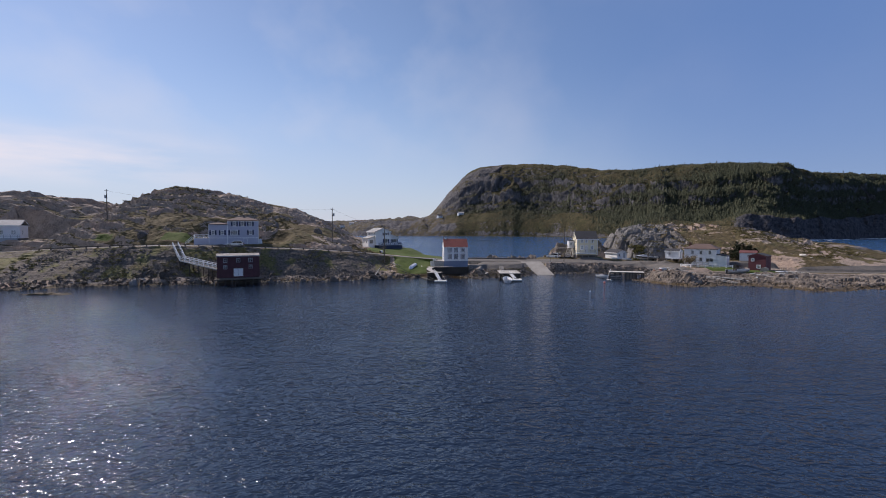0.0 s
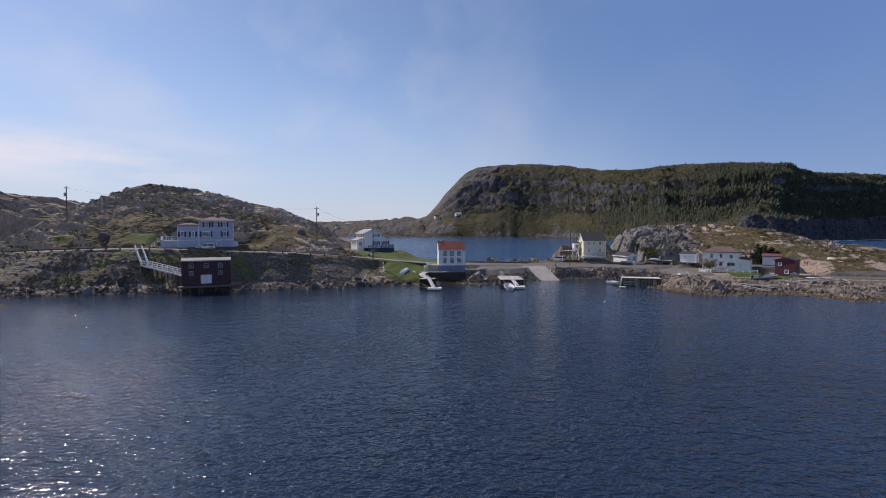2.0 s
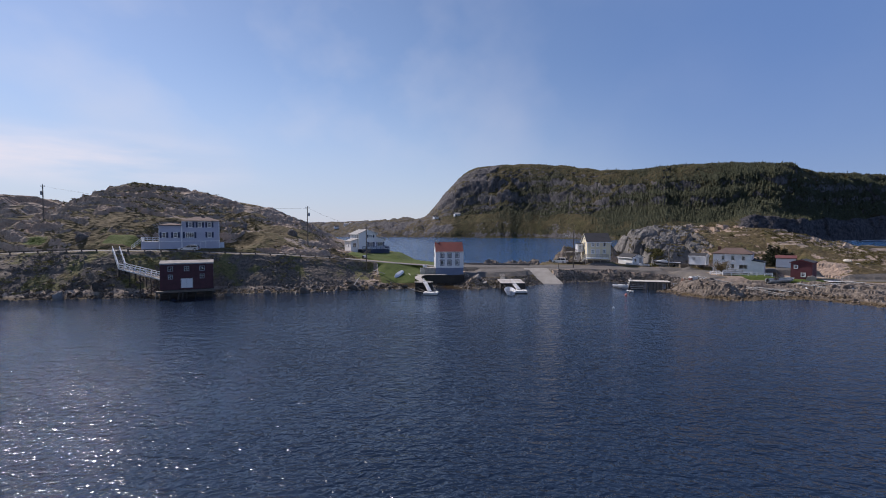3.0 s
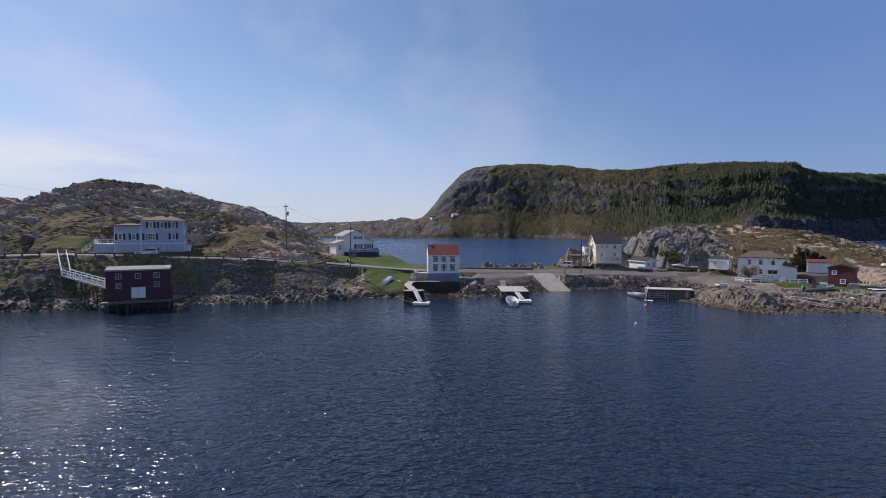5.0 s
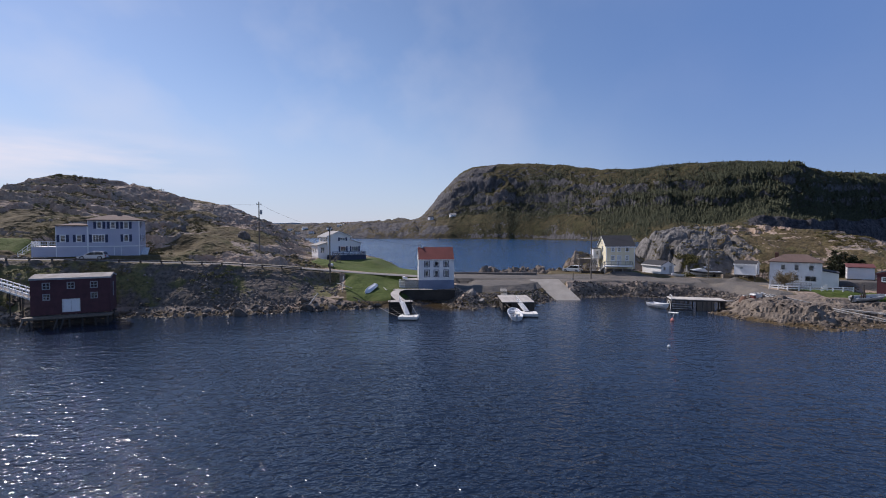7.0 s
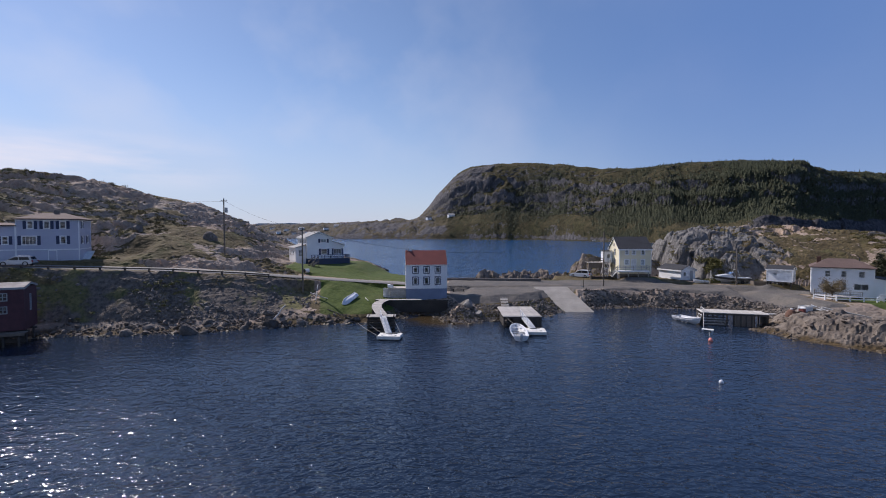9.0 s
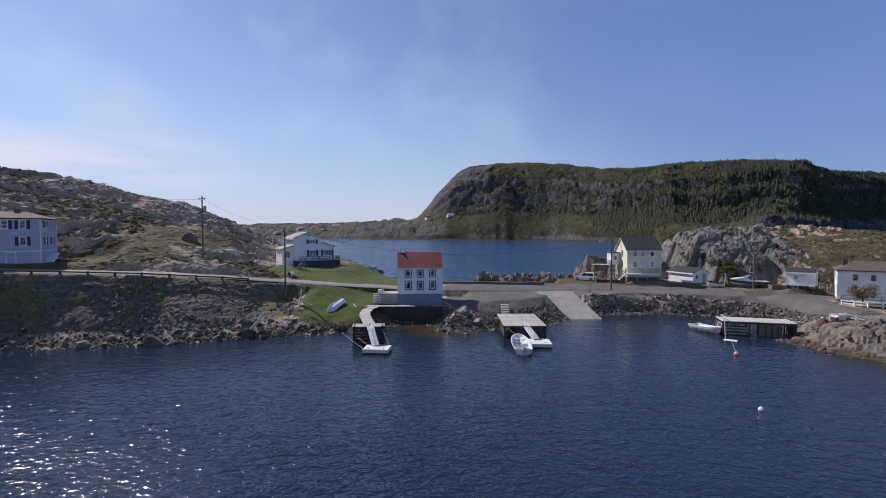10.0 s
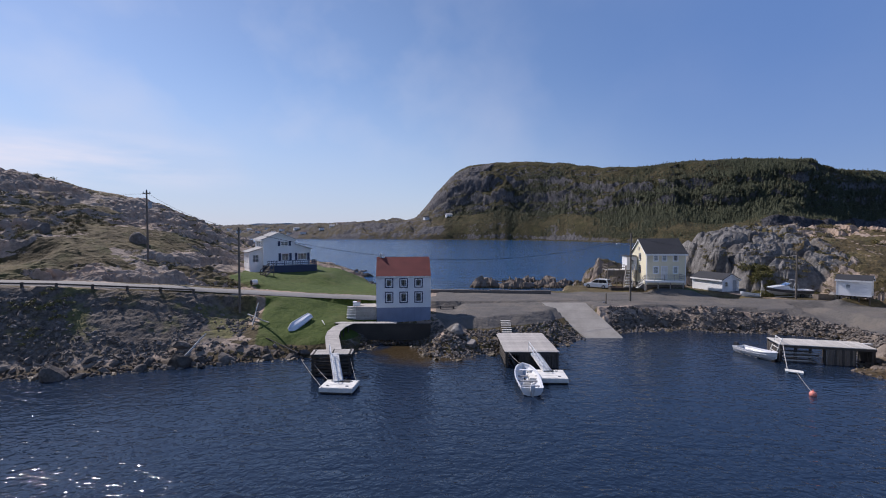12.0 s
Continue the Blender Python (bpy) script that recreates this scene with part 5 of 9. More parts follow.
def rubble(name, pts, sizes, meshes, label, mat, seed=1):
    """Many stones joined in one mesh."""
    rng = random.Random(seed)
    kinds = rock_arrays(meshes)
    av, af, n = [], [], 0
    for p, s in zip(pts, sizes):
        v, f = kinds[rng.randrange(len(kinds))]
        r = np.array(Euler((rng.uniform(-0.5, 0.5), rng.uniform(-0.5, 0.5), rng.uniform(0, 6.28))).to_matrix())
        sc = np.array((s * rng.uniform(0.8, 1.4), s * rng.uniform(0.7, 1.1), s * rng.uniform(0.6, 1.1)))
        av.append((v * sc) @ r.T + np.array(p))
        af.append(f + n)
        n += len(v)
    me = bpy.data.meshes.new(name)
    me.from_pydata(np.concatenate(av).tolist(), [], np.concatenate(af).tolist())
    me.materials.append(mat)
    return tagged(new(name, me), label, "rocks", kind="stuff")


# ---- boats ----
def hull_rings(length, beam_w, depth, stern=0.85, bow_rise=0.35, steps=12, flare=0.75):
    """Half sections from stern (y=0) to bow (y=length): keel, chine and gunwale."""
    rows = []
    for i in range(steps + 1):
        t = i / steps
        w = beam_w / 2 * (stern + (1 - stern) * min(1, t / 0.4)) if t < 0.4 else beam_w / 2 * math.sqrt(max(0.0, 1 - ((t - 0.4) / 0.6) ** 2.3))
        w = max(w, 0.03)
        keel = 0.0 + (depth * 0.75) * max(0, (t - 0.72) / 0.28) ** 2
        gun = depth + bow_rise * t ** 2.2
        chine = keel + (gun - keel) * (0.30 + 0.12 * t)
        rows.append((t * length, [(0.0, keel), (w * flare * (1 - 0.2 * t), chine), (w * 0.97, (chine + gun) / 2 + 0.05), (w, gun)]))
    return rows


def hull(bm, rows, inset=0.0, lift=0.0):
    rings = []
    for y, sec in rows:
        pts = [(max(x - inset, 0.0), z + lift) for x, z in sec]
        full = [(-x, z) for x, z in pts[::-1][:-1]] + pts
        rings.append([bm.verts.new((x, y, z)) for x, z in full])
    for a, b in zip(rings, rings[1:]):
        for i in range(len(a) - 1):
            bm.faces.new((a[i], a[i + 1], b[i + 1], b[i]))
    return rings


def boat_body(length, beam_w, depth, **kw):
    """An open hull with an inner skin, a transom and a gunwale."""
    rows = hull_rings(length, beam_w, depth, **kw)
    bm = bmesh.new()
    out = hull(bm, rows)
    inn = hull(bm, [(min(max(y, 0.08), length - 0.1), s) for y, s in rows], 0.07, 0.0)
    for r in inn:
        for v in r:
            v.co.z += 0.05 if v.co.z < depth * 0.8 else 0.0
    for a, b, c, d in zip(out, out[1:], inn, inn[1:]):
        bm.faces.new((a[0], b[0], d[0], c[0]))
        bm.faces.new((b[-1], a[-1], c[-1], d[-1]))
    bm.faces.new(out[0])
    bm.faces.new(inn[0][::-1])
    for i in range(1):
        bm.faces.new((out[0][0], inn[0][0], inn[0][-1], out[0][-1]))
    bm.faces.new((out[-1][0], out[-1][-1], inn[-1][-1], inn[-1][0]))
    return bm, rows


def outboard(parent, y, z, x=0.0, mat=None):
    bm = bmesh.new()
    solid(bm, [(-0.26, 0.5), (0.2, 0.5), (0.26, 0.75), (0.2, 1.02), (-0.18, 1.05), (-0.3, 0.8)], -0.17, 0.17, Matrix.Rotation(radians(90), 4, "Z"))
    bmesh.ops.bevel(bm, geom=bm.edges[:], offset=0.04, segments=2, affect="EDGES")
    cowl = part("engine_cowl", bm, mat or engine_dark, parent, m=Matrix.Translation((x, y - 0.25, z)))
    bm = bmesh.new()
    box(bm, -0.07, 0.07, -0.12, 0.10, -0.35, 0.52)
    box(bm, -0.02, 0.02, -0.25, 0.16, -0.50, -0.36)
    rod(bm, (0, -0.3, -0.36), (0, 0.1, -0.36), 0.05)
    part("engine_leg", bm, mat or engine_dark, parent, m=Matrix.Translation((x, y - 0.25, z)))
    bm = bmesh.new()
    box(bm, -0.14, 0.14, -0.02, 0.12, 0.20, 0.52)
    part("bracket", bm, steel, parent, m=Matrix.Translation((x, y - 0.08, z)))


# ---- vehicles ----
def car(name, x, y, z, turn, paint, label, length=4.6, width=1.82, height=1.66, wagon=True, group="parked cars"):
    """A car whose nose points along +x before it is turned."""
    c = thing(name, x, y, z, turn, label, "car", group)
    L, H = length / 2, height
    belt = 0.58 * H
    body = [(-L, 0.34), (-L + 0.04, belt * 0.95), (-L + 0.16, belt), (L * 0.46, belt * 1.0), (L * 0.93, belt * 0.80), (L, belt * 0.62), (L - 0.02, 0.30), (L * 0.82, 0.24), (-L * 0.85, 0.24)]
    bm = mesh(solid, body, -width / 2, width / 2)
    bmesh.ops.bevel(bm, geom=[e for e in bm.edges], offset=0.06, segments=2, affect="EDGES")
    shell_ = part("body", bm, paint, c)
    top_back = -L + (0.22 if wagon else 0.95)
    roof = [(top_back - 0.10, belt - 0.02), (top_back + 0.16, H - 0.06), (top_back + 0.5, H), (L * 0.02, H - 0.01), (L * 0.50, belt - 0.02)]
    bm = mesh(solid, roof, -width / 2 + 0.13, width / 2 - 0.13)
    bmesh.ops.bevel(bm, geom=[e for e in bm.edges], offset=0.05, segments=2, affect="EDGES")
    cab = part("roof", bm, paint, c)
    for s in (-1, 1):
        yy = s * (width / 2 - 0.13)
        for pts in ([(top_back + 0.14, belt + 0.04), (top_back + 0.30, H - 0.16), (-L * 0.22, H - 0.13), (-L * 0.22, belt + 0.04)], [(-L * 0.19, belt + 0.04), (-L * 0.19, H - 0.13), (L * 0.02, H - 0.14), (L * 0.40, belt + 0.04)]):
            bm = mesh(solid, pts, min(yy, yy + s * 0.012), max(yy, yy + s * 0.012))
            part("side_window", bm, car_glass, cab)
        for wx in (-L * 0.60, L * 0.62):
            bm = bmesh.new()
            rod(bm, (wx, s * (width / 2 - 0.20), 0.34), (wx, s * (width / 2 + 0.015), 0.34), 0.34, sides=18)
            wheel = part("wheel", bm, rubber, c)
            bm = bmesh.new()
            rod(bm, (wx, s * (width / 2 + 0.015), 0.34), (wx, s * (width / 2 + 0.03), 0.34), 0.21, sides=14)
            part("rim", bm, steel, wheel)
        bm = bmesh.new()
        box(bm, L - 0.20, L - 0.005, min(s * width * 0.28, s * width * 0.46), max(s * width * 0.28, s * width * 0.46), belt * 0.60, belt * 0.74)
        part("headlight", bm, lamp_clear, c)
        bm = bmesh.new()
        box(bm, -L - 0.005, -L + 0.14, min(s * width * 0.36, s * width * 0.47), max(s * width * 0.36, s * width * 0.47), belt * 0.72, belt * 0.97)
        part("tail_light", bm, lamp_red, c)
        bm = bmesh.new()
        box(bm, L * 0.30, L * 0.30 + 0.12, min(s * (width / 2 - 0.02), s * (width / 2 + 0.16)), max(s * (width / 2 - 0.02), s * (width / 2 + 0.16)), belt + 0.02, belt + 0.16)
        part("mirror", bm, paint, c)
    for pts, nm in (([(L * 0.035, H - 0.09), (L * 0.05, H - 0.075), (L * 0.49, belt + 0.04), (L * 0.475, belt + 0.025)], "windscreen"), ([(top_back + 0.13, H - 0.13), (top_back + 0.115, H - 0.12), (top_back - 0.075, belt + 0.08), (top_back - 0.06, belt + 0.07)], "rear_window")):
        bm = mesh(solid, pts, -width / 2 + 0.24, width / 2 - 0.24)
        part(nm, bm, car_glass, cab, m=Matrix.Translation((0.012 if nm == "windscreen" else -0.012, 0, 0.006)))
    for xx in (-L - 0.02, L - 0.10):
        bm = bmesh.new()
        box(bm, xx, xx + 0.12, -width * 0.47, width * 0.47, 0.28, 0.46)
        part("bumper", bm, engine_dark, c)
    return c


car_glass = material("tinted car glass", (0.02, 0.023, 0.027), 0.06, spec=0.6)
# ---- the west shore ----
def lilac_house():
    h = thing("house", -58.4, 126.35, 8.75, 25, "large pale lilac two-storey house with dark shutters", "house")
    h.matrix_world = pose(-52.8, 129.0, 8.75, 0, 0, 25)
    sh = {"shutter": navy_paint, "trim": 0.09, "sash": 0.07}
    w, d = 7.8, 7.5
    SHIFT[0] = Matrix.Translation((-w / 2, 0, 0))
    up = [("window", c, 5.0, 0.72, 1.15, sh) for c in (1.75, 3.75, 5.75)]
    down = [("window", 5.75, 2.65, 0.72, 1.2, sh), ("window", 1.6, 2.55, 1.75, 1.3, {**sh, "lights": 4, "bar": False})]
    base = [("door", 4.4, 0.0, 0.95, 1.6, {"mat": lilac_siding})]
    east = [("window", 2.0, 5.15, 0.85, 1.05, sh), ("window", 2.0, 2.65, 0.85, 1.15, sh), ("window", 5.2, 2.65, 0.85, 1.15, sh)]
    shell(h, w, d, 0, 6.4, lilac_siding, {"f": up + down + base, "r": east}, corner=white_paint)
    bm = bmesh.new()
    hip_roof(bm, w, d, 6.4, 7.55, 0.35, 2.6)
    part("roof", bm, brown_shingle, h)
    for z in (1.72, 6.22):
        bm = bmesh.new()
        box(bm, -w / 2 - 0.03, w / 2 + 0.03, -0.05, -0.004, z, z + 0.15)
        part("trim", bm, white_paint, h)
        bm = bmesh.new()
        box(bm, w / 2 + 0.024, w / 2 + 0.05, -0.05, d, z, z + 0.15)
        part("trim", bm, white_paint, h)
    # the lower wing
    w2, d2 = 4.55, 6.6
    SHIFT[0] = Matrix.Translation((-w - w2 / 2, 0.004, 0))
    low = [("window", c, 2.65, 0.72, 1.15, sh) for c in (1.0, 3.3)]
    shell(h, w2, d2, 0, 5.4, lilac_siding, {"f": low}, corner=white_paint)
    bm = bmesh.new()
    hip_roof(bm, w2 - 0.35, d2, 5.4, 5.95, 0.3, 1.2)
    part("roof", bm, brown_shingle, h)
    bm = bmesh.new()
    box(bm, -w2 / 2, w2 / 2, -0.045, -0.004, 1.72, 1.86)
    part("trim", bm, white_paint, h)
    # side deck with steps
    SHIFT[0] = Matrix()
    x0 = -w - w2 - 3.6
    for i in range(9):
        bm = bmesh.new()
        box(bm, x0 + 0.4 * i, x0 + 0.4 * i + 0.385, 0.6, 4.6, 1.75, 1.8)
        part("deck_board", bm, worn_white, h)
    bm = bmesh.new()
    box(bm, x0 + 0.02, -w - w2 - 0.02, 0.65, 0.70, 0.0, 1.74)
    part("deck_skirt", bm, lilac_siding, h)
    for px in (x0 + 0.1, x0 + 1.8, -w - w2 - 0.15):
        for py in (0.72, 4.5):
            bm = bmesh.new()
            box(bm, px - 0.06, px + 0.06, py, py + 0.12, -0.3, 1.75)
            part("post", bm, worn_white, h)
    railing(h, [(-w - w2 - 0.1, 0.72, 1.8), (x0 + 0.1, 0.72, 1.8), (x0 + 0.1, 4.5, 1.8)], 0.95, 1.2, white_paint, 0.08, 0.05, 2, balusters=0.3)
    for i in range(7):
        bm = bmesh.new()
        box(bm, x0 - 0.28 * (i + 1), x0 - 0.28 * i, 1.4, 2.5, 1.62 - 0.24 * i, 1.67 - 0.24 * i)
        part("step", bm, worn_white, h)
    railing(h, [(x0, 1.35, 1.7), (x0 - 1.95, 1.35, 0.0)], 0.9, 1.0, white_paint, 0.08, 0.05, 2)
    bm = bmesh.new()
    beam(bm, (0.5, 1.5, 0.1), (0.5, 4.6, 1.3), 1.1, 0.12)
    part("ramp", bm, worn_white, h, "worn white ramp against the side wall")
    bm = bmesh.new()
    box(bm, -3.9, -3.3, 3.2, 3.8, 7.0, 7.95)
    part("chimney", bm, old_concrete, h)
    return h


lilac_house()
car("car", -56.0, 121.6, 8.42, 196, car_silver, "silver hatchback car parked on the road by the house", 4.2, 1.75, 1.42)


dull_white = material("faded white paint", (0.34, 0.34, 0.35), 0.75, grain=0.12, stain=0.2)


worn_felt = material("worn grey roofing felt", (0.27, 0.245, 0.225), 0.9, grain=0.22, grain_size=3, stain=0.3, stain_size=0.8, bump=0.3)


def red_fishing_shed():
    s = thing("fishing_shed", -49.1, 107.9, 1.45, 26, "dark red wooden fishing shed on piles with white doors", "shed")
    w, d, hgt = 9.1, 4.6, 5.2
    st = {"trim": 0.06, "sash": 0.05, "sash_mat": dull_white, "trim_mat": dull_white, "lights": 2}
    front = [("window", c, 3.75, 0.78, 0.85, st) for c in (1.75, 4.5, 7.15)] + [("window", c, 2.25, 0.72, 0.8, st) for c in (1.75, 7.15)]
    front.append(("door", 4.5, 0.45, 1.85, 1.75, {"leaves": 2, "mat": white_paint, "label": "white painted double door"}))
    shell(s, w, d, 0.2, hgt, red_siding, {"f": front, "r": [("window", 2.2, 2.35, 0.5, 1.9, st)]}, trim=worn_white)
    gable_pair(s, w, d, hgt, hgt + 0.42, "x", 0.12, 0.10, worn_felt, dull_white)
    for i in range(6):
        bm = bmesh.new()
        box(bm, -w / 2 - 0.6, w / 2 + 0.35, -1.45 + 0.23 * i, -1.45 + 0.23 * i + 0.215, 0.02, 0.10)
        part("deck_board", bm, pole_wood, s)
    bm = bmesh.new()
    box(bm, -w / 2 - 0.6, w / 2 + 0.35, -1.52, -1.46, -0.2, 0.1)
    part("fender_beam", bm, pole_wood, s)
    for i in range(4):
        bm = bmesh.new()
        box(bm, -w / 2 + 0.1, w / 2 - 0.1, 0.3, 0.36, -2.4 + 0.55 * i, -1.95 + 0.55 * i)
        part("breast_board", bm, dark_wood, s, "dark boarding between the piles")
    for i in range(7):
        for y in (-1.3, 1.2, 3.9):
            bm = bmesh.new()
            x = -w / 2 + 0.2 + i * (w - 0.4) / 6
            rod(bm, (x, y, -3.0), (x + 0.04 * (i % 3 - 1), y, 0.02 if y < 0 else 0.2), 0.13, 0.12, 8)
            part("stilt", bm, dark_wood, s)
    for y in (-1.2, 1.2, 3.9):
        bm = bmesh.new()
        box(bm, -w / 2 - 0.1, w / 2 + 0.1, y - 0.1, y + 0.1, -0.26, 0.0)
        part("bearer", bm, dark_wood, s)
    # timber skids at the landing
    for i, (x, ln) in enumerate(((-5.0, 2.6), (-4.3, 2.2), (-1.3, 2.4), (-0.6, 2.4))):
        bm = bmesh.new()
        beam(bm, (x, -1.5, -0.25), (x - 0.2, -1.5 - ln * 0.45, -1.55), 0.16, 0.14)
        part("skid", bm, pole_wood if i == 0 else dark_wood, s)
    return s


red_fishing_shed()


def stairway():
    s = thing("stairway", -69.0, 116.9, 8.6, 0, "timber stairway with white handrails down to the shed", "stairs")
    pts = [Vector((0, 0, 0.1)), Vector((4.2, -4.4, -3.25)), Vector((15.6, -9.0, -5.0))]
    for k in (0, 1):
        a, b = pts[k], pts[k + 1]
        run = (b - a)
        side = Vector((-run.y, run.x, 0)).normalized()
        n = int(run.length / (0.33 if k == 0 else 0.30))
        for i in range(n + 1):
            c = a.lerp(b, i / n)
            bm = bmesh.new()
            f = Vector((run.x, run.y, 0)).normalized()
            m = Matrix(((f.x, side.x, 0, c.x), (f.y, side.y, 0, c.y), (0, 0, 1, c.z), (0, 0, 0, 1)))
            box(bm, -0.14, 0.14, -0.6, 0.6, -0.05, 0.0, m)
            part("step" if k == 0 else "plank", bm, grey_wood, s)
        for sgn in (-1, 1):
            o = side * 0.62 * sgn
            bm = bmesh.new()
            beam(bm, a + o - Vector((0, 0, 0.12)), b + o - Vector((0, 0, 0.12)), 0.06, 0.24)
            part("stringer", bm, worn_white, s)
            for h in (0.95, 0.5):
                bm = bmesh.new()
                beam(bm, a + o + Vector((0, 0, h)), b + o + Vector((0, 0, h)), 0.09, 0.12)
                part("handrail", bm, white_paint, s)
            m_ = 4 if k == 0 else 8
            for i in range(m_ + 1):
                c = a.lerp(b, i / m_) + o
                bm = bmesh.new()
                box(bm, c.x - 0.05, c.x + 0.05, c.y - 0.05, c.y + 0.05, c.z - 0.2, c.z + 1.0)
                part("post", bm, white_paint, s)
                if i % 2 == 0:
                    g = ground_z(c.x - 69.0, c.y + 116.9) - 8.6
                    if g < c.z - 0.3:
                        bm = bmesh.new()
                        box(bm, c.x - 0.06, c.x + 0.06, c.y - 0.06, c.y + 0.06, max(g, -9.2) - 0.3, c.z - 0.12)
                        part("leg", bm, dark_wood, s)


stairway()


rail_wood = material("dark weathered rail timber", (0.085, 0.070, 0.060), 0.85, grain=0.25, stain=0.25, bump=0.4)


def guard_rail():
    g = thing("guard_rail", -60, 119, 8.6, 0, "weathered dark timber guard rail beside the road", "guard rail")
    xs_ = np.arange(-104, -21, 3.1)
    last = None
    for x in xs_:
        if -70.6 < x < -67.4:
            last = None
            continue
        y = float(np.interp(x, column(ROAD, 0), column(ROAD, 1))) - 3.1
        z = float(np.interp(x, column(ROAD, 0), column(ROAD, 2))) - 0.05
        c = Vector((x + 60, y - 119, z - 8.6))
        bm = bmesh.new()
        box(bm, c.x - 0.1, c.x + 0.1, c.y - 0.1, c.y + 0.1, c.z - 1.3, c.z + 0.48)
        part("post", bm, rail_wood, g)
        if last is not None:
            bm = bmesh.new()
            beam(bm, last + Vector((-0.1, -0.14, 0.36)), c + Vector((0.1, -0.14, 0.36)), 0.09, 0.18)
            part("rail", bm, rail_wood, g)
        last = c


guard_rail()


def utility_pole(x, y, base, top, label, transformer=0, arm=True, lamp=0, lean=0.0):
    p = thing("utility_pole", x, y, base, 0, label, "utility pole", "utility poles")
    h = top - base
    bm = bmesh.new()
    rod(bm, (0, 0, -0.6), (lean, 0, h), 0.15, 0.10, 10)
    part("pole", bm, pole_wood, p)
    if arm:
        bm = bmesh.new()
        box(bm, lean - 0.55, lean + 0.55, -0.06, 0.06, h - 0.45, h - 0.33)
        part("cross_arm", bm, pole_wood, p)
        for dx in (-0.45, 0.0, 0.45):
            bm = bmesh.new()
            rod(bm, (lean + dx, 0, h - 0.33 if dx else h), (lean + dx, 0, (h - 0.33 if dx else h) + 0.18), 0.05, 0.03)
            part("insulator", bm, steel, p)
    if transformer:
        bm = bmesh.new()
        rod(bm, (transformer * 0.42, 0, h - 2.5), (transformer * 0.42, 0, h - 1.6), 0.24, sides=12)
        part("transformer", bm, boat_grey, p, "grey transformer can")
        bm = bmesh.new()
        box(bm, min(0, transformer * 0.3), max(0, transformer * 0.3), -0.05, 0.05, h - 2.1, h - 2.0)
        part("bracket", bm, steel, p)
    if lamp:
        bm = bmesh.new()
        rod(bm, (0, 0, h - 1.9), (lamp * 1.7, 0, h - 1.55), 0.03)
        part("lamp_arm", bm, steel, p)
        bm = bmesh.new()
        box(bm, min(lamp * 1.6, lamp * 2.2), max(lamp * 1.6, lamp * 2.2), -0.13, 0.13, h - 1.66, h - 1.50)
        part("lamp_head", bm, worn_white, p, "pale street lamp head")
    return p


utility_pole(-18.2, 130.6, 3.4, 13.9, "weathered wooden utility pole beside the lawn", arm=False)
utility_pole(-35.0, 140.0, 9.7, 19.2, "wooden utility pole with a transformer on the heath", 1)
utility_pole(34.8, 143.1, 2.85, 13.1, "wooden utility pole with a street lamp by the gravel", arm=False, lamp=-1)
utility_pole(-97.0, 132.0, 15.9, 24.2, "wooden utility pole with a transformer on the hill", -1)
utility_pole(60.8, 144.5, 2.85, 10.0, "short wooden utility pole beside the boat", arm=False)
utility_pole(-52.6, 182.0, 12.5, 17.7, "distant wooden utility pole behind the hill", arm=True)


def cable(name, p, q, sag, r=0.022):
    m_ = (Vector(p) + Vector(q)) / 2
    e = thing(name, m_.x, m_.y, m_.z - sag, 0, "thin black overhead cable slung between poles", "cable", "overhead cables")
    o = Vector((m_.x, m_.y, m_.z - sag))
    wire("strand", Vector(p) - o, Vector(q) - o, sag, r, wire_black, e)


cable("overhead_cable", (-18.2, 130.6, 13.6), (34.8, 143.1, 12.2), 3.4)
cable("overhead_cable", (-35, 140, 18.7), (-97, 132, 23.8), 1.6, 0.016)
cable("overhead_cable", (-35, 140, 18.9), (-18.2, 130.6, 13.7), 0.7, 0.016)
cable("overhead_cable", (34.8, 143.1, 12.6), (60.8, 144.5, 9.8), 0.9, 0.016)


def west_house():
    h = thing("house", -122.4, 132.2, 9.5, 28, "white bungalow with a grey veranda on the hillside", "house")
    w, d = 9.0, 7.5
    SHIFT[0] = Matrix.Translation((-w / 2, 0, 0))
    st = {"trim": 0.1, "lights": 2}
    shell(h, w, d, 0.9, 4.6, white_siding, {"f": [("window", 7.6, 2.0, 1.1, 1.2, st), ("window", 4.6, 2.0, 1.6, 1.2, st), ("door", 6.1, 1.05, 0.95, 2.05, {}), ("window", 1.6, 2.0, 1.3, 1.2, st)], "r": [("window", 2.4, 2.0, 0.9, 1.2, st), ("door", 5.0, 1.05, 0.95, 2.05, {})]}, corner=white_paint)
    gable_pair(h, w, d, 4.6, 6.1, "x", 0.35, 0.14, grey_shingle, white_paint)
    bm = bmesh.new()
    box(bm, -w / 2, w / 2, 0.02, d, -0.6, 0.9)
    part("foundation", bm, old_concrete, h)
    for i in range(8):
        bm = bmesh.new()
        box(bm, -w / 2, w / 2, -2.2 + 0.27 * i, -2.2 + 0.27 * i + 0.255, 0.9, 0.96)
        part("deck_board", bm, boat_grey, h)
    bm = bmesh.new()
    box(bm, -w / 2, w / 2, -2.2, -2.14, -0.5, 0.89)
    part("deck_skirt", bm, boat_grey, h)
    railing(h, [(-w / 2 - 2 + 2, -2.1, 0.96), (w / 2, -2.1, 0.96), (w / 2, -0.1, 0.96)], 0.95, 1.5, boat_grey, 0.09, 0.05, 2)
    SHIFT[0] = Matrix()


west_house()


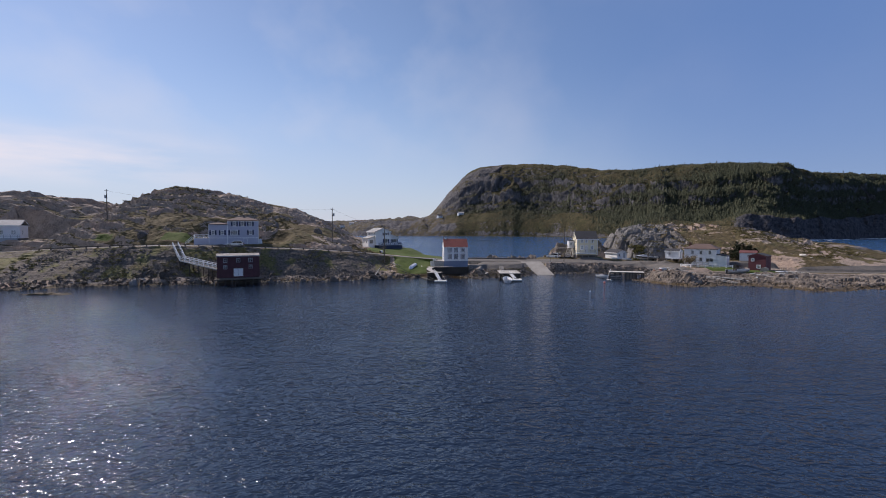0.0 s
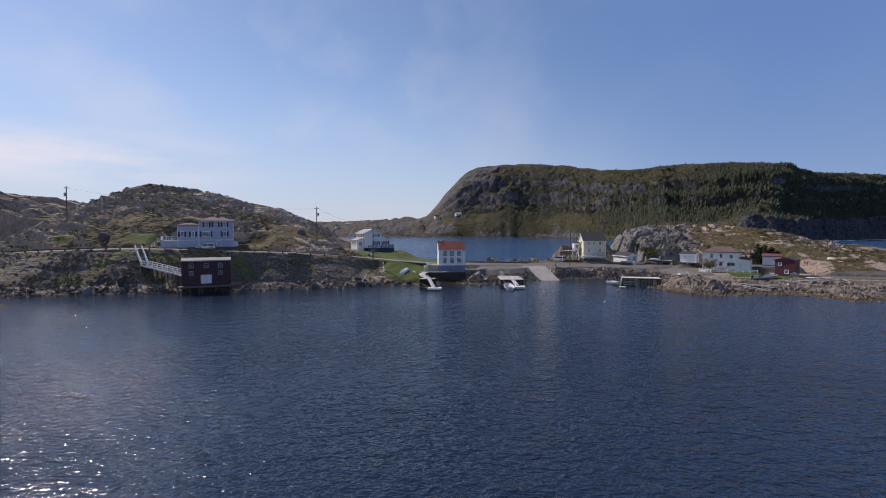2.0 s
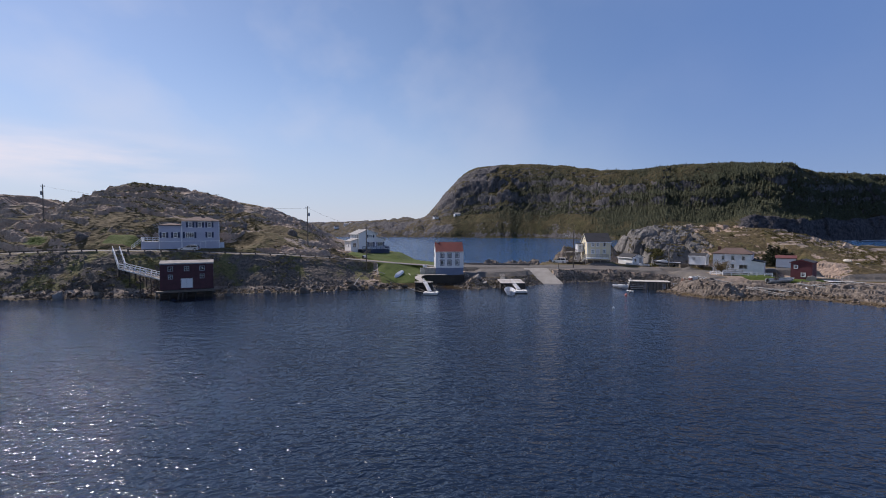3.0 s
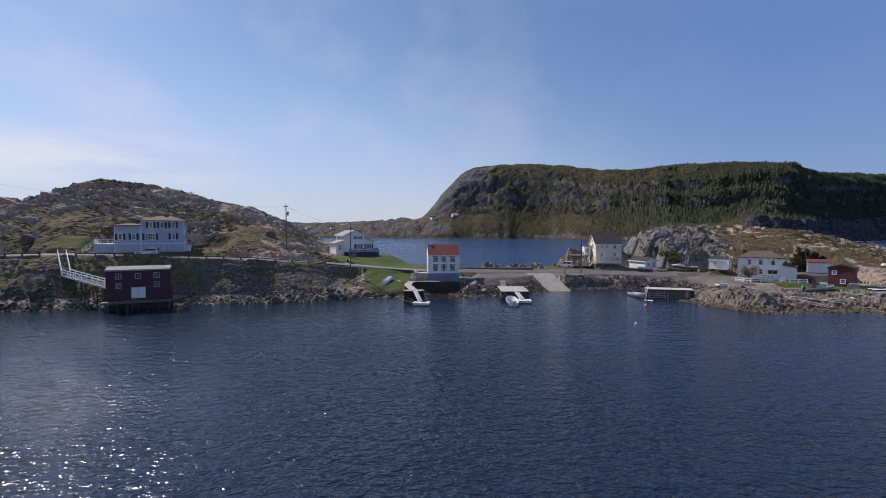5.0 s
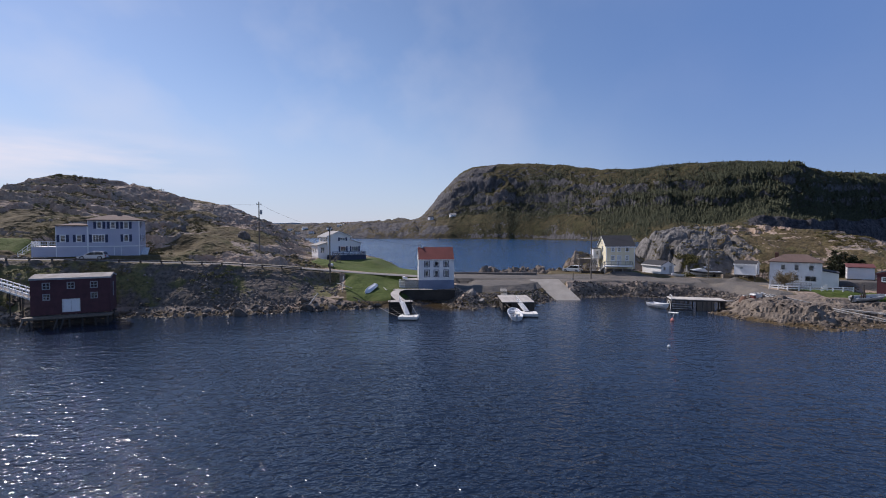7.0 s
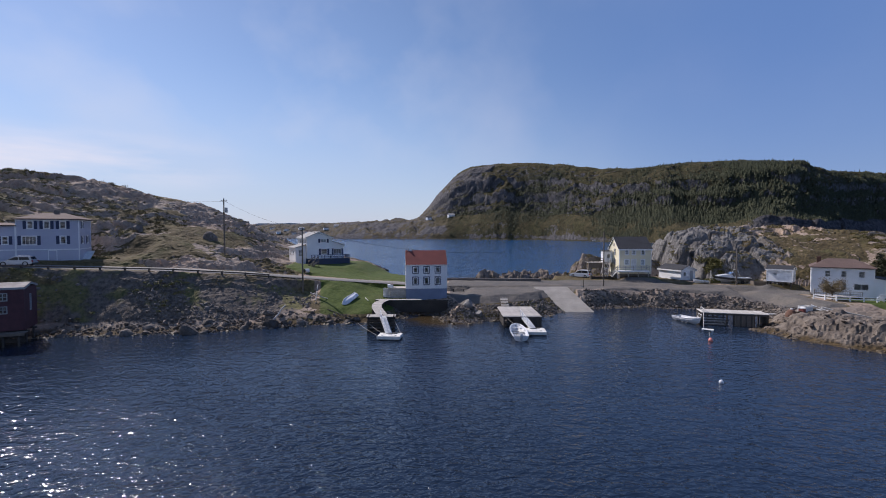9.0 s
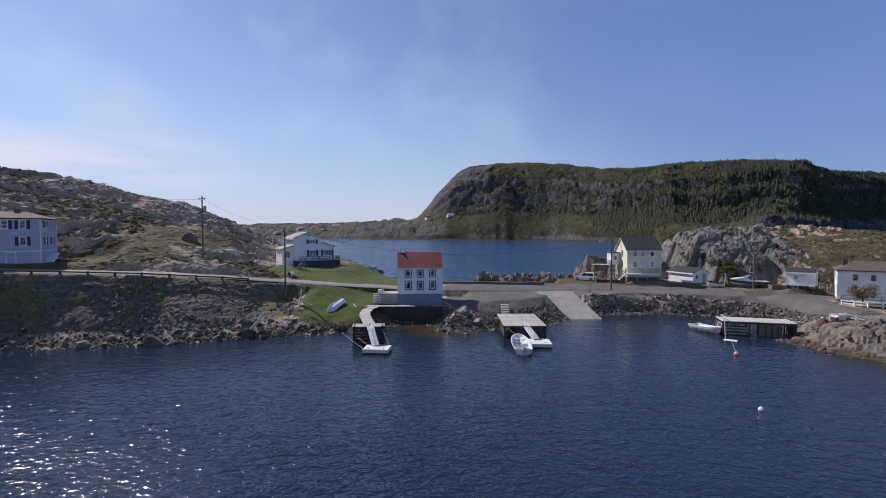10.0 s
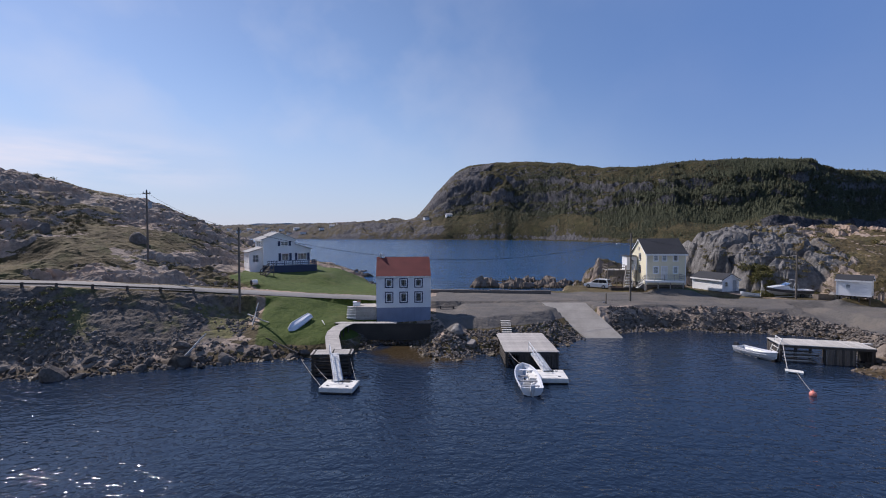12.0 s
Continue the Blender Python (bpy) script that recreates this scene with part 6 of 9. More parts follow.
def bay_house():
    """The white house by the second bay: a two-storey gabled block, a lower wing under a lean-to roof, a porch at the other side."""
    h = thing("house", -21.6, 157.4, 6.3, 31, "white gabled house with a dark blue deck above the lawn", "house")
    st = {"trim": 0.07, "sash": 0.07, "lights": 2, "trim_mat": white_paint, "shutter": navy_paint}
    side = {"trim": 0.07, "sash": 0.07, "lights": 2}
    big = {"trim": 0.07, "sash": 0.08, "lights": 3, "bar": False, "shutter": navy_paint}
    w, d, eave, ridge = 5.4, 7.4, 5.75, 6.85
    x0, x1 = -3.4, 2.0
    SHIFT[0] = Matrix.Translation(((x0 + x1) / 2, 0, 0))
    shell(h, w, d, 1.2, eave, white_siding, {"f": [("window", 3.6, 4.6, 1.3, 0.75, st), ("window", 3.7, 2.0, 1.3, 1.2, st)],
                                            "l": [("window", 2.2, 4.4, 1.0, 0.95, side), ("window", 4.2, 4.4, 1.0, 0.95, side), ("window", 6.2, 4.4, 1.0, 0.95, side)]}, gable=("y", ridge), corner=white_paint)
    gable_pair(h, w, d, eave, ridge, "y", 0.35, 0.14, pale_felt, white_paint)
    w2 = 2.8
    SHIFT[0] = Matrix.Translation((x1 + w2 / 2, 0.3, 0))
    shell(h, w2, d - 0.8, 1.2, 3.95, white_siding, {"f": [("window", 1.4, 2.0, 1.7, 1.2, big)]}, corner=white_paint)
    for y0 in (0.002, d - 0.8 - WALL - 0.002):
        bm = bmesh.new()
        solid(bm, [(-w2 / 2, 3.95), (w2 / 2, 3.95), (w2 / 2, 3.98), (-w2 / 2, 4.85)], y0, y0 + WALL)
        part("gable", bm, white_siding, h)
    bm = bmesh.new()
    solid(bm, [(-w2 / 2 + 0.02, 4.86), (w2 / 2 + 0.35, 3.88), (w2 / 2 + 0.35, 4.02), (-w2 / 2 + 0.02, 5.0)], -0.3, d - 0.5)
    part("wing_roof", bm, pale_felt, h)
    bm = bmesh.new()
    box(bm, -w2 / 2 + 0.02, w2 / 2 + 0.36, -0.33, -0.3, 3.8, 3.9)
    part("fascia", bm, white_paint, h)
    SHIFT[0] = Matrix()
    bm = bmesh.new()
    box(bm, x0, x1 + w2, 0.05, d, -1.5, 1.2)
    part("foundation", bm, navy_skirt, h)
    # porch on the sunny side
    SHIFT[0] = Matrix.Translation((x0 - 1.1, 0.9, 0))
    shell(h, 2.2, 5.4, 0.7, 3.4, white_siding, {"f": [("window", 1.1, 1.7, 1.0, 1.35, {"trim": 0.07, "lights": 2})], "l": [("window", 1.2, 1.8, 0.9, 1.0, side), ("window", 3.4, 1.8, 0.9, 1.0, side)]}, corner=white_paint)
    SHIFT[0] = Matrix()
    bm = bmesh.new()
    solid(bm, [(x0 - 0.01, 4.15), (x0 - 2.5, 3.42), (x0 - 2.5, 3.55), (x0 - 0.01, 4.29)], 0.6, 6.6)
    part("porch_roof", bm, pale_felt, h)
    bm = bmesh.new()
    solid(bm, [(x0 - 0.02, 3.4), (x0 - 2.2, 3.4), (x0 - 2.2, 3.45), (x0 - 0.02, 4.1)], 0.92, 1.04)
    part("gable", bm, white_siding, h)
    bm = bmesh.new()
    box(bm, x0 - 2.15, x0 - 0.01, 0.95, 6.2, -1.0, 0.7)
    part("porch_base", bm, white_siding, h)
    for i in range(8):
        bm = bmesh.new()
        box(bm, x0 + 0.3, x1 + w2 + 0.6, -2.0 + 0.25 * i, -2.0 + 0.25 * i + 0.235, 1.12, 1.18)
        part("deck_board", bm, grey_wood, h)
    for xa, xb, ya, yb in ((x0 + 0.3, x1 + w2 + 0.6, -2.05, -2.0), (x1 + w2 + 0.56, x1 + w2 + 0.6, -2.0, 0.9)):
        bm = bmesh.new()
        box(bm, xa, xb, ya, yb, -1.2, 1.18)
        part("deck_skirt", bm, navy_skirt, h)
    railing(h, [(x0 + 0.35, -1.95, 1.18), (x1 + w2 + 0.55, -1.95, 1.18), (x1 + w2 + 0.55, 0.8, 1.18)], 0.85, 1.3, navy_paint, 0.09, 0.06, 2, balusters=0.3)


pale_felt = material("pale grey shingle", (0.30, 0.295, 0.285), 0.9, grain=0.15, grain_size=10, stain=0.2, bump=0.3, bump_size=14)
bay_house()


def garden_steps():
    x, y = -20.6, 148.2
    s = thing("garden_steps", x, y, ground_z(x, y), -35, "small weathered wooden steps with rails on the lawn", "steps")
    for i in range(4):
        bm = bmesh.new()
        box(bm, -0.6, 0.6, -0.35 * i - 0.32, -0.35 * i, 1.0 - 0.25 * i, 1.05 - 0.25 * i)
        part("step", bm, pole_wood, s)
    for sx in (-0.62, 0.62):
        bm = bmesh.new()
        beam(bm, (sx, 0.1, 1.9), (sx, -1.5, 0.9), 0.07, 0.1)
        part("handrail", bm, pole_wood, s)
        bm = bmesh.new()
        beam(bm, (sx, 0.1, 0.95), (sx, -1.5, 0.05), 0.06, 0.2)
        part("stringer", bm, pole_wood, s)
        for yy, hh in ((0.1, 1.95), (-1.45, 1.0)):
            bm = bmesh.new()
            box(bm, sx - 0.05, sx + 0.05, yy - 0.05, yy + 0.05, -0.2, hh)
            part("post", bm, pole_wood, s)


garden_steps()


def drum(x, y, turn):
    d = thing("drum", x, y, ground_z(x, y) + 0.37, turn, "white and black drum lying on the lawn", "drum")
    bm = bmesh.new()
    rod(bm, (-0.42, 0, 0), (0.42, 0, 0), 0.38, sides=18)
    part("barrel", bm, worn_white, d)
    for xx in (-0.46, 0.42):
        bm = bmesh.new()
        rod(bm, (xx, 0, 0), (xx + 0.04, 0, 0), 0.36, sides=18)
        part("lid", bm, engine_dark, d, "black lid")


drum(-20.6, 141.3, 50)
# ---- the neck: store, docks, slip ----
def store():
    s = thing("store", 1.78, 131.7, 2.3, 5, "white two-storey store with navy window trim and red roof", "house")
    w, d, z0, z1 = 6.75, 6.0, 1.55, 5.42
    st = {"trim": 0.12, "sash": 0.13, "trim_mat": navy_paint, "sash_mat": white_paint, "bar": False, "bead": navy_paint}
    u = (1.57, 3.38, 5.24)
    front = [("window", c, 4.14, 0.82, 0.98, st) for c in u] + [("window", c, 2.24, 0.82, 1.18, st) for c in u]
    shell(s, w, d, z0, z1, white_siding, {"f": front, "l": [("door", 3.0, z0 + 0.1, 1.0, 2.0, {"mat": navy_paint}), ("window", 1.5, 4.2, 0.8, 0.9, st)], "r": [("window", 3.0, 4.2, 0.8, 0.9, st)]}, gable=("x", 7.62), corner=white_paint)
    gable_pair(s, w, d, z1, 7.62, "x", 0.06, 0.11, red_shingle, worn_white)
    bm = bmesh.new()
    box(bm, -w / 2 + 0.01, w / 2 - 0.01, 0.01, d - 0.01, -0.5, z0 - 0.003)
    part("skirting", bm, blue_skirt, s, "blue grey board skirting")
    bm = bmesh.new()
    rod(bm, (-w / 2 + 0.45, d / 2 - 0.1, 7.4), (-w / 2 + 0.45, d / 2 - 0.1, 8.1), 0.11, sides=10)
    rod(bm, (-w / 2 + 0.45, d / 2 - 0.1, 8.1), (-w / 2 + 0.45, d / 2 - 0.1, 8.17), 0.17, sides=10)
    part("stove_pipe", bm, steel, s)
    bm = bmesh.new()
    box(bm, -w / 2 + 0.6, -w / 2 + 1.0, d / 2 - 0.2, d / 2 + 0.2, 7.6, 7.85)
    part("vent_cap", bm, white_paint, s)
    # side landing and steps
    x0 = -w / 2 - 2.6
    for i in range(11):
        bm = bmesh.new()
        box(bm, x0, -w / 2 - 0.03, 0.6 + 0.25 * i, 0.6 + 0.25 * i + 0.235, 1.55, 1.61)
        part("deck_board", bm, grey_wood, s)
    for i in range(8):
        bm = bmesh.new()
        box(bm, x0, -w / 2 - 0.03, 0.55, 0.59, 0.0 + 0.195 * i, 0.185 + 0.195 * i)
        part("skirt_board", bm, grey_wood, s)
    for i in range(5):
        bm = bmesh.new()
        box(bm, x0 - 1.15, x0 - 0.02, 0.4 + 0.32 * i, 0.4 + 0.32 * i + 0.30, 0.27 + 0.29 * i, 0.33 + 0.29 * i)
        box(bm, x0 - 1.15, x0 - 0.02, 0.66 + 0.32 * i, 0.70 + 0.32 * i, 0.05, 0.27 + 0.29 * i)
        part("step", bm, worn_white, s)
    return s


store()


def landing_box():
    b = thing("storage_box", -4.3, 132.9, 3.92, 8, "white wooden box with a dark lid on the landing", "box")
    bm = bmesh.new()
    box(bm, -0.45, 0.45, -0.35, 0.35, 0, 0.5)
    part("body", bm, white_paint, b)
    bm = bmesh.new()
    box(bm, 0.05, 0.5, -0.38, 0.38, 0.5, 0.56)
    part("lid", bm, rust, b)


landing_box()


def boardwalk():
    b = thing("boardwalk", -5.0, 124.0, 2.1, 0, "weathered grey boardwalk curving to the landing stage", "boardwalk")
    # along the store front
    n = 34
    first = None
    for i in range(n):
        bm = bmesh.new()
        x = -1.55 + i * 0.225
        box(bm, x, x + 0.21, 4.95 + (0.35 - i * 0.09 if i < 4 else 0) * 1, 6.0, 0.24, 0.29)
        part("plank", bm, grey_wood, b)
    line = [Vector((0.3, 5.3, 0.28)), Vector((-0.35, 3.4, 0.22)), Vector((-0.55, 1.4, 0.1)), Vector((-0.25, -0.9, 0.02)), Vector((0.35, -3.2, -0.03)), Vector((1.15, -6.3, -0.05))]
    seg = []
    for a, c in zip(line, line[1:]):
        k = max(2, int((c - a).length / 0.24))
        seg += [a.lerp(c, i / k) for i in range(k)]
    seg.append(line[-1])
    for a, c in zip(seg, seg[1:]):
        f = (c - a).normalized()
        sd = Vector((-f.y, f.x, 0)).normalized()
        m = Matrix(((f.x, sd.x, 0, a.x), (f.y, sd.y, 0, a.y), (f.z, 0, 1, a.z), (0, 0, 0, 1)))
        bm = bmesh.new()
        box(bm, 0, (c - a).length * 0.93 + 0.06, -0.72, 0.72, -0.05, 0.0, m)
        part("plank", bm, grey_wood, b)
    for i in range(0, len(seg), 5):
        for sx in (-0.6, 0.6):
            c = seg[i]
            g = min(ground_z(c.x - 5.0 + sx, c.y + 124.0) - 2.1, c.z - 0.4)
            bm = bmesh.new()
            rod(bm, (c.x + sx, c.y, max(g, -2.6) - 0.3), (c.x + sx, c.y, c.z - 0.05), 0.08)
            part("post", bm, dark_wood, b)
    for i in range(0, 34, 8):
        bm = bmesh.new()
        x = -1.4 + i * 0.225
        g = ground_z(x - 5.0, 129.3) - 2.1
        rod(bm, (x, 5.2, min(g, 0.0) - 0.4), (x, 5.2, 0.24), 0.08)
        part("post", bm, dark_wood, b)
    bm = bmesh.new()
    box(bm, -1.5, 10.2, 5.0, 5.06, -1.7, 0.235)
    part("retaining_wall", bm, dark_wood, b)


boardwalk()


def landing_stage():
    s = thing("landing_stage", -3.75, 116.9, 0, 4, "timber crib landing stage with a grey plank top", "dock")
    plank_deck(s, -1.95, 1.85, -0.85, 0.95, 2.02, "x", grey_wood, 0.2, 0.06, seed=3)
    for z in np.arange(-0.6, 1.9, 0.34):
        for y in (-0.75, 0.85):
            bm = bmesh.new()
            rod(bm, (-1.9, y, z), (1.8, y, z + 0.02), 0.12)
            part("crib_log", bm, dark_wood, s)
        for x in (-1.7, 0.0, 1.6):
            bm = bmesh.new()
            rod(bm, (x, -0.95, z + 0.17), (x, 1.05, z + 0.17), 0.12)
            part("crib_log", bm, dark_wood, s)


landing_stage()


def gangway(name, a, b, width, label, rails=True, mat=None):
    a, b = Vector(a), Vector(b)
    g = thing(name, *a, 0, label, "gangway", "gangways")
    run = b - a
    f = run.normalized()
    sd = Vector((-f.y, f.x, 0)).normalized()
    up = sd.cross(f) * -1
    n = int(run.length / 0.28)
    for i in range(n):
        c = run * ((i + 0.5) / n)
        m = Matrix(((f.x, sd.x, 0, c.x), (f.y, sd.y, 0, c.y), (f.z, 0, 1, c.z), (0, 0, 0, 1)))
        bm = bmesh.new()
        box(bm, -0.13, 0.13, -width / 2, width / 2, 0.0, 0.04, m)
        part("plank", bm, mat or worn_white, g)
    for s_ in (-1, 1):
        o = sd * (width / 2) * s_
        bm = bmesh.new()
        beam(bm, o - Vector((0, 0, 0.06)), run + o - Vector((0, 0, 0.06)), 0.07, 0.14)
        part("stringer", bm, worn_white, g)
        if rails and s_ == -rails:
            for hh in (0.85, 0.45):
                bm = bmesh.new()
                beam(bm, o + Vector((0, 0, hh)), run + o + Vector((0, 0, hh)), 0.045, 0.06)
                part("handrail", bm, white_paint, g)
            for i in range(5):
                c = run * (i / 4) + o
                bm = bmesh.new()
                box(bm, c.x - 0.03, c.x + 0.03, c.y - 0.03, c.y + 0.03, c.z, c.z + 0.88)
                part("post", bm, white_paint, g)
    return g


gangway("gangway", (-3.5, 116.2, 2.05), (-2.35, 112.7, 0.55), 0.75, "worn white gangway with a handrail down to the float", 1)
gangway("gangway", (15.45, 119.0, 1.6), (16.15, 115.5, 0.55), 0.8, "worn white gangway with rails down to the float", 1)


def float_dock(x, y, turn, w, d, label):
    f = thing("float_dock", x, y, 0, turn, label, "dock", "float docks")
    plank_deck(f, -w / 2, w / 2, -d / 2, d / 2, 0.5, "x", white_deck, 0.2, 0.05, seed=5)
    bm = bmesh.new()
    box(bm, -w / 2 + 0.02, w / 2 - 0.02, -d / 2 + 0.02, d / 2 - 0.02, -0.25, 0.44)
    part("pontoon", bm, dark_wood, f)
    for y0 in (-d / 2 - 0.04, d / 2):
        bm = bmesh.new()
        box(bm, -w / 2 - 0.04, w / 2 + 0.04, y0, y0 + 0.04, 0.12, 0.47)
        part("side_board", bm, white_deck, f)
    for x0 in (-w / 2 - 0.04, w / 2):
        bm = bmesh.new()
        box(bm, x0, x0 + 0.04, -d / 2, d / 2, 0.12, 0.47)
        part("side_board", bm, white_deck, f)
    for sx in (-0.3, 0.3):
        for sy in (-0.3, 0.3):
            bm = bmesh.new()
            box(bm, sx * w - 0.12, sx * w + 0.12, sy * d - 0.04, sy * d + 0.04, 0.5, 0.58)
            part("cleat", bm, steel, f)
    bm = bmesh.new()
    box(bm, -0.15, 0.75, d / 2 - 0.62, d / 2 - 0.1, 0.5, 0.56)
    part("rubber_mat", bm, rubber, f)
    return f


white_deck = material("bleached deck paint", (0.68, 0.66, 0.61), 0.8, grain=0.10, stain=0.14, stain_size=1.4, vary=0.06)
float_dock(-2.15, 112.15, -6, 2.75, 2.1, "white decked float below the landing stage")
float_dock(15.9, 114.75, -4, 3.3, 2.6, "white decked float beside the moored boat")


def plank_wharf():
    d = thing("dock", 15.35, 122.7, 0, -1, "square timber dock with a pale plank top", "dock")
    plank_deck(d, -2.65, 2.65, -4.3, 4.3, 1.6, "x", grey_wood, 0.21, 0.07, seed=8)
    for x in (-2.45, -0.8, 0.8, 2.45):
        for y in (-4.1, -2.0, 0.2, 2.4):
            bm = bmesh.new()
            rod(bm, (x, y, -1.6), (x, y, 1.32), 0.12)
            part("stilt", bm, dark_wood, d)
    for y in (-4.2, -2.0, 0.2, 2.4, 4.1):
        bm = bmesh.new()
        box(bm, -2.6, 2.6, y - 0.1, y + 0.1, 1.3, 1.53)
        part("bearer", bm, dark_wood, d)
    for z in np.arange(-0.2, 1.2, 0.36):
        for x in (-2.58, 2.5):
            bm = bmesh.new()
            box(bm, x, x + 0.08, -4.2, 1.0, z, z + 0.2)
            part("side_board", bm, dark_wood, d)
    for i in range(16):
        bm = bmesh.new()
        x = -1.2 + 0.24 * i
        box(bm, x, x + 0.2, -4.32, -4.26, -0.4, 1.3)
        part("front_board", bm, dark_wood, d)
    for i in range(6):
        bm = bmesh.new()
        box(bm, -1.9 + 0.02 * i, -0.75 + 0.02 * i, 4.32 + 0.48 * i, 4.32 + 0.48 * i + 0.46, 1.62 + 0.17 * i, 1.68 + 0.17 * i)
        part("ramp_board", bm, drift_wood, d)
    return d


plank_wharf()


dim_grey = material("scuffed grey deck paint", (0.20, 0.21, 0.225), 0.6, grain=0.12, stain=0.2)


def skiff(name, x, y, z, turn, length, beam_w, depth, label, inner=None, motor=None, outer=None, tilt=(0, 0), benches=3, group="boats"):
    b = thing(name, x, y, z, turn, label, "boat", group)
    b.matrix_world = pose(x, y, z, tilt[0], tilt[1], turn)
    bm, rows = boat_body(length, beam_w, depth)
    part("hull", bm, outer or boat_white, b)
    bm = bmesh.new()
    box(bm, -beam_w * 0.33, beam_w * 0.33, 0.15, length * 0.62, 0.14, 0.19)
    part("floor", bm, inner or dim_grey, b)
    for i in range(benches):
        t = 0.2 + 0.22 * i
        bm = bmesh.new()
        ww = beam_w * (0.46 if t < 0.5 else 0.40)
        box(bm, -ww, ww, length * t, length * t + 0.32, depth * 0.62, depth * 0.62 + 0.05)
        part("bench", bm, inner or dim_grey, b)
    bm = bmesh.new()
    solid(bm, [(-beam_w * 0.36, depth * 0.98), (beam_w * 0.36, depth * 0.98), (beam_w * 0.36, depth * 1.04), (-beam_w * 0.36, depth * 1.04)], length * 0.80, length * 0.86)
    part("bow_deck", bm, outer or boat_white, b)
    for s_ in (-1, 1):
        bm = bmesh.new()
        for (ya, sa), (yb, sb) in zip(rows, rows[1:]):
            beam(bm, (s_ * sa[3][0], ya, sa[3][1] + 0.01), (s_ * sb[3][0], yb, sb[3][1] + 0.01), 0.09, 0.06)
        part("gunwale", bm, outer or boat_white, b)
    if motor:
        outboard(b, 0.05, 0.05, 0.0, motor)
    return b


skiff("motor_boat", 13.75, 110.4, -0.12, -3, 6.1, 2.1, 0.78, "white open motor boat with grey benches moored at the float", motor=engine_grey)
skiff("motor_boat", 39.4, 124.6, -0.10, 191, 4.9, 1.75, 0.75, "white open motor boat moored beside the wharf", motor=engine_dark)


def upturned_boat():
    x, y = -9.7, 130.0
    b = thing("rowing_boat", x, y, ground_z(x, y), 0, "small white rowing boat upturned on the grass", "boat")
    run = Vector((-1.45, -3.75, ground_z(-11.1, 126.6) - ground_z(-9.7, 130.2))).normalized()
    down = (Vector((0.18, -0.15, -1)) - run * run.dot(Vector((0.18, -0.15, -1)))).normalized()
    across = run.cross(down)
    b.matrix_world = Matrix(((across.x, run.x, down.x, -9.7), (across.y, run.y, down.y, 130.0), (across.z, run.z, down.z, ground_z(-9.7, 130.0) + 0.64), (0, 0, 0, 1)))
    bm, rows = boat_body(4.0, 1.45, 0.62, stern=0.7)
    part("hull", bm, boat_white, b)
    bm = bmesh.new()
    for (ya, sa), (yb, sb) in zip(rows[:-1], rows[1:]):
        beam(bm, (0, ya, sa[0][1] - 0.03), (0, yb, sb[0][1] - 0.03), 0.06, 0.08)
    part("keel", bm, worn_white, b)
    for s_ in (-1, 1):
        bm = bmesh.new()
        for (ya, sa), (yb, sb) in zip(rows, rows[1:]):
            beam(bm, (s_ * sa[3][0], ya, sa[3][1]), (s_ * sb[3][0], yb, sb[3][1]), 0.08, 0.06)
        part("gunwale", bm, boat_grey, b)


upturned_boat()


def log(name, a, b, r, mat, label, category="log", group="driftwood"):
    a, b = Vector(a), Vector(b)
    o = thing(name, *a, 0, label, category, group)
    bm = bmesh.new()
    rng = random.Random(int(a.x * 10) + int(b.y * 7))
    last, lr = Vector((0, 0, 0)), r
    for i in range(1, 6):
        c = (b - a) * (i / 5) + Vector((rng.uniform(-1, 1), rng.uniform(-1, 1), rng.uniform(-1, 1))) * r * 0.6
        nr = r * (1 - 0.07 * i)
        rod(bm, last, c, lr, nr, 7)
        last, lr = c, nr
    part("trunk", bm, mat, o)
    return o


log("oar", (-8.0, 129.9, ground_z(-8.0, 129.9) + 0.05), (-7.3, 128.4, ground_z(-7.3, 128.4) + 0.07), 0.05, worn_white, "white pole lying on the grass", "pole")
log("driftwood_log", (-19.4, 119.6, 0.7), (-18.4, 122.4, 2.6), 0.11, drift_wood, "bleached log leaning on the bank")
# the dark log is added in place of the utility pole's shadow
log("driftwood_log", (-8.6, 122.2, 0.55), (-12.8, 124.6, 1.6), 0.08, dark_wood, "dark log lying across the shore rocks")
log("driftwood_log", (-15.0, 126.3, 2.7), (-15.4, 129.2, 4.9), 0.08, drift_wood, "bleached stump post standing in the scrub")
log("driftwood_log", (-16.4, 128.5, 3.6), (-13.4, 127.0, 2.9), 0.09, drift_wood, "bleached log lying in the scrub")


def slip():
    s = thing("slipway", 25.0, 136.0, 0, 0, "pale worn concrete boat slip running into the water", "slipway")
    for i in range(5):
        a, b = i / 5, (i + 1) / 5
        bm = bmesh.new()
        v = []
        for t in (a + 0.001, b - 0.001):
            tt = -0.25 + 1.25 * t
            for x in (24.5 - 3.5 * tt, 29.2 - 2.0 * tt):
                for dz in (0.04, -0.3):
                    v.append(bm.verts.new((x - 25.0, 131.4 + 9.0 * tt - 136.0, 3.05 * tt + dz + 0.02)))
        for f in ((0, 2, 6, 4), (1, 5, 7, 3), (0, 1, 3, 2), (4, 6, 7, 5), (0, 4, 5, 1), (2, 3, 7, 6)):
            bm.faces.new([v[k] for k in f])
        part("slab", bm, concrete, s)
    return s


slip()


def sea_wall():
    w = thing("sea_wall", 14.5, 151.2, 3.0, -5.5, "low dark stained concrete sea wall", "wall")
    for i in range(6):
        bm = bmesh.new()
        box(bm, -10 + i * 3.35, -10 + i * 3.35 + 3.33, -0.28, 0.28, -1.5, 0.62 + 0.05 * (i % 2))
        bmesh.ops.bevel(bm, geom=bm.edges[:], offset=0.05, segments=1, affect="EDGES")
        part("block", bm, old_concrete, w)


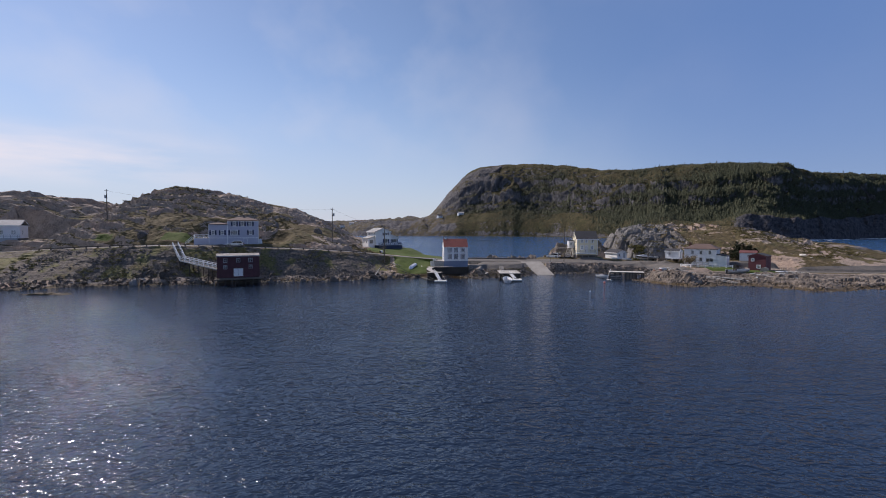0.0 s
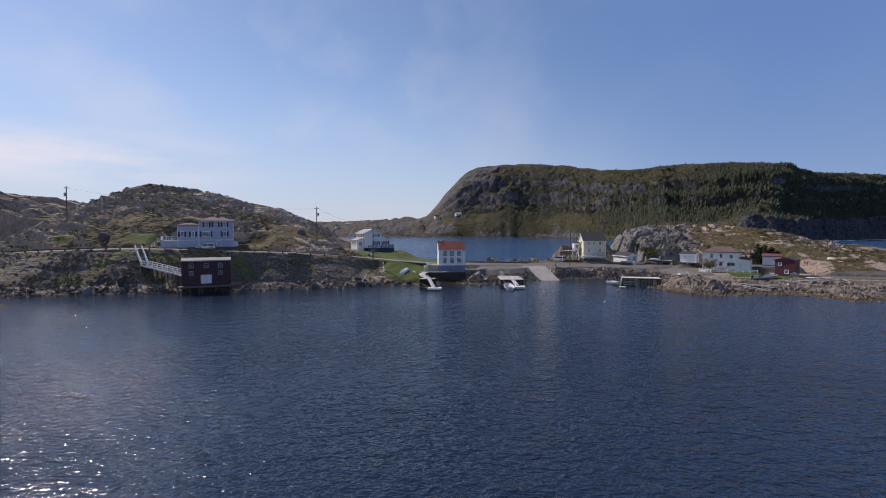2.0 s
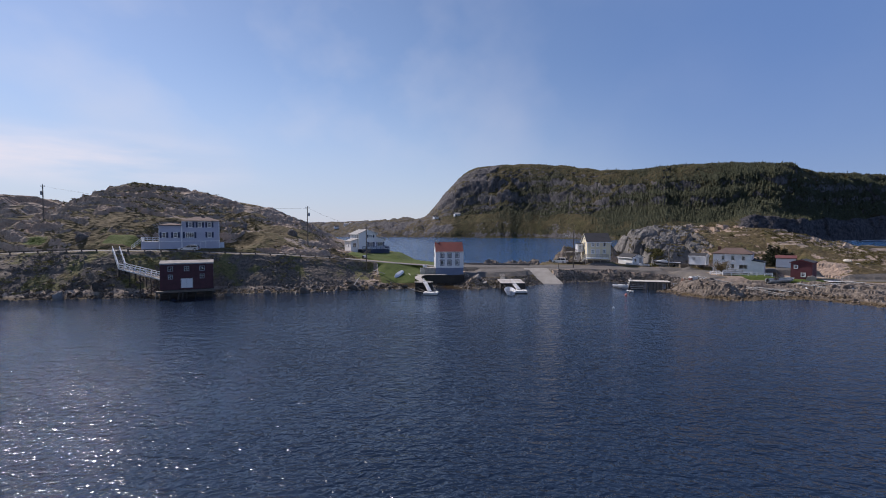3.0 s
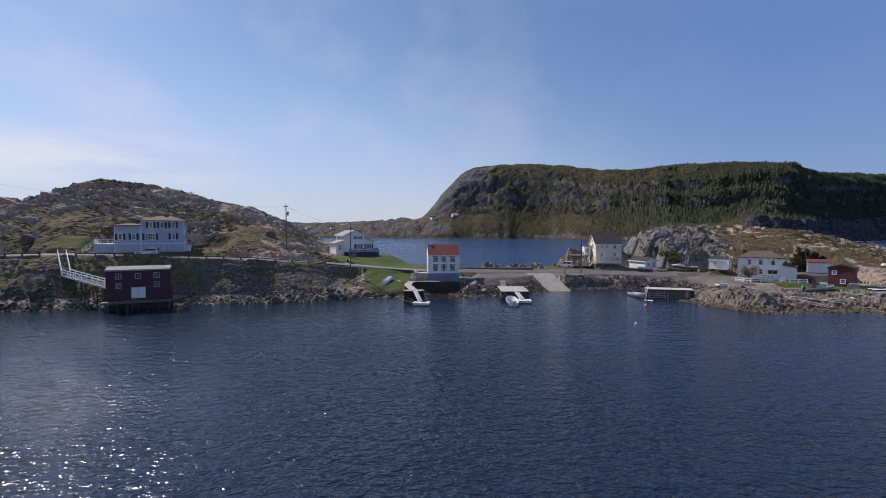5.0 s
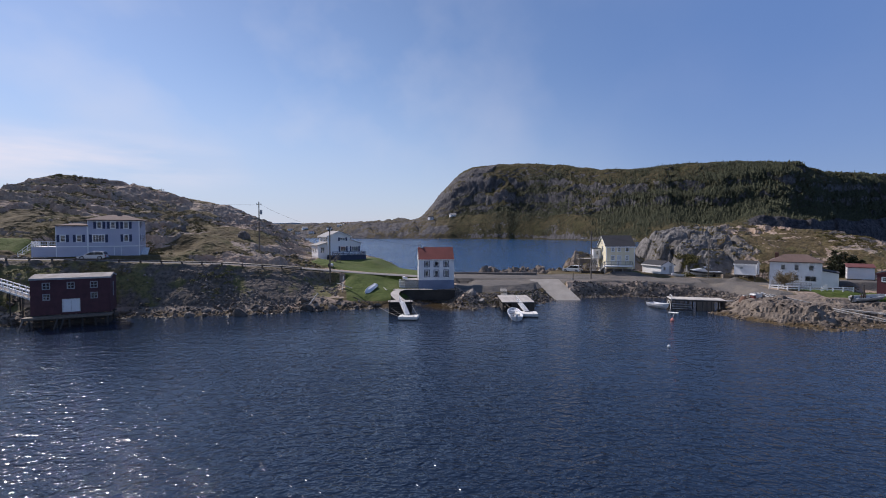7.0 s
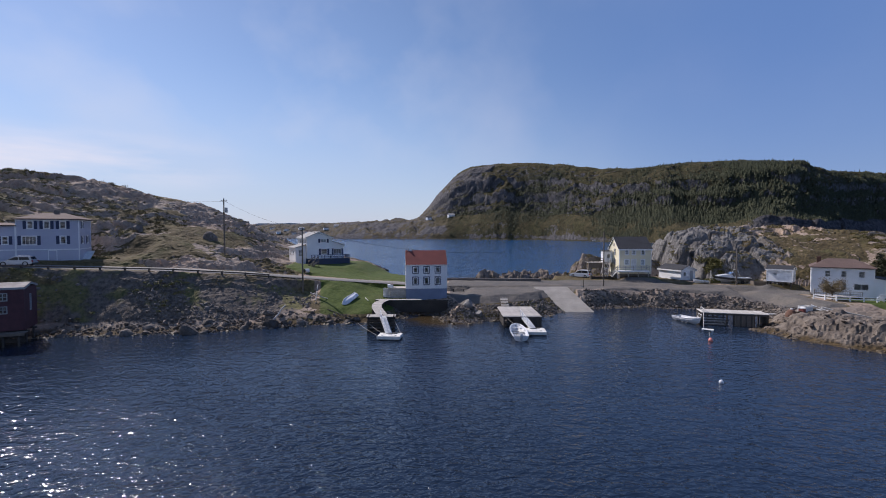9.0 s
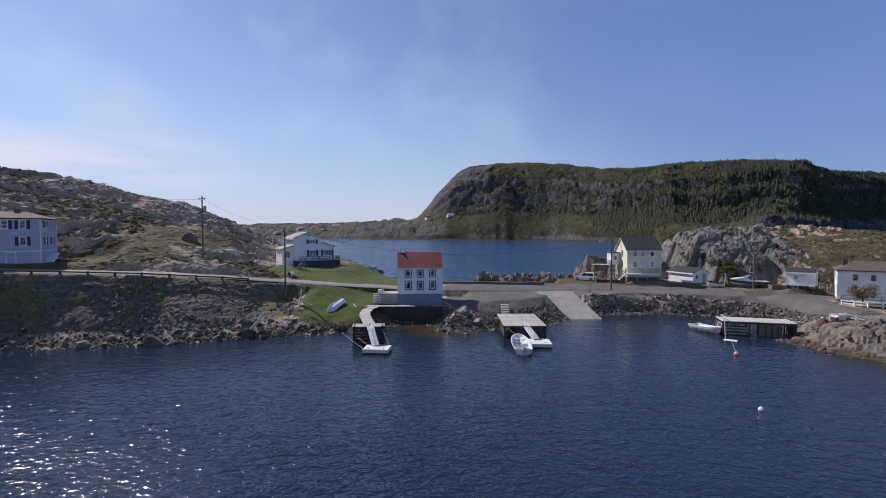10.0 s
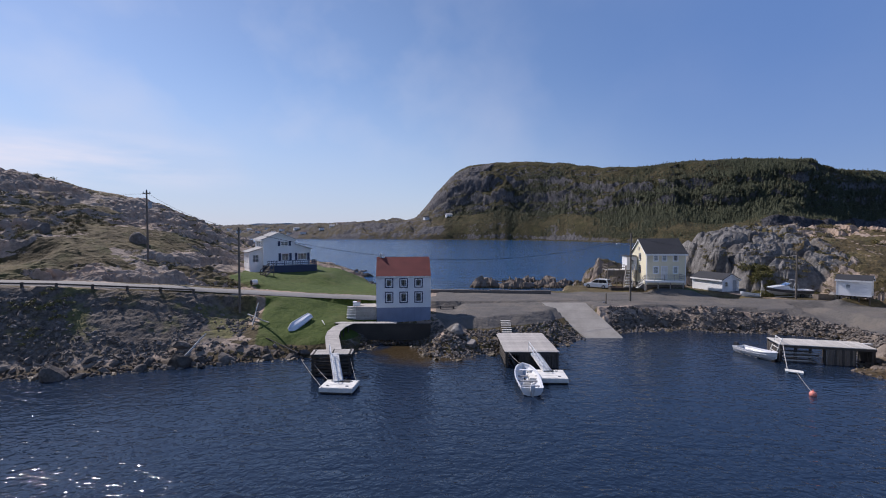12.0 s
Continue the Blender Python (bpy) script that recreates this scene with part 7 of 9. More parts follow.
sea_wall()


def bench(x, y, z, turn):
    b = thing("bench", x, y, z, turn, "low dark timber bench on the gravel", "bench")
    bm = bmesh.new()
    box(bm, -1.2, 1.2, -0.2, 0.2, 0.42, 0.48)
    part("seat", bm, dark_wood, b)
    for s_ in (-1, 1):
        bm = bmesh.new()
        box(bm, s_ * 0.9 - 0.08, s_ * 0.9 + 0.08, -0.18, 0.18, -0.05, 0.42)
        part("leg", bm, dark_wood, b)


bench(7.3, 139.6, ground_z(7.3, 139.6), 2)
car("car", 34.9, 158.0, 3.12, 140, car_white, "white sport utility car parked by the house steps", 4.6, 1.85, 1.7)


def sign_post(x, y):
    p = thing("post", x, y, ground_z(x, y), 0, "short dark post beside the slip", "post")
    bm = bmesh.new()
    box(bm, -0.07, 0.07, -0.07, 0.07, -0.3, 1.5)
    part("shaft", bm, pole_wood, p)
    bm = bmesh.new()
    box(bm, -0.45, -0.07, -0.03, 0.03, 0.15, 0.3)
    part("plate", bm, steel, p)


sign_post(30.2, 140.4)


def buoy(x, y, r, mat, label):
    b = thing("buoy", x, y, r * 0.45, 0, label, "buoy", "mooring buoys")
    bm = bmesh.new()
    bmesh.ops.create_uvsphere(bm, u_segments=16, v_segments=10, radius=r)
    part("float", bm, mat, b, soft=True)
    bm = bmesh.new()
    rod(bm, (0, 0, r * 0.9), (0, 0, r * 1.3), r * 0.25)
    part("eye", bm, mat, b)


buoy(36.4, 110.2, 0.27, orange_buoy, "round faded orange mooring buoy")
buoy(28.4, 94.5, 0.2, boat_white, "small white mooring buoy")


def rope(a, b, sag, label="grey mooring rope"):
    a, b = Vector(a), Vector(b)
    m_ = (a + b) / 2
    r = thing("mooring_rope", m_.x, m_.y, m_.z - sag, 0, label + " slung from the dock", "rope", "mooring ropes")
    wire("strand", a - m_ + Vector((0, 0, sag)), b - m_ + Vector((0, 0, sag)), sag, 0.025, rope_grey, r, 8)


rope((-3.4, 111.2, 0.5), (-7.5, 119.5, 0.6), 0.1)
rope((-3.3, 113.1, 0.5), (-5.5, 116.3, 1.2), 0.1)
rope((-0.9, 113.0, 0.5), (-2.0, 116.2, 1.6), 0.1)
rope((13.9, 116.4, 0.95), (13.0, 118.4, 1.6), 0.15)
# ---- the east shore ----
def cream_house():
    h = thing("house", 41.2, 152.3, 3.9, -3, "cream two-storey house with charcoal roof and front deck", "house")
    w, d, z1 = 6.5, 7.0, 5.7
    SHIFT[0] = Matrix.Translation((w / 2, 0, 0))
    dark = {"trim": 0.1, "sash": 0.08, "trim_mat": white_paint, "sash_mat": white_paint}
    drawn = {"trim": 0.1, "sash": 0.08, "curtain": 0.97, "bar": True}
    navy = {"trim": 0.09, "sash": 0.07, "trim_mat": navy_paint}
    front = [("window", 1.55, 4.45, 0.72, 1.05, drawn), ("window", 2.95, 4.45, 0.72, 1.05, drawn), ("window", 4.8, 4.45, 0.72, 1.0, dark),
             ("window", 1.55, 2.35, 0.85, 1.15, drawn), ("door", 2.95, 1.35, 0.85, 2.15, {"mat": worn_white}), ("window", 4.8, 2.35, 0.75, 1.15, drawn)]
    west = [("window", 4.0, 4.4, 0.85, 1.1, navy), ("window", 4.0, 2.3, 0.85, 1.1, navy), ("window", 3.5, 6.1, 0.5, 0.55, navy)]
    shell(h, w, d, 0.45, z1, cream_siding, {"f": front, "l": west[:2]}, gable=("x", 8.05), corner=white_paint)
    gable_pair(h, w, d, z1, 8.05, "x", 0.3, 0.14, black_shingle, white_paint)
    m = side_matrix((-w / 2, d), (0, -1))
    window(h, Matrix.Translation((-0.02, 0, 0)) @ m, 3.2, 6.2, 0.5, 0.5, navy_paint, white_paint, {"trim": 0.06, "sash": 0.05, "bar": False})
    bm = bmesh.new()
    box(bm, -w / 2 + 0.1, w / 2 - 0.1, 0.12, d - 0.1, -0.8, 0.45)
    part("foundation", bm, old_concrete, h)
    # two-storey porch behind the gable
    SHIFT[0] = Matrix.Translation((-1.0, 4.2, 0))
    shell(h, 1.7, 2.6, 2.62, 5.0, white_siding, {"f": [("window", 0.85, 3.5, 0.75, 0.9, {"trim": 0.07})], "l": [("door", 1.3, 2.7, 0.9, 2.0, {})]}, corner=white_paint)
    bm = bmesh.new()
    box(bm, -1.05, 0.85, -0.2, 2.8, 5.0, 5.15)
    part("porch_roof", bm, black_shingle, h)
    SHIFT[0] = Matrix()
    # front deck
    for i in range(9):
        bm = bmesh.new()
        box(bm, -0.9, 5.5, -1.75 + 0.195 * i, -1.75 + 0.195 * i + 0.185, 1.25, 1.3)
        part("deck_board", bm, worn_white, h)
    bm = bmesh.new()
    box(bm, -0.9, 5.5, -1.8, -1.755, 0.98, 1.3)
    part("deck_edge", bm, white_paint, h)
    for x in (-0.8, 1.3, 3.3, 5.35):
        bm = bmesh.new()
        box(bm, x - 0.06, x + 0.06, -1.7, -1.58, -0.5, 1.25)
        part("deck_post", bm, grey_wood, h)
    railing(h, [(5.45, -0.1, 1.3), (5.45, -1.72, 1.3), (-0.85, -1.72, 1.3)], 0.95, 1.6, grey_wood, 0.09, 0.06, 3)
    railing(h, [(-0.9, -1.72, 1.25), (-1.9, -1.72, 0.1)], 0.95, 1.2, grey_wood, 0.09, 0.06, 2)
    for i in range(6):
        bm = bmesh.new()
        box(bm, -1.0 - 0.2 * i, -0.8 - 0.2 * i, -1.7, -0.5, 1.05 - 0.2 * i, 1.1 - 0.2 * i)
        part("step", bm, worn_white, h)
    # side landing on posts, and steps towards the parked car
    for i in range(12):
        bm = bmesh.new()
        box(bm, -5.4, -0.12, 3.6 + 0.27 * i, 3.6 + 0.27 * i + 0.255, 2.55, 2.61)
        part("deck_board", bm, grey_wood, h)
    for x in (-5.3, -2.8, -0.4):
        for y in (3.7, 6.7):
            bm = bmesh.new()
            box(bm, x - 0.07, x + 0.07, y - 0.07, y + 0.07, -0.9, 2.55)
            part("deck_post", bm, pole_wood, h)
    for i in range(5):
        bm = bmesh.new()
        box(bm, -5.35, -2.2, 3.62, 3.66, 1.45 + 0.22 * i, 1.64 + 0.22 * i)
        part("skirt_board", bm, pole_wood, h)
    railing(h, [(-5.35, 6.8, 2.6), (-5.35, 3.65, 2.6), (-2.3, 3.65, 2.6)], 0.95, 1.2, pole_wood, 0.09, 0.06, 2, balusters=0.2)
    for i in range(11):
        bm = bmesh.new()
        box(bm, -2.1 - 0.13 * i, -0.75 - 0.13 * i, 3.55 - 0.28 * (i + 1), 3.55 - 0.28 * i, 2.34 - 0.24 * i, 2.40 - 0.24 * i)
        part("step", bm, worn_white, h)
    for x in (-2.15, -0.72):
        railing(h, [(x, 3.55, 2.55), (x - 1.43, 0.47, -0.1)], 0.95, 1.3, grey_wood, 0.08, 0.06, 2)
    return h


cream_house()


def planter_bed():
    t = thing("garden_bed", 38.3, 155.2, 3.1, -3, "dark timber edged raised bed by the steps", "garden bed")
    for y in (-0.9, 0.9):
        bm = bmesh.new()
        box(bm, -2.2, 2.2, y - 0.08, y + 0.08, -0.1, 0.55)
        part("edge", bm, dark_wood, t)
    for x in (-2.2, 2.2):
        bm = bmesh.new()
        box(bm, x - 0.08, x + 0.08, -0.82, 0.82, -0.1, 0.55)
        part("edge", bm, dark_wood, t)
    bm = bmesh.new()
    box(bm, -2.1, 2.1, -0.8, 0.8, -0.1, 0.45)
    part("soil", bm, rust, t)


planter_bed()


def garage():
    g = thing("garage", 54.15, 152.4, 2.95, 18, "small white garage with a low dark roof", "garage")
    w, d, z1 = 3.7, 6.2, 2.15
    SHIFT[0] = Matrix.Translation((w / 2, 0, 0))
    shell(g, w, d, 0.1, z1, white_siding, {"f": [("window", 0.95, 0.9, 0.7, 0.85, {"trim": 0.08}), ("door", 2.75, 0.15, 0.85, 1.85, {"mat": boat_grey})]}, gable=("y", 3.05), corner=white_paint)
    gable_pair(g, w, d, z1, 3.05, "y", 0.3, 0.12, black_shingle, white_paint)
    bm = bmesh.new()
    box(bm, -w / 2 + 0.03, w / 2 - 0.03, 0.03, d - 0.03, -0.5, 0.1)
    part("foundation", bm, old_concrete, g)
    SHIFT[0] = Matrix()


garage()


def white_shed():
    g = thing("shed", 64.9, 142.1, 3.15, -47, "small white shed raised on legs below the rock", "shed")
    w, d, z0, z1 = 3.9, 2.8, 0.75, 3.05
    SHIFT[0] = Matrix.Translation((w / 2, 0, 0))
    shell(g, w, d, z0, z1, white_siding, {"f": [("window", 1.35, 1.9, 0.55, 0.5, {"trim": 0.05, "sash": 0.05})], "r": [("door", 1.5, z0 + 0.1, 0.85, 1.9, {"mat": boat_grey})]}, gable=("x", 3.65), corner=white_paint)
    gable_pair(g, w, d, z1, 3.65, "x", 0.22, 0.1, black_shingle, white_paint)
    for x in (-1.8, -0.6, 0.6, 1.8):
        for y in (0.15, 2.6):
            bm = bmesh.new()
            box(bm, x - 0.08, x + 0.08, y - 0.08, y + 0.08, -0.5, z0)
            part("leg", bm, dark_wood, g)
    for y in (0.15, 2.6):
        bm = bmesh.new()
        box(bm, -1.9, 1.9, y - 0.08, y + 0.08, z0 - 0.18, z0 - 0.003)
        part("bearer", bm, dark_wood, g)
    SHIFT[0] = Matrix()


white_shed()


def point_house():
    h = thing("house", 66.1, 132.9, 2.35, -37, "white two-storey house with brown hip roof and side wing", "house")
    w, d, z1 = 7.9, 6.8, 4.78
    SHIFT[0] = Matrix.Translation((w / 2, 0, 0))
    st = {"trim": 0.06, "sash": 0.06}
    front = [("window", 2.1, 3.35, 0.72, 1.0, st), ("window", 4.15, 3.35, 0.72, 1.0, st), ("window", 6.35, 3.35, 0.75, 1.0, st), ("window", 4.15, 1.35, 0.75, 1.1, st), ("window", 6.3, 1.35, 1.75, 1.0, {**st, "lights": 2, "bar": False}), ("window", 1.9, 1.35, 0.75, 1.1, st)]
    west = [("window", 2.0, 3.35, 0.75, 1.0, st), ("window", 5.2, 3.35, 0.75, 1.0, st), ("window", 5.2, 1.35, 0.75, 1.1, st)]
    shell(h, w, d, 0.35, z1, white_siding, {"f": front, "l": west}, corner=white_paint)
    bm = bmesh.new()
    hip_roof(bm, w, d, z1, z1 + 1.45, 0.3, 3.4)
    part("roof", bm, brown_shingle, h)
    bm = bmesh.new()
    box(bm, -w / 2 + 0.05, w / 2 - 0.05, 0.05, d - 0.05, -0.9, 0.35)
    part("foundation", bm, old_concrete, h)
    bm = bmesh.new()
    box(bm, -w / 2 + 0.7, -w / 2 + 1.3, 2.6, 3.2, z1 + 0.3, z1 + 1.75)
    part("chimney", bm, rust, h)
    bm = bmesh.new()
    rod(bm, (w / 2 - 1.6, 3.6, z1 + 0.5), (w / 2 - 1.6, 3.6, z1 + 1.55), 0.09)
    part("vent_pipe", bm, engine_dark, h)
    w2 = 2.4
    SHIFT[0] = Matrix.Translation((w + w2 / 2, 0.3, 0))
    shell(h, w2, 5.4, 0.35, 2.95, white_siding, {}, corner=white_paint)
    bm = bmesh.new()
    solid(bm, [(-w2 / 2, 3.35), (w2 / 2 + 0.2, 2.95), (w2 / 2 + 0.2, 3.07), (-w2 / 2, 3.47)], -0.2, 5.6)
    part("roof", bm, black_shingle, h)
    bm = bmesh.new()
    solid(bm, [(-w2 / 2, 2.95), (w2 / 2, 2.95), (w2 / 2, 2.98), (-w2 / 2, 3.34)], 0.003, WALL)
    part("gable", bm, white_siding, h)
    bm = bmesh.new()
    box(bm, -w2 / 2 + 0.05, w2 / 2 - 0.05, 0.05, 5.3, -0.9, 0.35)
    part("foundation", bm, old_concrete, h)
    SHIFT[0] = Matrix()
    # veranda
    for i in range(9):
        bm = bmesh.new()
        box(bm, 0.4, 6.4, -1.9 + 0.21 * i, -1.9 + 0.21 * i + 0.2, 0.34, 0.4)
        part("deck_board", bm, grey_wood, h)
    for x in (0.5, 2.4, 4.4, 6.3):
        bm = bmesh.new()
        box(bm, x - 0.07, x + 0.07, -1.85, -1.71, -0.6, 0.34)
        part("deck_post", bm, grey_wood, h)
    railing(h, [(0.45, -0.1, 0.4), (0.45, -1.85, 0.4), (6.35, -1.85, 0.4)], 0.85, 1.5, grey_wood, 0.09, 0.06, 2, balusters=0.22)
    return h


point_house()


def rail_fence():
    pts = [(63.0, 128.4), (64.3, 125.6), (67.6, 124.6), (71.0, 123.9), (75.5, 122.9)]
    f = thing("rail_fence", 64.3, 125.6, 2.4, 0, "white painted timber rail fence round the lawn", "fence")
    P = []
    for (ax, ay), (bx, by) in zip(pts, pts[1:]):
        n = max(1, round(math.hypot(bx - ax, by - ay) / 1.6))
        for i in range(n):
            x, y = ax + (bx - ax) * i / n, ay + (by - ay) * i / n
            P.append(Vector((x - 64.3, y - 125.6, ground_z(x, y) - 2.4)))
    for c in P:
        bm = bmesh.new()
        box(bm, c.x - 0.07, c.x + 0.07, c.y - 0.07, c.y + 0.07, c.z - 0.3, c.z + 0.8)
        part("post", bm, white_paint, f)
    for a, b in zip(P, P[1:]):
        for hh in (0.68, 0.34):
            bm = bmesh.new()
            beam(bm, a + Vector((0, 0, hh)), b + Vector((0, 0, hh)), 0.06, 0.15)
            part("rail", bm, white_paint, f)


rail_fence()


def lawn_chair(x, y, turn, label):
    c = thing("garden_chair", x, y, ground_z(x, y), turn, label, "chair")
    bm = bmesh.new()
    box(bm, -0.32, 0.32, -0.3, 0.3, 0.38, 0.43)
    part("seat", bm, white_paint, c)
    bm = bmesh.new()
    beam(bm, (0, 0.28, 0.4), (0, 0.48, 1.15), 0.62, 0.05)
    part("backrest", bm, white_paint, c)
    for sx in (-0.28, 0.28):
        for sy in (-0.26, 0.26):
            bm = bmesh.new()
            box(bm, sx - 0.035, sx + 0.035, sy - 0.035, sy + 0.035, -0.1, 0.38)
            part("leg", bm, white_paint, c)
        bm = bmesh.new()
        box(bm, sx - 0.05, sx + 0.05, -0.32, 0.34, 0.62, 0.66)
        part("armrest", bm, white_paint, c)


lawn_chair(70.2, 124.6, 150, "white wooden garden chair on the lawn")


def shrub_tree():
    x, y = 64.7, 126.9
    t = thing("small_tree", x, y, ground_z(x, y), 0, "small bushy tree with brown budding twigs", "tree")
    rng = random.Random(4)
    bm = bmesh.new()
    rod(bm, (0, 0, -0.2), (0.05, 0.02, 1.3), 0.13, 0.09)
    tips = []
    for i in range(16):
        a, e = rng.uniform(0, 6.28), rng.uniform(0.4, 1.3)
        s0 = Vector((0.04, 0.02, rng.uniform(0.8, 1.35)))
        tip = s0 + Vector((math.cos(a) * math.cos(e), math.sin(a) * math.cos(e), math.sin(e))) * rng.uniform(1.2, 2.4)
        rod(bm, s0, tip, 0.05, 0.015, 5)
        tips.append((s0, tip))
    part("trunk", bm, bark, t)
    bm = bmesh.new()
    for i in range(3600):
        s0, tip = rng.choice(tips)
        c = s0.lerp(tip, rng.uniform(0.35, 1.1)) + Vector((rng.gauss(0, 0.3), rng.gauss(0, 0.3), rng.gauss(0, 0.26)))
        m = Matrix.Translation(c) @ Euler((rng.uniform(0, 6), rng.uniform(0, 6), rng.uniform(0, 6))).to_matrix().to_4x4()
        s_ = rng.uniform(0.05, 0.12)
        bm.faces.new([bm.verts.new(m @ Vector(p)) for p in ((-s_, 0, 0), (s_ * 0.3, -s_ * 0.5, 0), (s_, 0, 0.01), (s_ * 0.2, s_ * 0.5, 0))])
    me = bpy.data.meshes.new("crown")
    bm.to_mesh(me)
    bm.free()
    me.materials.append(dry_leaf)
    ob = new("crown", me)
    ob.parent = t


shrub_tree()


def fir(x, y, h, seed):
    """A spruce: a stem, whorls of drooping boughs, and sprays of needles along them."""
    t = thing("spruce_tree", x, y, ground_z(x, y), 0, "dark green wind-shaped spruce tree behind the sheds", "tree", "spruce trees")
    rng = random.Random(seed)
    bm = bmesh.new()
    rod(bm, (0, 0, -0.3), (0, 0, h), 0.14, 0.02, 7)
    boughs = []
    for k in range(int(h * 3.2)):
        z = 0.35 + (h - 0.45) * k / (h * 3.2)
        r = (h * 0.36) * (1 - z / h) ** 0.8 * rng.uniform(0.75, 1.2) + 0.12
        for i in range(7):
            a = rng.uniform(0, 6.28)
            p0, p1 = Vector((0, 0, z)), Vector((r * math.cos(a), r * math.sin(a), z - 0.12 * r + 0.12))
            rod(bm, p0, p1, 0.03, 0.01, 4, cap=False)
            boughs.append((p0, p1))
    part("trunk", bm, bark, t)
    vs_, fs = [], []
    for p0, p1 in boughs:
        for i in range(16):
            c = p0.lerp(p1, rng.uniform(0.15, 1.05))
            d = (p1 - p0).normalized()
            s_ = rng.uniform(0.2, 0.42)
            m = Matrix.Translation(c) @ (d + Vector((rng.gauss(0, 0.5), rng.gauss(0, 0.5), rng.gauss(-0.1, 0.35)))).to_track_quat("X", "Z").to_matrix().to_4x4() @ Matrix.Rotation(rng.uniform(-1, 1), 4, "X")
            b = len(vs_)
            vs_ += [tuple(m @ Vector(q)) for q in ((-s_ * 0.4, 0, 0), (s_ * 0.3, -s_ * 0.33, -0.03), (s_, 0, -0.05), (s_ * 0.3, s_ * 0.33, -0.03))]
            fs.append((b, b + 1, b + 2, b + 3))
    me = bpy.data.meshes.new("crown")
    me.from_pydata(vs_, [], fs)
    me.materials.append(spruce_leaf)
    ob = new("crown", me)
    ob.parent = t


for i, (x, y, h) in enumerate(((85.6, 140.5, 4.9), (87.3, 141.2, 5.4), (88.6, 140.3, 4.6), (83.2, 139.6, 3.4), (89.9, 141.8, 4.2), (86.6, 142.6, 5.0), (81.6, 140.2, 2.6), (91.2, 141.0, 3.0))):
    fir(x, y, h * 1.0, 20 + i)


rusty_roof = material("rust red felt roof", (0.13, 0.040, 0.036), 0.9, grain=0.2, grain_size=10, stain=0.25)


def back_shed():
    g = thing("shed", 82.6, 134.6, 3.3, -35, "small white shed with a faded red roof", "shed")
    w, d, z0, z1 = 4.0, 2.8, 0.35, 2.6
    SHIFT[0] = Matrix.Translation((w / 2, 0, 0))
    shell(g, w, d, z0, z1, white_siding, {"l": [("door", 1.4, z0 + 0.08, 0.8, 1.9, {"mat": worn_white})]}, corner=white_paint)
    bm = bmesh.new()
    solid(bm, [(-0.25, z1 - 0.02), (d + 0.25, z1 + 0.55), (d + 0.25, z1 + 0.66), (-0.25, z1 + 0.10)], -w / 2 - 0.2, w / 2 + 0.2, Matrix.Rotation(radians(90), 4, "Z") @ Matrix.Diagonal((1, -1, 1, 1)))
    part("roof", bm, rusty_roof, g)
    for x in (-2.0, 0, 2.0):
        for y in (0.1, 2.6):
            bm = bmesh.new()
            box(bm, x - 0.08, x + 0.08, y - 0.08, y + 0.08, -0.5, z0)
            part("leg", bm, dark_wood, g)
    SHIFT[0] = Matrix()


back_shed()


def maroon_shed():
    g = thing("shed", 78.0, 123.2, 1.95, -47, "maroon clapboard shed with white window trim", "shed")
    w, d, z1 = 3.9, 4.6, 3.75
    SHIFT[0] = Matrix.Translation((w / 2, 0, 0))
    st = {"trim": 0.13, "sash": 0.06}
    shell(g, w, d, 0.0, z1, maroon_siding, {"f": [("window", 0.95, 2.45, 0.55, 0.6, st), ("window", 2.3, 0.7, 0.65, 0.7, st)]}, gable=("y", 4.35))
    gable_pair(g, w, d, z1, 4.35, "y", 0.2, 0.1, black_shingle, maroon_siding)
    SHIFT[0] = Matrix()


maroon_shed()


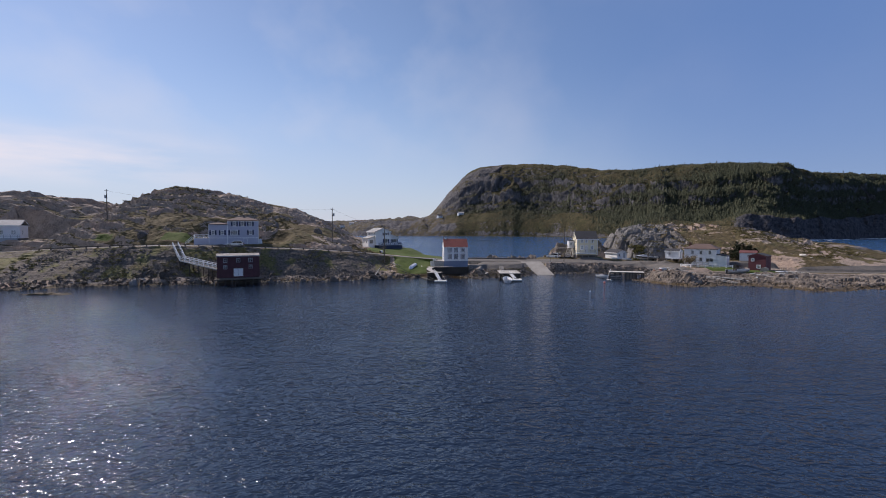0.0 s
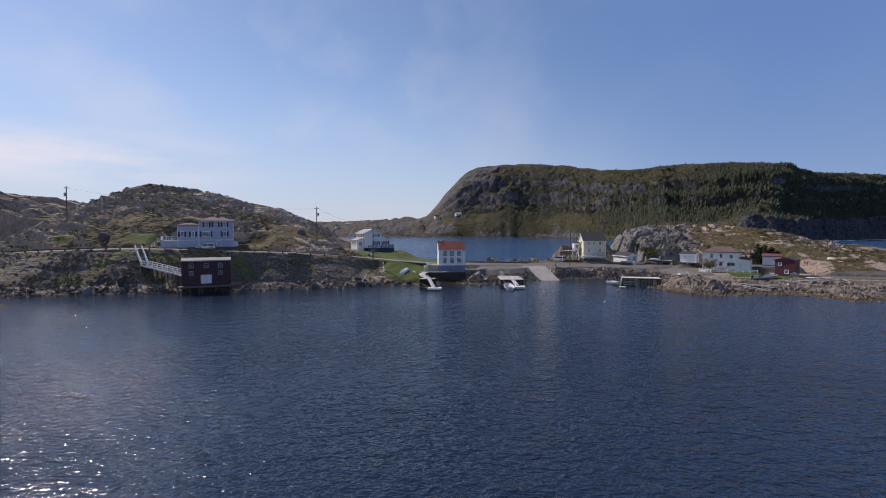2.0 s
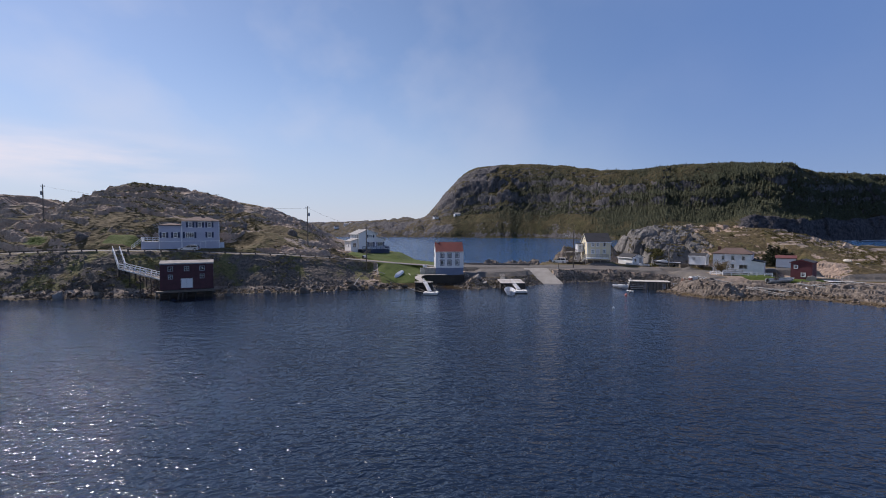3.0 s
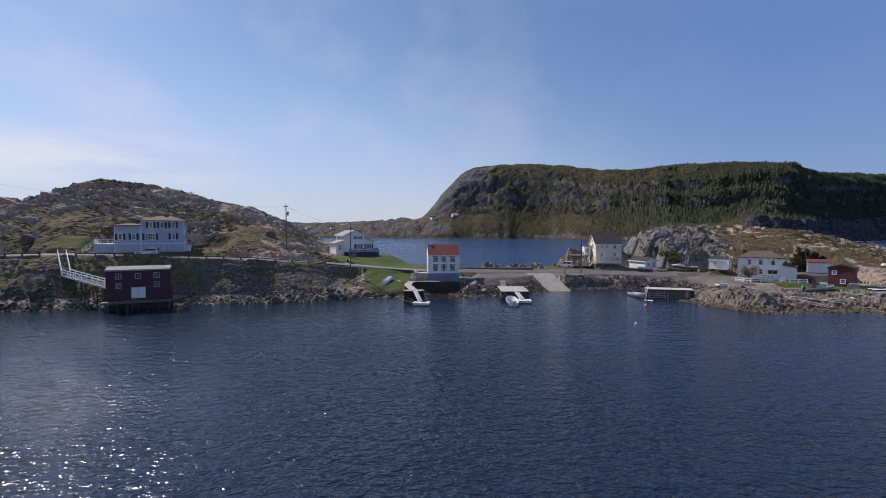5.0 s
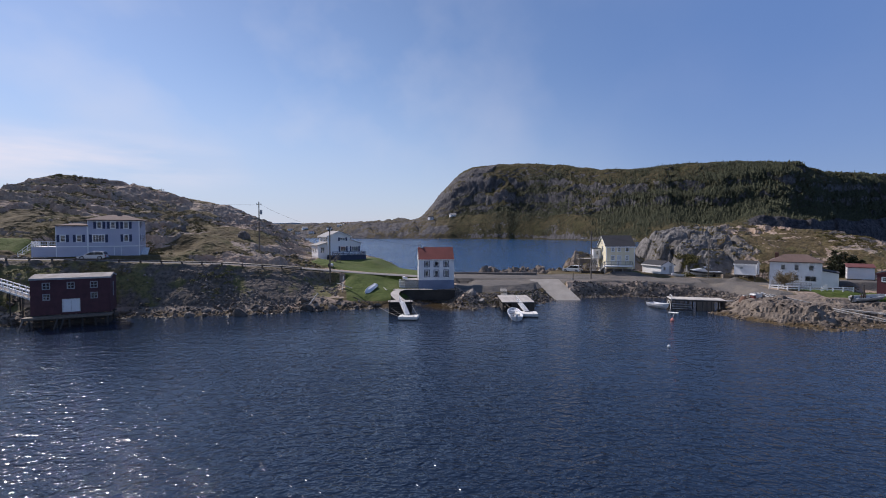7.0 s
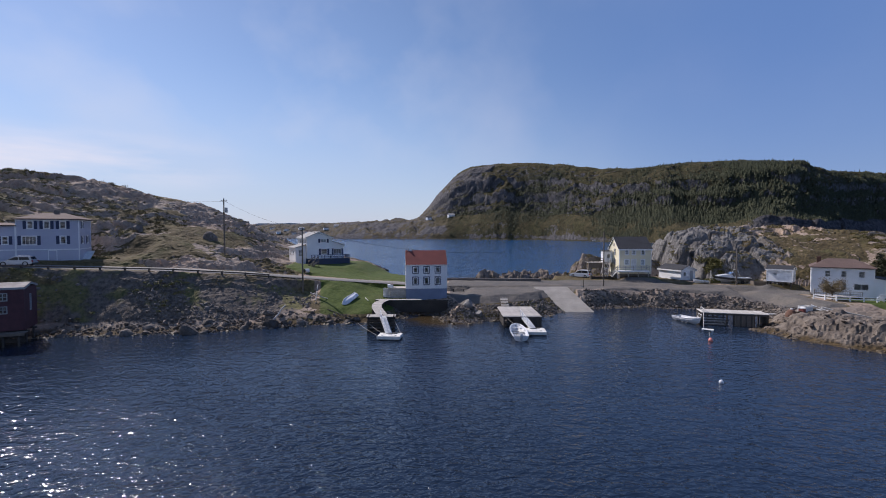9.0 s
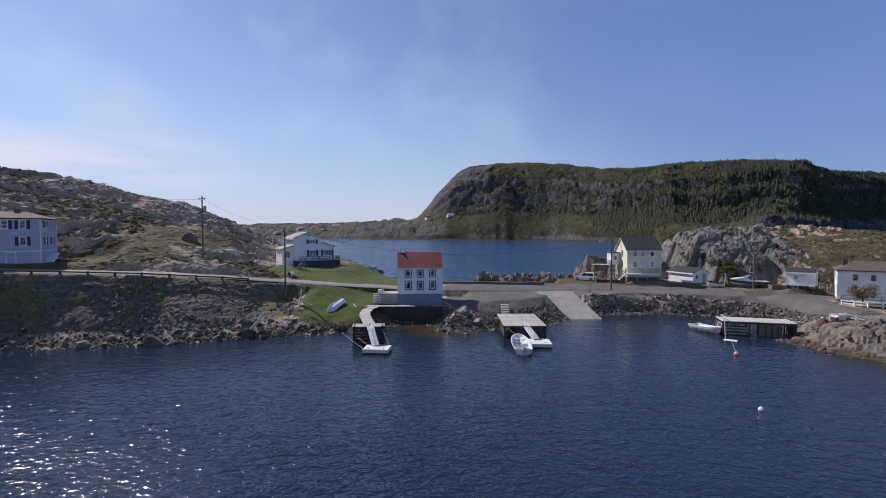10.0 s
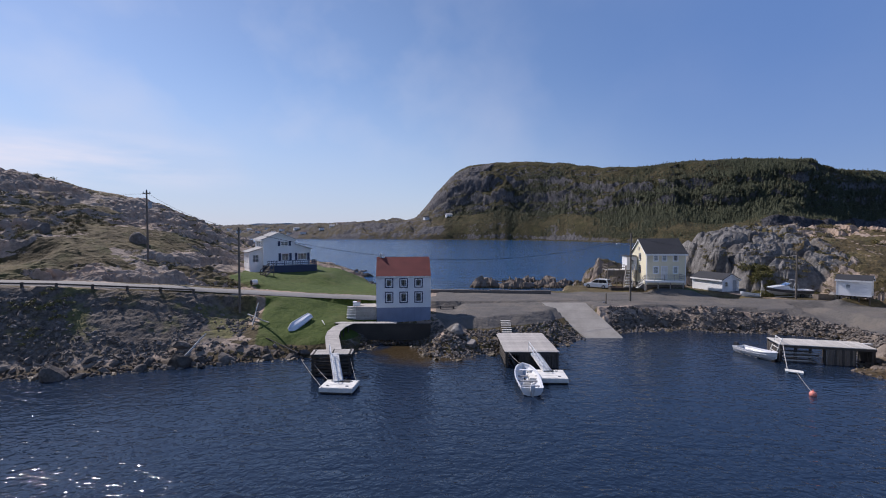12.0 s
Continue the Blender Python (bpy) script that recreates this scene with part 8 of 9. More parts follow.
def cabin_boat():
    b = thing("cabin_boat", 65.0, 147.3, 2.9, 0, "white and black cabin motor boat on a trailer", "boat")
    b.matrix_world = pose(65.0, 147.2, 3.10, 0, 0, 86)
    bm, rows = boat_body(6.6, 2.2, 0.95, bow_rise=0.45)
    part("hull", bm, boat_white, b)
    for s_ in (-1, 1):
        bm = bmesh.new()
        for (ya, sa), (yb, sb) in zip(rows, rows[1:]):
            beam(bm, (s_ * sa[3][0], ya, sa[3][1] - 0.33), (s_ * sb[3][0], yb, sb[3][1] - 0.33), 0.12, 0.42)
        part("rub_rail", bm, boat_black, b)
    bm = bmesh.new()
    solid(bm, [(3.2, 1.05), (6.2, 1.32), (5.6, 1.45), (4.4, 1.62), (3.6, 1.6)], -0.72, 0.72, Matrix.Rotation(radians(90), 4, "Z") @ Matrix.Diagonal((1, -1, 1, 1)))
    part("cabin", bm, boat_white, b)
    bm = bmesh.new()
    beam(bm, (-0.75, 3.3, 2.05), (-0.75, 4.1, 1.6), 0.03, 0.08)
    beam(bm, (0.75, 3.3, 2.05), (0.75, 4.1, 1.6), 0.03, 0.08)
    beam(bm, (-0.75, 3.3, 2.05), (0.75, 3.3, 2.05), 0.05, 0.05)
    beam(bm, (-0.75, 4.1, 1.6), (0.75, 4.1, 1.6), 0.05, 0.05)
    part("windscreen_frame", bm, steel, b)
    bm = bmesh.new()
    v = [bm.verts.new(c) for c in ((-0.72, 3.32, 2.03), (0.72, 3.32, 2.03), (0.72, 4.08, 1.62), (-0.72, 4.08, 1.62))]
    bm.faces.new(v)
    bmesh.ops.solidify(bm, geom=bm.faces[:], thickness=0.02)
    part("windscreen", bm, glass, b)
    bm = bmesh.new()
    for a, c in (((-0.9, 2.2, 1.0), (-0.8, 2.6, 2.5)), ((0.9, 2.2, 1.0), (0.8, 2.6, 2.5)), ((-0.8, 2.6, 2.5), (0.8, 2.6, 2.5)), ((-0.9, 3.2, 1.0), (-0.8, 2.6, 2.5)), ((0.9, 3.2, 1.0), (0.8, 2.6, 2.5))):
        rod(bm, a, c, 0.03, sides=6)
    part("canopy_hoop", bm, steel, b)
    outboard(b, 0.0, 0.15, 0.0, engine_dark)
    tr = thing("boat_trailer", 62.0, 147.3, 2.9, 176, "galvanised boat trailer under the cabin boat", "trailer")
    for s_ in (-0.55, 0.55):
        bm = bmesh.new()
        beam(bm, (-3.2, s_, 0.12), (2.6, s_, 0.12), 0.08, 0.12)
        part("frame_rail", bm, steel, tr)
        bm = bmesh.new()
        rod(bm, (-1.2, s_ * 1.7 - 0.1, 0.3), (-1.2, s_ * 1.7 + 0.1, 0.3), 0.3, sides=16)
        part("wheel", bm, rubber, tr)
    for xx in (-3.0, -1.2, 0.8, 2.5):
        bm = bmesh.new()
        box(bm, xx - 0.05, xx + 0.05, -0.95 if xx == -1.2 else -0.5, 0.95 if xx == -1.2 else 0.5, 0.04, 0.20)
        part("cross_bar", bm, steel, tr)
    bm = bmesh.new()
    rod(bm, (2.5, 0, 0.5), (2.5, 0, -0.1), 0.05)
    part("jack", bm, steel, tr)


cabin_boat()


def timber_frame(x, y):
    t = thing("timber_frame", x, y, ground_z(x, y), 20, "leaning weathered timber frame beside the garage", "frame")
    for a, b in (((-0.6, 0, -0.1), (0.1, 0.3, 2.5)), ((0.6, 0, -0.1), (-0.1, 0.3, 2.5)), ((-0.3, 0.1, 1.1), (0.4, 0.1, 1.1)), ((0.9, 0.6, -0.1), (0.0, 0.3, 2.3))):
        bm = bmesh.new()
        rod(bm, a, b, 0.07, sides=7)
        part("spar", bm, drift_wood, t)


timber_frame(57.8, 147.5)
skiff("rowing_boat", 56.6, 146.6, 2.95, 70, 2.6, 1.1, 0.45, "small white dinghy lying on the gravel edge", tilt=(0, 14), benches=1)


def crate(x, y, turn, w, d, h, mat, label, name="crate"):
    c = thing(name, x, y, ground_z(x, y), turn, label, "box")
    for i in range(4):
        for yy in (-d / 2, d / 2 - 0.04):
            bm = bmesh.new()
            box(bm, -w / 2, w / 2, yy, yy + 0.04, 0.05 + i * h / 4, 0.05 + (i + 0.93) * h / 4)
            part("slat", bm, mat, c)
        for xx in (-w / 2, w / 2 - 0.04):
            bm = bmesh.new()
            box(bm, xx, xx + 0.04, -d / 2 + 0.04, d / 2 - 0.04, 0.05 + i * h / 4, 0.05 + (i + 0.93) * h / 4)
            part("slat", bm, mat, c)
    bm = bmesh.new()
    box(bm, -w / 2 + 0.03, w / 2 - 0.03, -d / 2 + 0.03, d / 2 - 0.03, -0.1, 0.1)
    part("base", bm, mat, c)
    return c


crate(64.6, 144.0, -6, 2.2, 1.2, 0.75, pole_wood, "grey plank box standing at the road edge")
crate(53.4, 117.6, 20, 1.5, 1.0, 0.85, worn_white, "worn white fish box with red panels", "fish_box")


faded_red = material("faded red plastic", (0.20, 0.055, 0.045), 0.6, grain=0.12, stain=0.25)


def fish_box_panels():
    p = thing("fish_tub", 52.75, 117.2, ground_z(52.75, 117.2), 24, "red and white plastic fish tub on the rocks", "tub")
    bm = bmesh.new()
    box(bm, -0.42, 0.42, -0.35, 0.35, 0, 0.78)
    bmesh.ops.bevel(bm, geom=bm.edges[:], offset=0.06, segments=2, affect="EDGES")
    part("body", bm, faded_red, p)
    bm = bmesh.new()
    box(bm, -0.46, 0.46, -0.39, 0.39, 0.70, 0.80)
    part("rim", bm, boat_white, p)


fish_box_panels()


def iron_pot(x, y):
    p = thing("iron_boiler", x, y, ground_z(x, y), 0, "rusty iron bark pot upturned with a stone on top", "pot")
    bm = bmesh.new()
    prof = [(0.72, 0.0), (0.70, 0.25), (0.60, 0.55), (0.44, 0.85), (0.28, 0.98), (0.0, 1.02)]
    rings = []
    for r, z in prof[:-1]:
        rings.append([bm.verts.new((r * math.cos(2 * math.pi * i / 18), r * math.sin(2 * math.pi * i / 18), z - 0.1)) for i in range(18)])
    top = bm.verts.new((0, 0, prof[-1][1] - 0.1))
    for a, b in zip(rings, rings[1:]):
        for i in range(18):
            bm.faces.new((a[i], a[(i + 1) % 18], b[(i + 1) % 18], b[i]))
    for i in range(18):
        bm.faces.new((rings[-1][i], rings[-1][(i + 1) % 18], top))
    bm.faces.new(rings[0][::-1])
    part("body", bm, rust, p)
    bm = bmesh.new()
    rod(bm, (0, 0, 0.90), (0, 0, 1.02), 0.2, 0.15)
    part("knob", bm, worn_white, p)


iron_pot(51.3, 117.3)


def white_trestle(x, y, turn, label):
    t = thing("trestle", x, y, ground_z(x, y), turn, label, "trestle")
    bm = bmesh.new()
    beam(bm, (-0.9, 0, 0.62), (0.9, 0, 0.62), 0.28, 0.14)
    part("top_beam", bm, worn_white, t)
    for s_ in (-0.65, 0.65):
        for o in (-0.25, 0.25):
            bm = bmesh.new()
            beam(bm, (s_, 0, 0.56), (s_, o, -0.1), 0.09, 0.09)
            part("leg", bm, worn_white, t)


white_trestle(53.2, 124.3, -20, "white timber trestle at the head of the wharf")


def long_wharf():
    w = thing("wharf", 40.9, 120.3, 0, -15.5, "old timber wharf with a pale plank top", "dock")
    L, D = 8.3, 3.3
    plank_deck(w, 0, L, 0, D, 1.78, "y", drift_wood, 0.2, 0.07, seed=13)
    for x in (0.15, 1.4, 2.7, 4.0, 5.2, 6.5, 8.0):
        for y in (0.15, D - 0.15):
            bm = bmesh.new()
            rod(bm, (x, y, -1.8), (x + 0.03, y, 1.5), 0.11)
            part("stilt", bm, dark_wood, w)
    for y in (0.12, D / 2, D - 0.12):
        bm = bmesh.new()
        box(bm, 0.02, L - 0.02, y - 0.1, y + 0.1, 1.48, 1.705)
        part("bearer", bm, dark_wood, w)
    rng = random.Random(2)
    for i in range(9):
        bm = bmesh.new()
        z = -0.2 + 0.2 * i
        if z < 1.4:
            rod(bm, (0.3 + rng.uniform(-0.2, 0.2), 0.0, z), (3.0 + rng.uniform(-0.5, 0.5), 0.02, z + rng.uniform(-0.08, 0.08)), 0.07)
            part("crib_log", bm, dark_wood if i % 2 else grey_wood, w)
    for i in range(11):
        bm = bmesh.new()
        x = 4.1 + 0.22 * i
        box(bm, x, x + 0.19, -0.05, 0.0, -0.4, 1.48)
        part("front_board", bm, dark_wood if i in (3, 6, 9) else pole_wood, w)
    for x0, n in ((0.02, 7), (L - 0.05, 7)):
        for i in range(n):
            bm = bmesh.new()
            box(bm, x0, x0 + 0.03, 0.2 + i * 0.44, 0.2 + i * 0.44 + 0.38, -0.4, 1.48)
            part("side_board", bm, dark_wood, w)
    # pale rack leaning on the end
    for k in range(2):
        bm = bmesh.new()
        beam(bm, (-0.35 + 0.1, 0.3 + 1.5 * k, 0.5), (0.35, 0.3 + 1.5 * k, 2.35), 0.07, 0.07)
        part("rack_post", bm, worn_white, w)
    for k in range(4):
        bm = bmesh.new()
        t = 0.2 + 0.25 * k
        beam(bm, (-0.25 + 0.6 * t, 0.2, 0.5 + 1.85 * t), (-0.25 + 0.6 * t, 1.95, 0.5 + 1.85 * t), 0.06, 0.06)
        part("rack_rung", bm, worn_white, w)


long_wharf()


def small_raft():
    r = thing("raft", 39.6, 116.5, 0, -35, "small worn white plank raft on the water", "raft")
    for i in range(5):
        bm = bmesh.new()
        box(bm, -0.7, 0.7, -0.45 + 0.18 * i, -0.45 + 0.18 * i + 0.17, 0.08, 0.16)
        part("plank", bm, white_deck, r)
    for x in (-0.55, 0.55):
        bm = bmesh.new()
        box(bm, x - 0.1, x + 0.1, -0.45, 0.45, -0.12, 0.08)
        part("float_block", bm, boat_white, r)


small_raft()
log("boat_hook", (39.3, 117.0, 0.25), (40.9, 119.9, 2.1), 0.04, drift_wood, "long pale pole from raft to wharf", "pole")
rope((39.5, 116.0, 0.12), (36.5, 110.5, 0.25), 0.05, "thin mooring rope")

# timber heaps on the point
for i, (ax, ay, bx, by, r) in enumerate(((54.6, 118.2, 58.6, 114.3, 0.12), (55.2, 118.6, 59.4, 115.0, 0.10), (55.6, 117.6, 60.4, 115.2, 0.11), (54.3, 116.8, 57.0, 113.0, 0.09), (57.4, 117.2, 60.8, 113.6, 0.10),
                                          (60.8, 111.5, 65.8, 106.9, 0.11), (61.8, 111.9, 66.8, 107.4, 0.10), (62.6, 112.2, 67.6, 107.9, 0.11), (60.2, 110.6, 64.6, 106.2, 0.09), (64.0, 111.5, 68.8, 108.2, 0.10),
                                          (76.2, 114.6, 80.6, 112.9, 0.10), (77.0, 115.4, 82.8, 114.6, 0.11), (79.0, 113.2, 83.0, 111.6, 0.09), (83.5, 117.2, 88.0, 114.5, 0.10), (84.2, 116.0, 89.5, 115.6, 0.09), (72.6, 113.8, 76.5, 111.4, 0.09))):
    za, zb = ground_z(ax, ay) + 0.28, ground_z(bx, by) + 0.28
    log("driftwood_log", (ax, ay, za), (bx, by, zb), r, drift_wood if i % 3 else worn_white, "bleached peeled log lying on the rocks")
for i, (x, y, turn) in enumerate(((56.4, 116.6, 30), (57.6, 116.1, 75), (58.6, 117.3, -20), (70.6, 112.2, 10), (72.4, 111.0, 60), (86.0, 114.8, 20), (87.4, 116.0, -30), (90.5, 117.5, 12))):
    b = thing("plank", x, y, ground_z(x, y) + 0.1, turn, "broken pale plank thrown on the rocks", "plank", "driftwood")
    bm = bmesh.new()
    box(bm, -0.9 - 0.1 * i, 0.9, -0.14, 0.14, 0, 0.05)
    part("board", bm, drift_wood if i % 2 else worn_white, b)

skiff("fishing_skiff", 69.8, 118.6, ground_z(73.0, 118.6) + 0.12, -80, 6.4, 1.7, 0.75, "old grey open boat hauled up on the shore", inner=dark_wood, outer=boat_grey, tilt=(0, 8), motor=engine_dark)


def winch_tower(x, y):
    t = thing("hauling_post", x, y, ground_z(x, y), 0, "weathered hauling posts beside the beached boat", "post")
    for dx, dy, hh in ((0, 0, 2.6), (0.5, 0.2, 1.9), (-0.4, 0.1, 1.2)):
        bm = bmesh.new()
        rod(bm, (dx, dy, -0.3), (dx * 0.6, dy, hh), 0.09, 0.07)
        part("stake", bm, dark_wood, t)
    bm = bmesh.new()
    rod(bm, (-0.4, 0.1, 0.7), (0.55, 0.15, 0.75), 0.1)
    part("roller", bm, rust, t)


winch_tower(72.2, 119.2)


def concrete_tank(x, y, turn):
    t = thing("tank", x, y, ground_z(x, y), turn, "grey rounded tank standing beside the maroon shed", "tank")
    bm = bmesh.new()
    prof = [(-0.95, -0.2), (0.95, -0.2), (0.95, 0.5), (0.7, 0.85), (-0.3, 0.92), (-0.8, 0.65)]
    solid(bm, prof, -0.5, 0.5)
    bmesh.ops.bevel(bm, geom=bm.edges[:], offset=0.12, segments=2, affect="EDGES")
    part("body", bm, concrete, t)
    bm = bmesh.new()
    rod(bm, (0.2, 0, 0.85), (0.2, 0, 1.02), 0.18, sides=12)
    part("hatch", bm, steel, t)


concrete_tank(79.6, 119.2, -40)


def stage_platform(x, y):
    p = thing("fish_stage", x, y, ground_z(x, y), -6, "low weathered fish stage in front of the shed", "platform")
    for i in range(12):
        bm = bmesh.new()
        box(bm, -2.6 + 0.43 * i, -2.6 + 0.43 * i + 0.40, -1.0, 1.0, 0.55, 0.61)
        part("plank", bm, worn_white if i < 5 else grey_wood, p)
    for xx in (-2.4, -0.8, 0.8, 2.4):
        for yy in (-0.9, 0.9):
            bm = bmesh.new()
            box(bm, xx - 0.07, xx + 0.07, yy - 0.07, yy + 0.07, -0.8, 0.55)
            part("leg", bm, dark_wood, p)
    railing(p, [(-0.2, 0.9, 0.6), (2.4, 0.9, 0.6)], 0.9, 1.2, grey_wood, 0.08, 0.05, 2)


stage_platform(84.4, 117.6)


def wreck(x, y):
    w = thing("boat_wreck", x, y, ground_z(x, y) + 0.1, 25, "broken white boat hull lying on the heath", "boat")
    bm, rows = boat_body(1.9, 0.8, 0.4)
    part("hull", bm, drift_wood, w, m=Matrix.Rotation(radians(62), 4, "Y") @ Matrix.Translation((-0.7, 0, 0)))
    bm = bmesh.new()
    beam(bm, (0.3, -1.6, 0.15), (1.8, 0.2, 0.2), 0.3, 0.06)
    part("plank", bm, drift_wood, w)
    bm = bmesh.new()
    beam(bm, (1.0, 2.2, 0.15), (2.6, 1.4, 0.25), 0.3, 0.06)
    part("plank", bm, drift_wood, w)


wreck(102.5, 136.0)

# ---- the village across the bay ----
def far_house(u, v, w, turn, mat, roof, label):
    x, y, z = far_height(np.array([u]), np.array([v]))
    h = thing("house", float(x[0]), float(y[0]), float(z[0]) - 0.5, turn, label, "house", "houses across the bay")
    d = w * 0.75
    st = {"trim": 0.15, "sash": 0.1}
    shell(h, w, d, 0, 5.2, mat, {"f": [("window", w * 0.25, 1.2, 1.3, 1.4, st), ("window", w * 0.72, 1.2, 1.3, 1.4, st), ("window", w * 0.25, 3.6, 1.3, 1.2, st), ("window", w * 0.72, 3.6, 1.3, 1.2, st)]})
    gable_pair(h, w, d, 5.2, 7.6, "x", 0.4, 0.2, roof)


for i, (u, v, w, turn) in enumerate(((0.026, 0.42, 12, 15), (-0.018, 0.40, 10, 30), (-0.19, 0.55, 16, 20), (-0.205, 0.30, 11, 10), (-0.225, 0.22, 10, 25), (-0.262, 0.16, 11, 5), (-0.275, 0.35, 12, 30), (-0.29, 0.18, 10, 15),
                                      (-0.305, 0.28, 12, 20), (-0.32, 0.15, 10, 30), (-0.335, 0.40, 11, 10), (-0.352, 0.2, 12, 15), (-0.37, 0.3, 11, 20), (-0.39, 0.18, 10, 25), (-0.41, 0.35, 12, 15), (-0.43, 0.22, 11, 10))):
    far_house(u, v, w, turn, worn_white if i % 4 == 3 else white_siding, (grey_shingle, black_shingle, brown_shingle)[i % 3], "small white gabled house on the far shore")
# ---- road, shore stones, scrub ----
def road_strip():
    """The lane, a slightly crowned ribbon on its bed."""
    rows = []
    xs_ = np.concatenate([np.arange(-300, -110, 8.0), np.arange(-110, 4, 1.0)])
    for x in xs_:
        y, z = float(np.interp(x, column(ROAD, 0), column(ROAD, 1))), float(np.interp(x, column(ROAD, 0), column(ROAD, 2)))
        rows.append((x, y, z))
    bm = bmesh.new()
    rings = []
    for i, (x, y, z) in enumerate(rows):
        a, b = rows[max(i - 1, 0)], rows[min(i + 1, len(rows) - 1)]
        dx, dy = b[0] - a[0], b[1] - a[1]
        n = math.hypot(dx, dy)
        nx, ny = -dy / n, dx / n
        rings.append([bm.verts.new((x + nx * o + 0.12 * math.sin(x * 0.9) * (abs(o) > 2), y + ny * o, z + dz)) for o, dz in ((-2.5, -0.06), (-2.3, 0.05), (0, 0.09), (2.3, 0.05), (2.5, -0.06))])
    for a, b in zip(rings, rings[1:]):
        for k in range(4):
            bm.faces.new((a[k], b[k], b[k + 1], a[k + 1]))
    me = bpy.data.meshes.new("road")
    bmesh.ops.recalc_face_normals(bm, faces=bm.faces)
    bm.to_mesh(me)
    bm.free()
    me.shade_smooth()
    me.materials.append(road_mat)
    tagged(new("road", me), "pale worn chip-sealed coast road", "road", kind="structure")


road_mat = material("worn chip seal", (0.205, 0.193, 0.178), 0.92, grain=0.14, grain_size=4, stain=0.16, stain_size=0.35, bump=0.3, bump_size=12)
road_strip()


def strewn(n, x0, x1, y0, y1, test, seed):
    """Random places on the ground that pass a test of height and distance from the coast."""
    r = np.random.RandomState(seed)
    x, y = r.uniform(x0, x1, n), r.uniform(y0, y1, n)
    z, heath, lawn, gravel, soil, crag, shore = relief(x, y)
    d = inland(x, y)
    ok = test(x, y, z, d, lawn, gravel, r.rand(n))
    return x[ok], y[ok], z[ok]


def stones_of(name, label, x, y, z, size, meshes, category="rocks"):
    """Single stones under one bank."""
    b = thing(name, float(x.mean()), float(y.mean()), float(z.min()), 0, label, category)
    ox, oy, oz = float(x.mean()), float(y.mean()), float(z.min())
    rng = random.Random(len(x))
    for i in range(len(x)):
        s_ = size(rng)
        o = new("stone", meshes[rng.randrange(len(meshes))])
        o.parent = b
        o.matrix_local = Matrix.LocRotScale((x[i] - ox, y[i] - oy, z[i] - oz + 0.12 * s_), Euler((rng.uniform(-0.6, 0.6), rng.uniform(-0.6, 0.6), rng.uniform(0, 6.28))), (s_ * rng.uniform(0.9, 1.5), s_ * rng.uniform(0.7, 1.1), s_ * rng.uniform(0.7, 1.1)))


def on_slip(x, y):
    ts = (y - 131.4) / 9.0
    return (x > 24.5 - 3.5 * ts - 0.5) & (x < 29.2 - 2.0 * ts + 0.5) & (y > 126) & (y < 141)


# riprap below the gravel road
bx, by, bz = strewn(9000, 29.3, 58, 119, 139, lambda x, y, z, d, la, gr, r: (d > -0.8) & (d < 3.6) & (gr < 0.5) & ~on_slip(x, y) & (y > 122) & (r < 0.8), 1)
stones_of("riprap_bank", "bank of broken grey riprap stones above the water", bx[:300], by[:300], bz[:300], lambda r: r.uniform(0.45, 0.85), ROCKS)
rubble("riprap_rubble", np.stack([bx, by, bz + 0.08], -1)[300:4200], [random.Random(i).uniform(0.22, 0.62) for i in range(len(bx[300:4200]))], ROCKS, "smaller broken stones between the riprap", stone_mat, 2)
# the bank between store and slip
bx, by, bz = strewn(6000, 5.2, 24.5, 119, 134, lambda x, y, z, d, la, gr, r: (d > -1.2) & (d < 4.0) & (gr < 0.5) & ~on_slip(x, y) & (r < 0.75), 3)
stones_of("stone_bank", "bank of tumbled grey stones round the dock", bx[:200], by[:200], bz[:200], lambda r: r.uniform(0.35, 0.95), ROCKS)
rubble("stone_rubble", np.stack([bx, by, bz + 0.05], -1)[200:1800], [random.Random(i).uniform(0.2, 0.55) for i in range(len(bx[200:1800]))], ROCKS, "loose stones and gravel at the water's edge", stone_mat, 4)
bx, by, bz = strewn(2000, -3.4, 5.6, 122, 131, lambda x, y, z, d, la, gr, r: (d > -1.0) & (d < 2.6) & (r < 0.6), 31)
rubble("stone_rubble", np.stack([bx, by, bz + 0.03], -1)[:420], [random.Random(i).uniform(0.2, 0.7) for i in range(420)], ROCKS, "loose stones below the store", stone_mat, 5)
# the west bank: boulders at the water, scree above
bx, by, bz = strewn(9000, -62, -8, 103, 128, lambda x, y, z, d, la, gr, r: (d > -1.0) & (d < 3.4) & (la < 0.3) & (r < np.clip(1.1 - 0.22 * d, 0.05, 1)), 5)
stones_of("shore_boulders", "row of dark angular boulders along the western shore", bx[:300], by[:300], bz[:300], lambda r: 0.35 + 1.2 * r.random() ** 2.8, ROCKS)
rubble("shore_rubble", np.stack([bx, by, bz + 0.05], -1)[300:3600], [0.2 + 0.6 * random.Random(i).random() ** 2 for i in range(len(bx[300:3600]))], BROWN_ROCKS, "broken shore stones along the western bank", brown_stone, 6)
bx, by, bz = strewn(60000, -100, -15, 100, 131, lambda x, y, z, d, la, gr, r: (d > 2.2) & (la < 0.3) & (y < np.interp(x, column(ROAD, 0), column(ROAD, 1)) - 4.2) & (r < 0.07 + 0.6 * (fbm(x, y, 7, 3, 2) > 0.0)), 7)
rubble("scree", np.stack([bx, by, bz], -1)[:15000], [0.14 + 0.75 * random.Random(i).random() ** 4.0 for i in range(len(bx[:15000]))], ROCKS, "grey scree and loose rock on the road bank", stone_mat, 7)
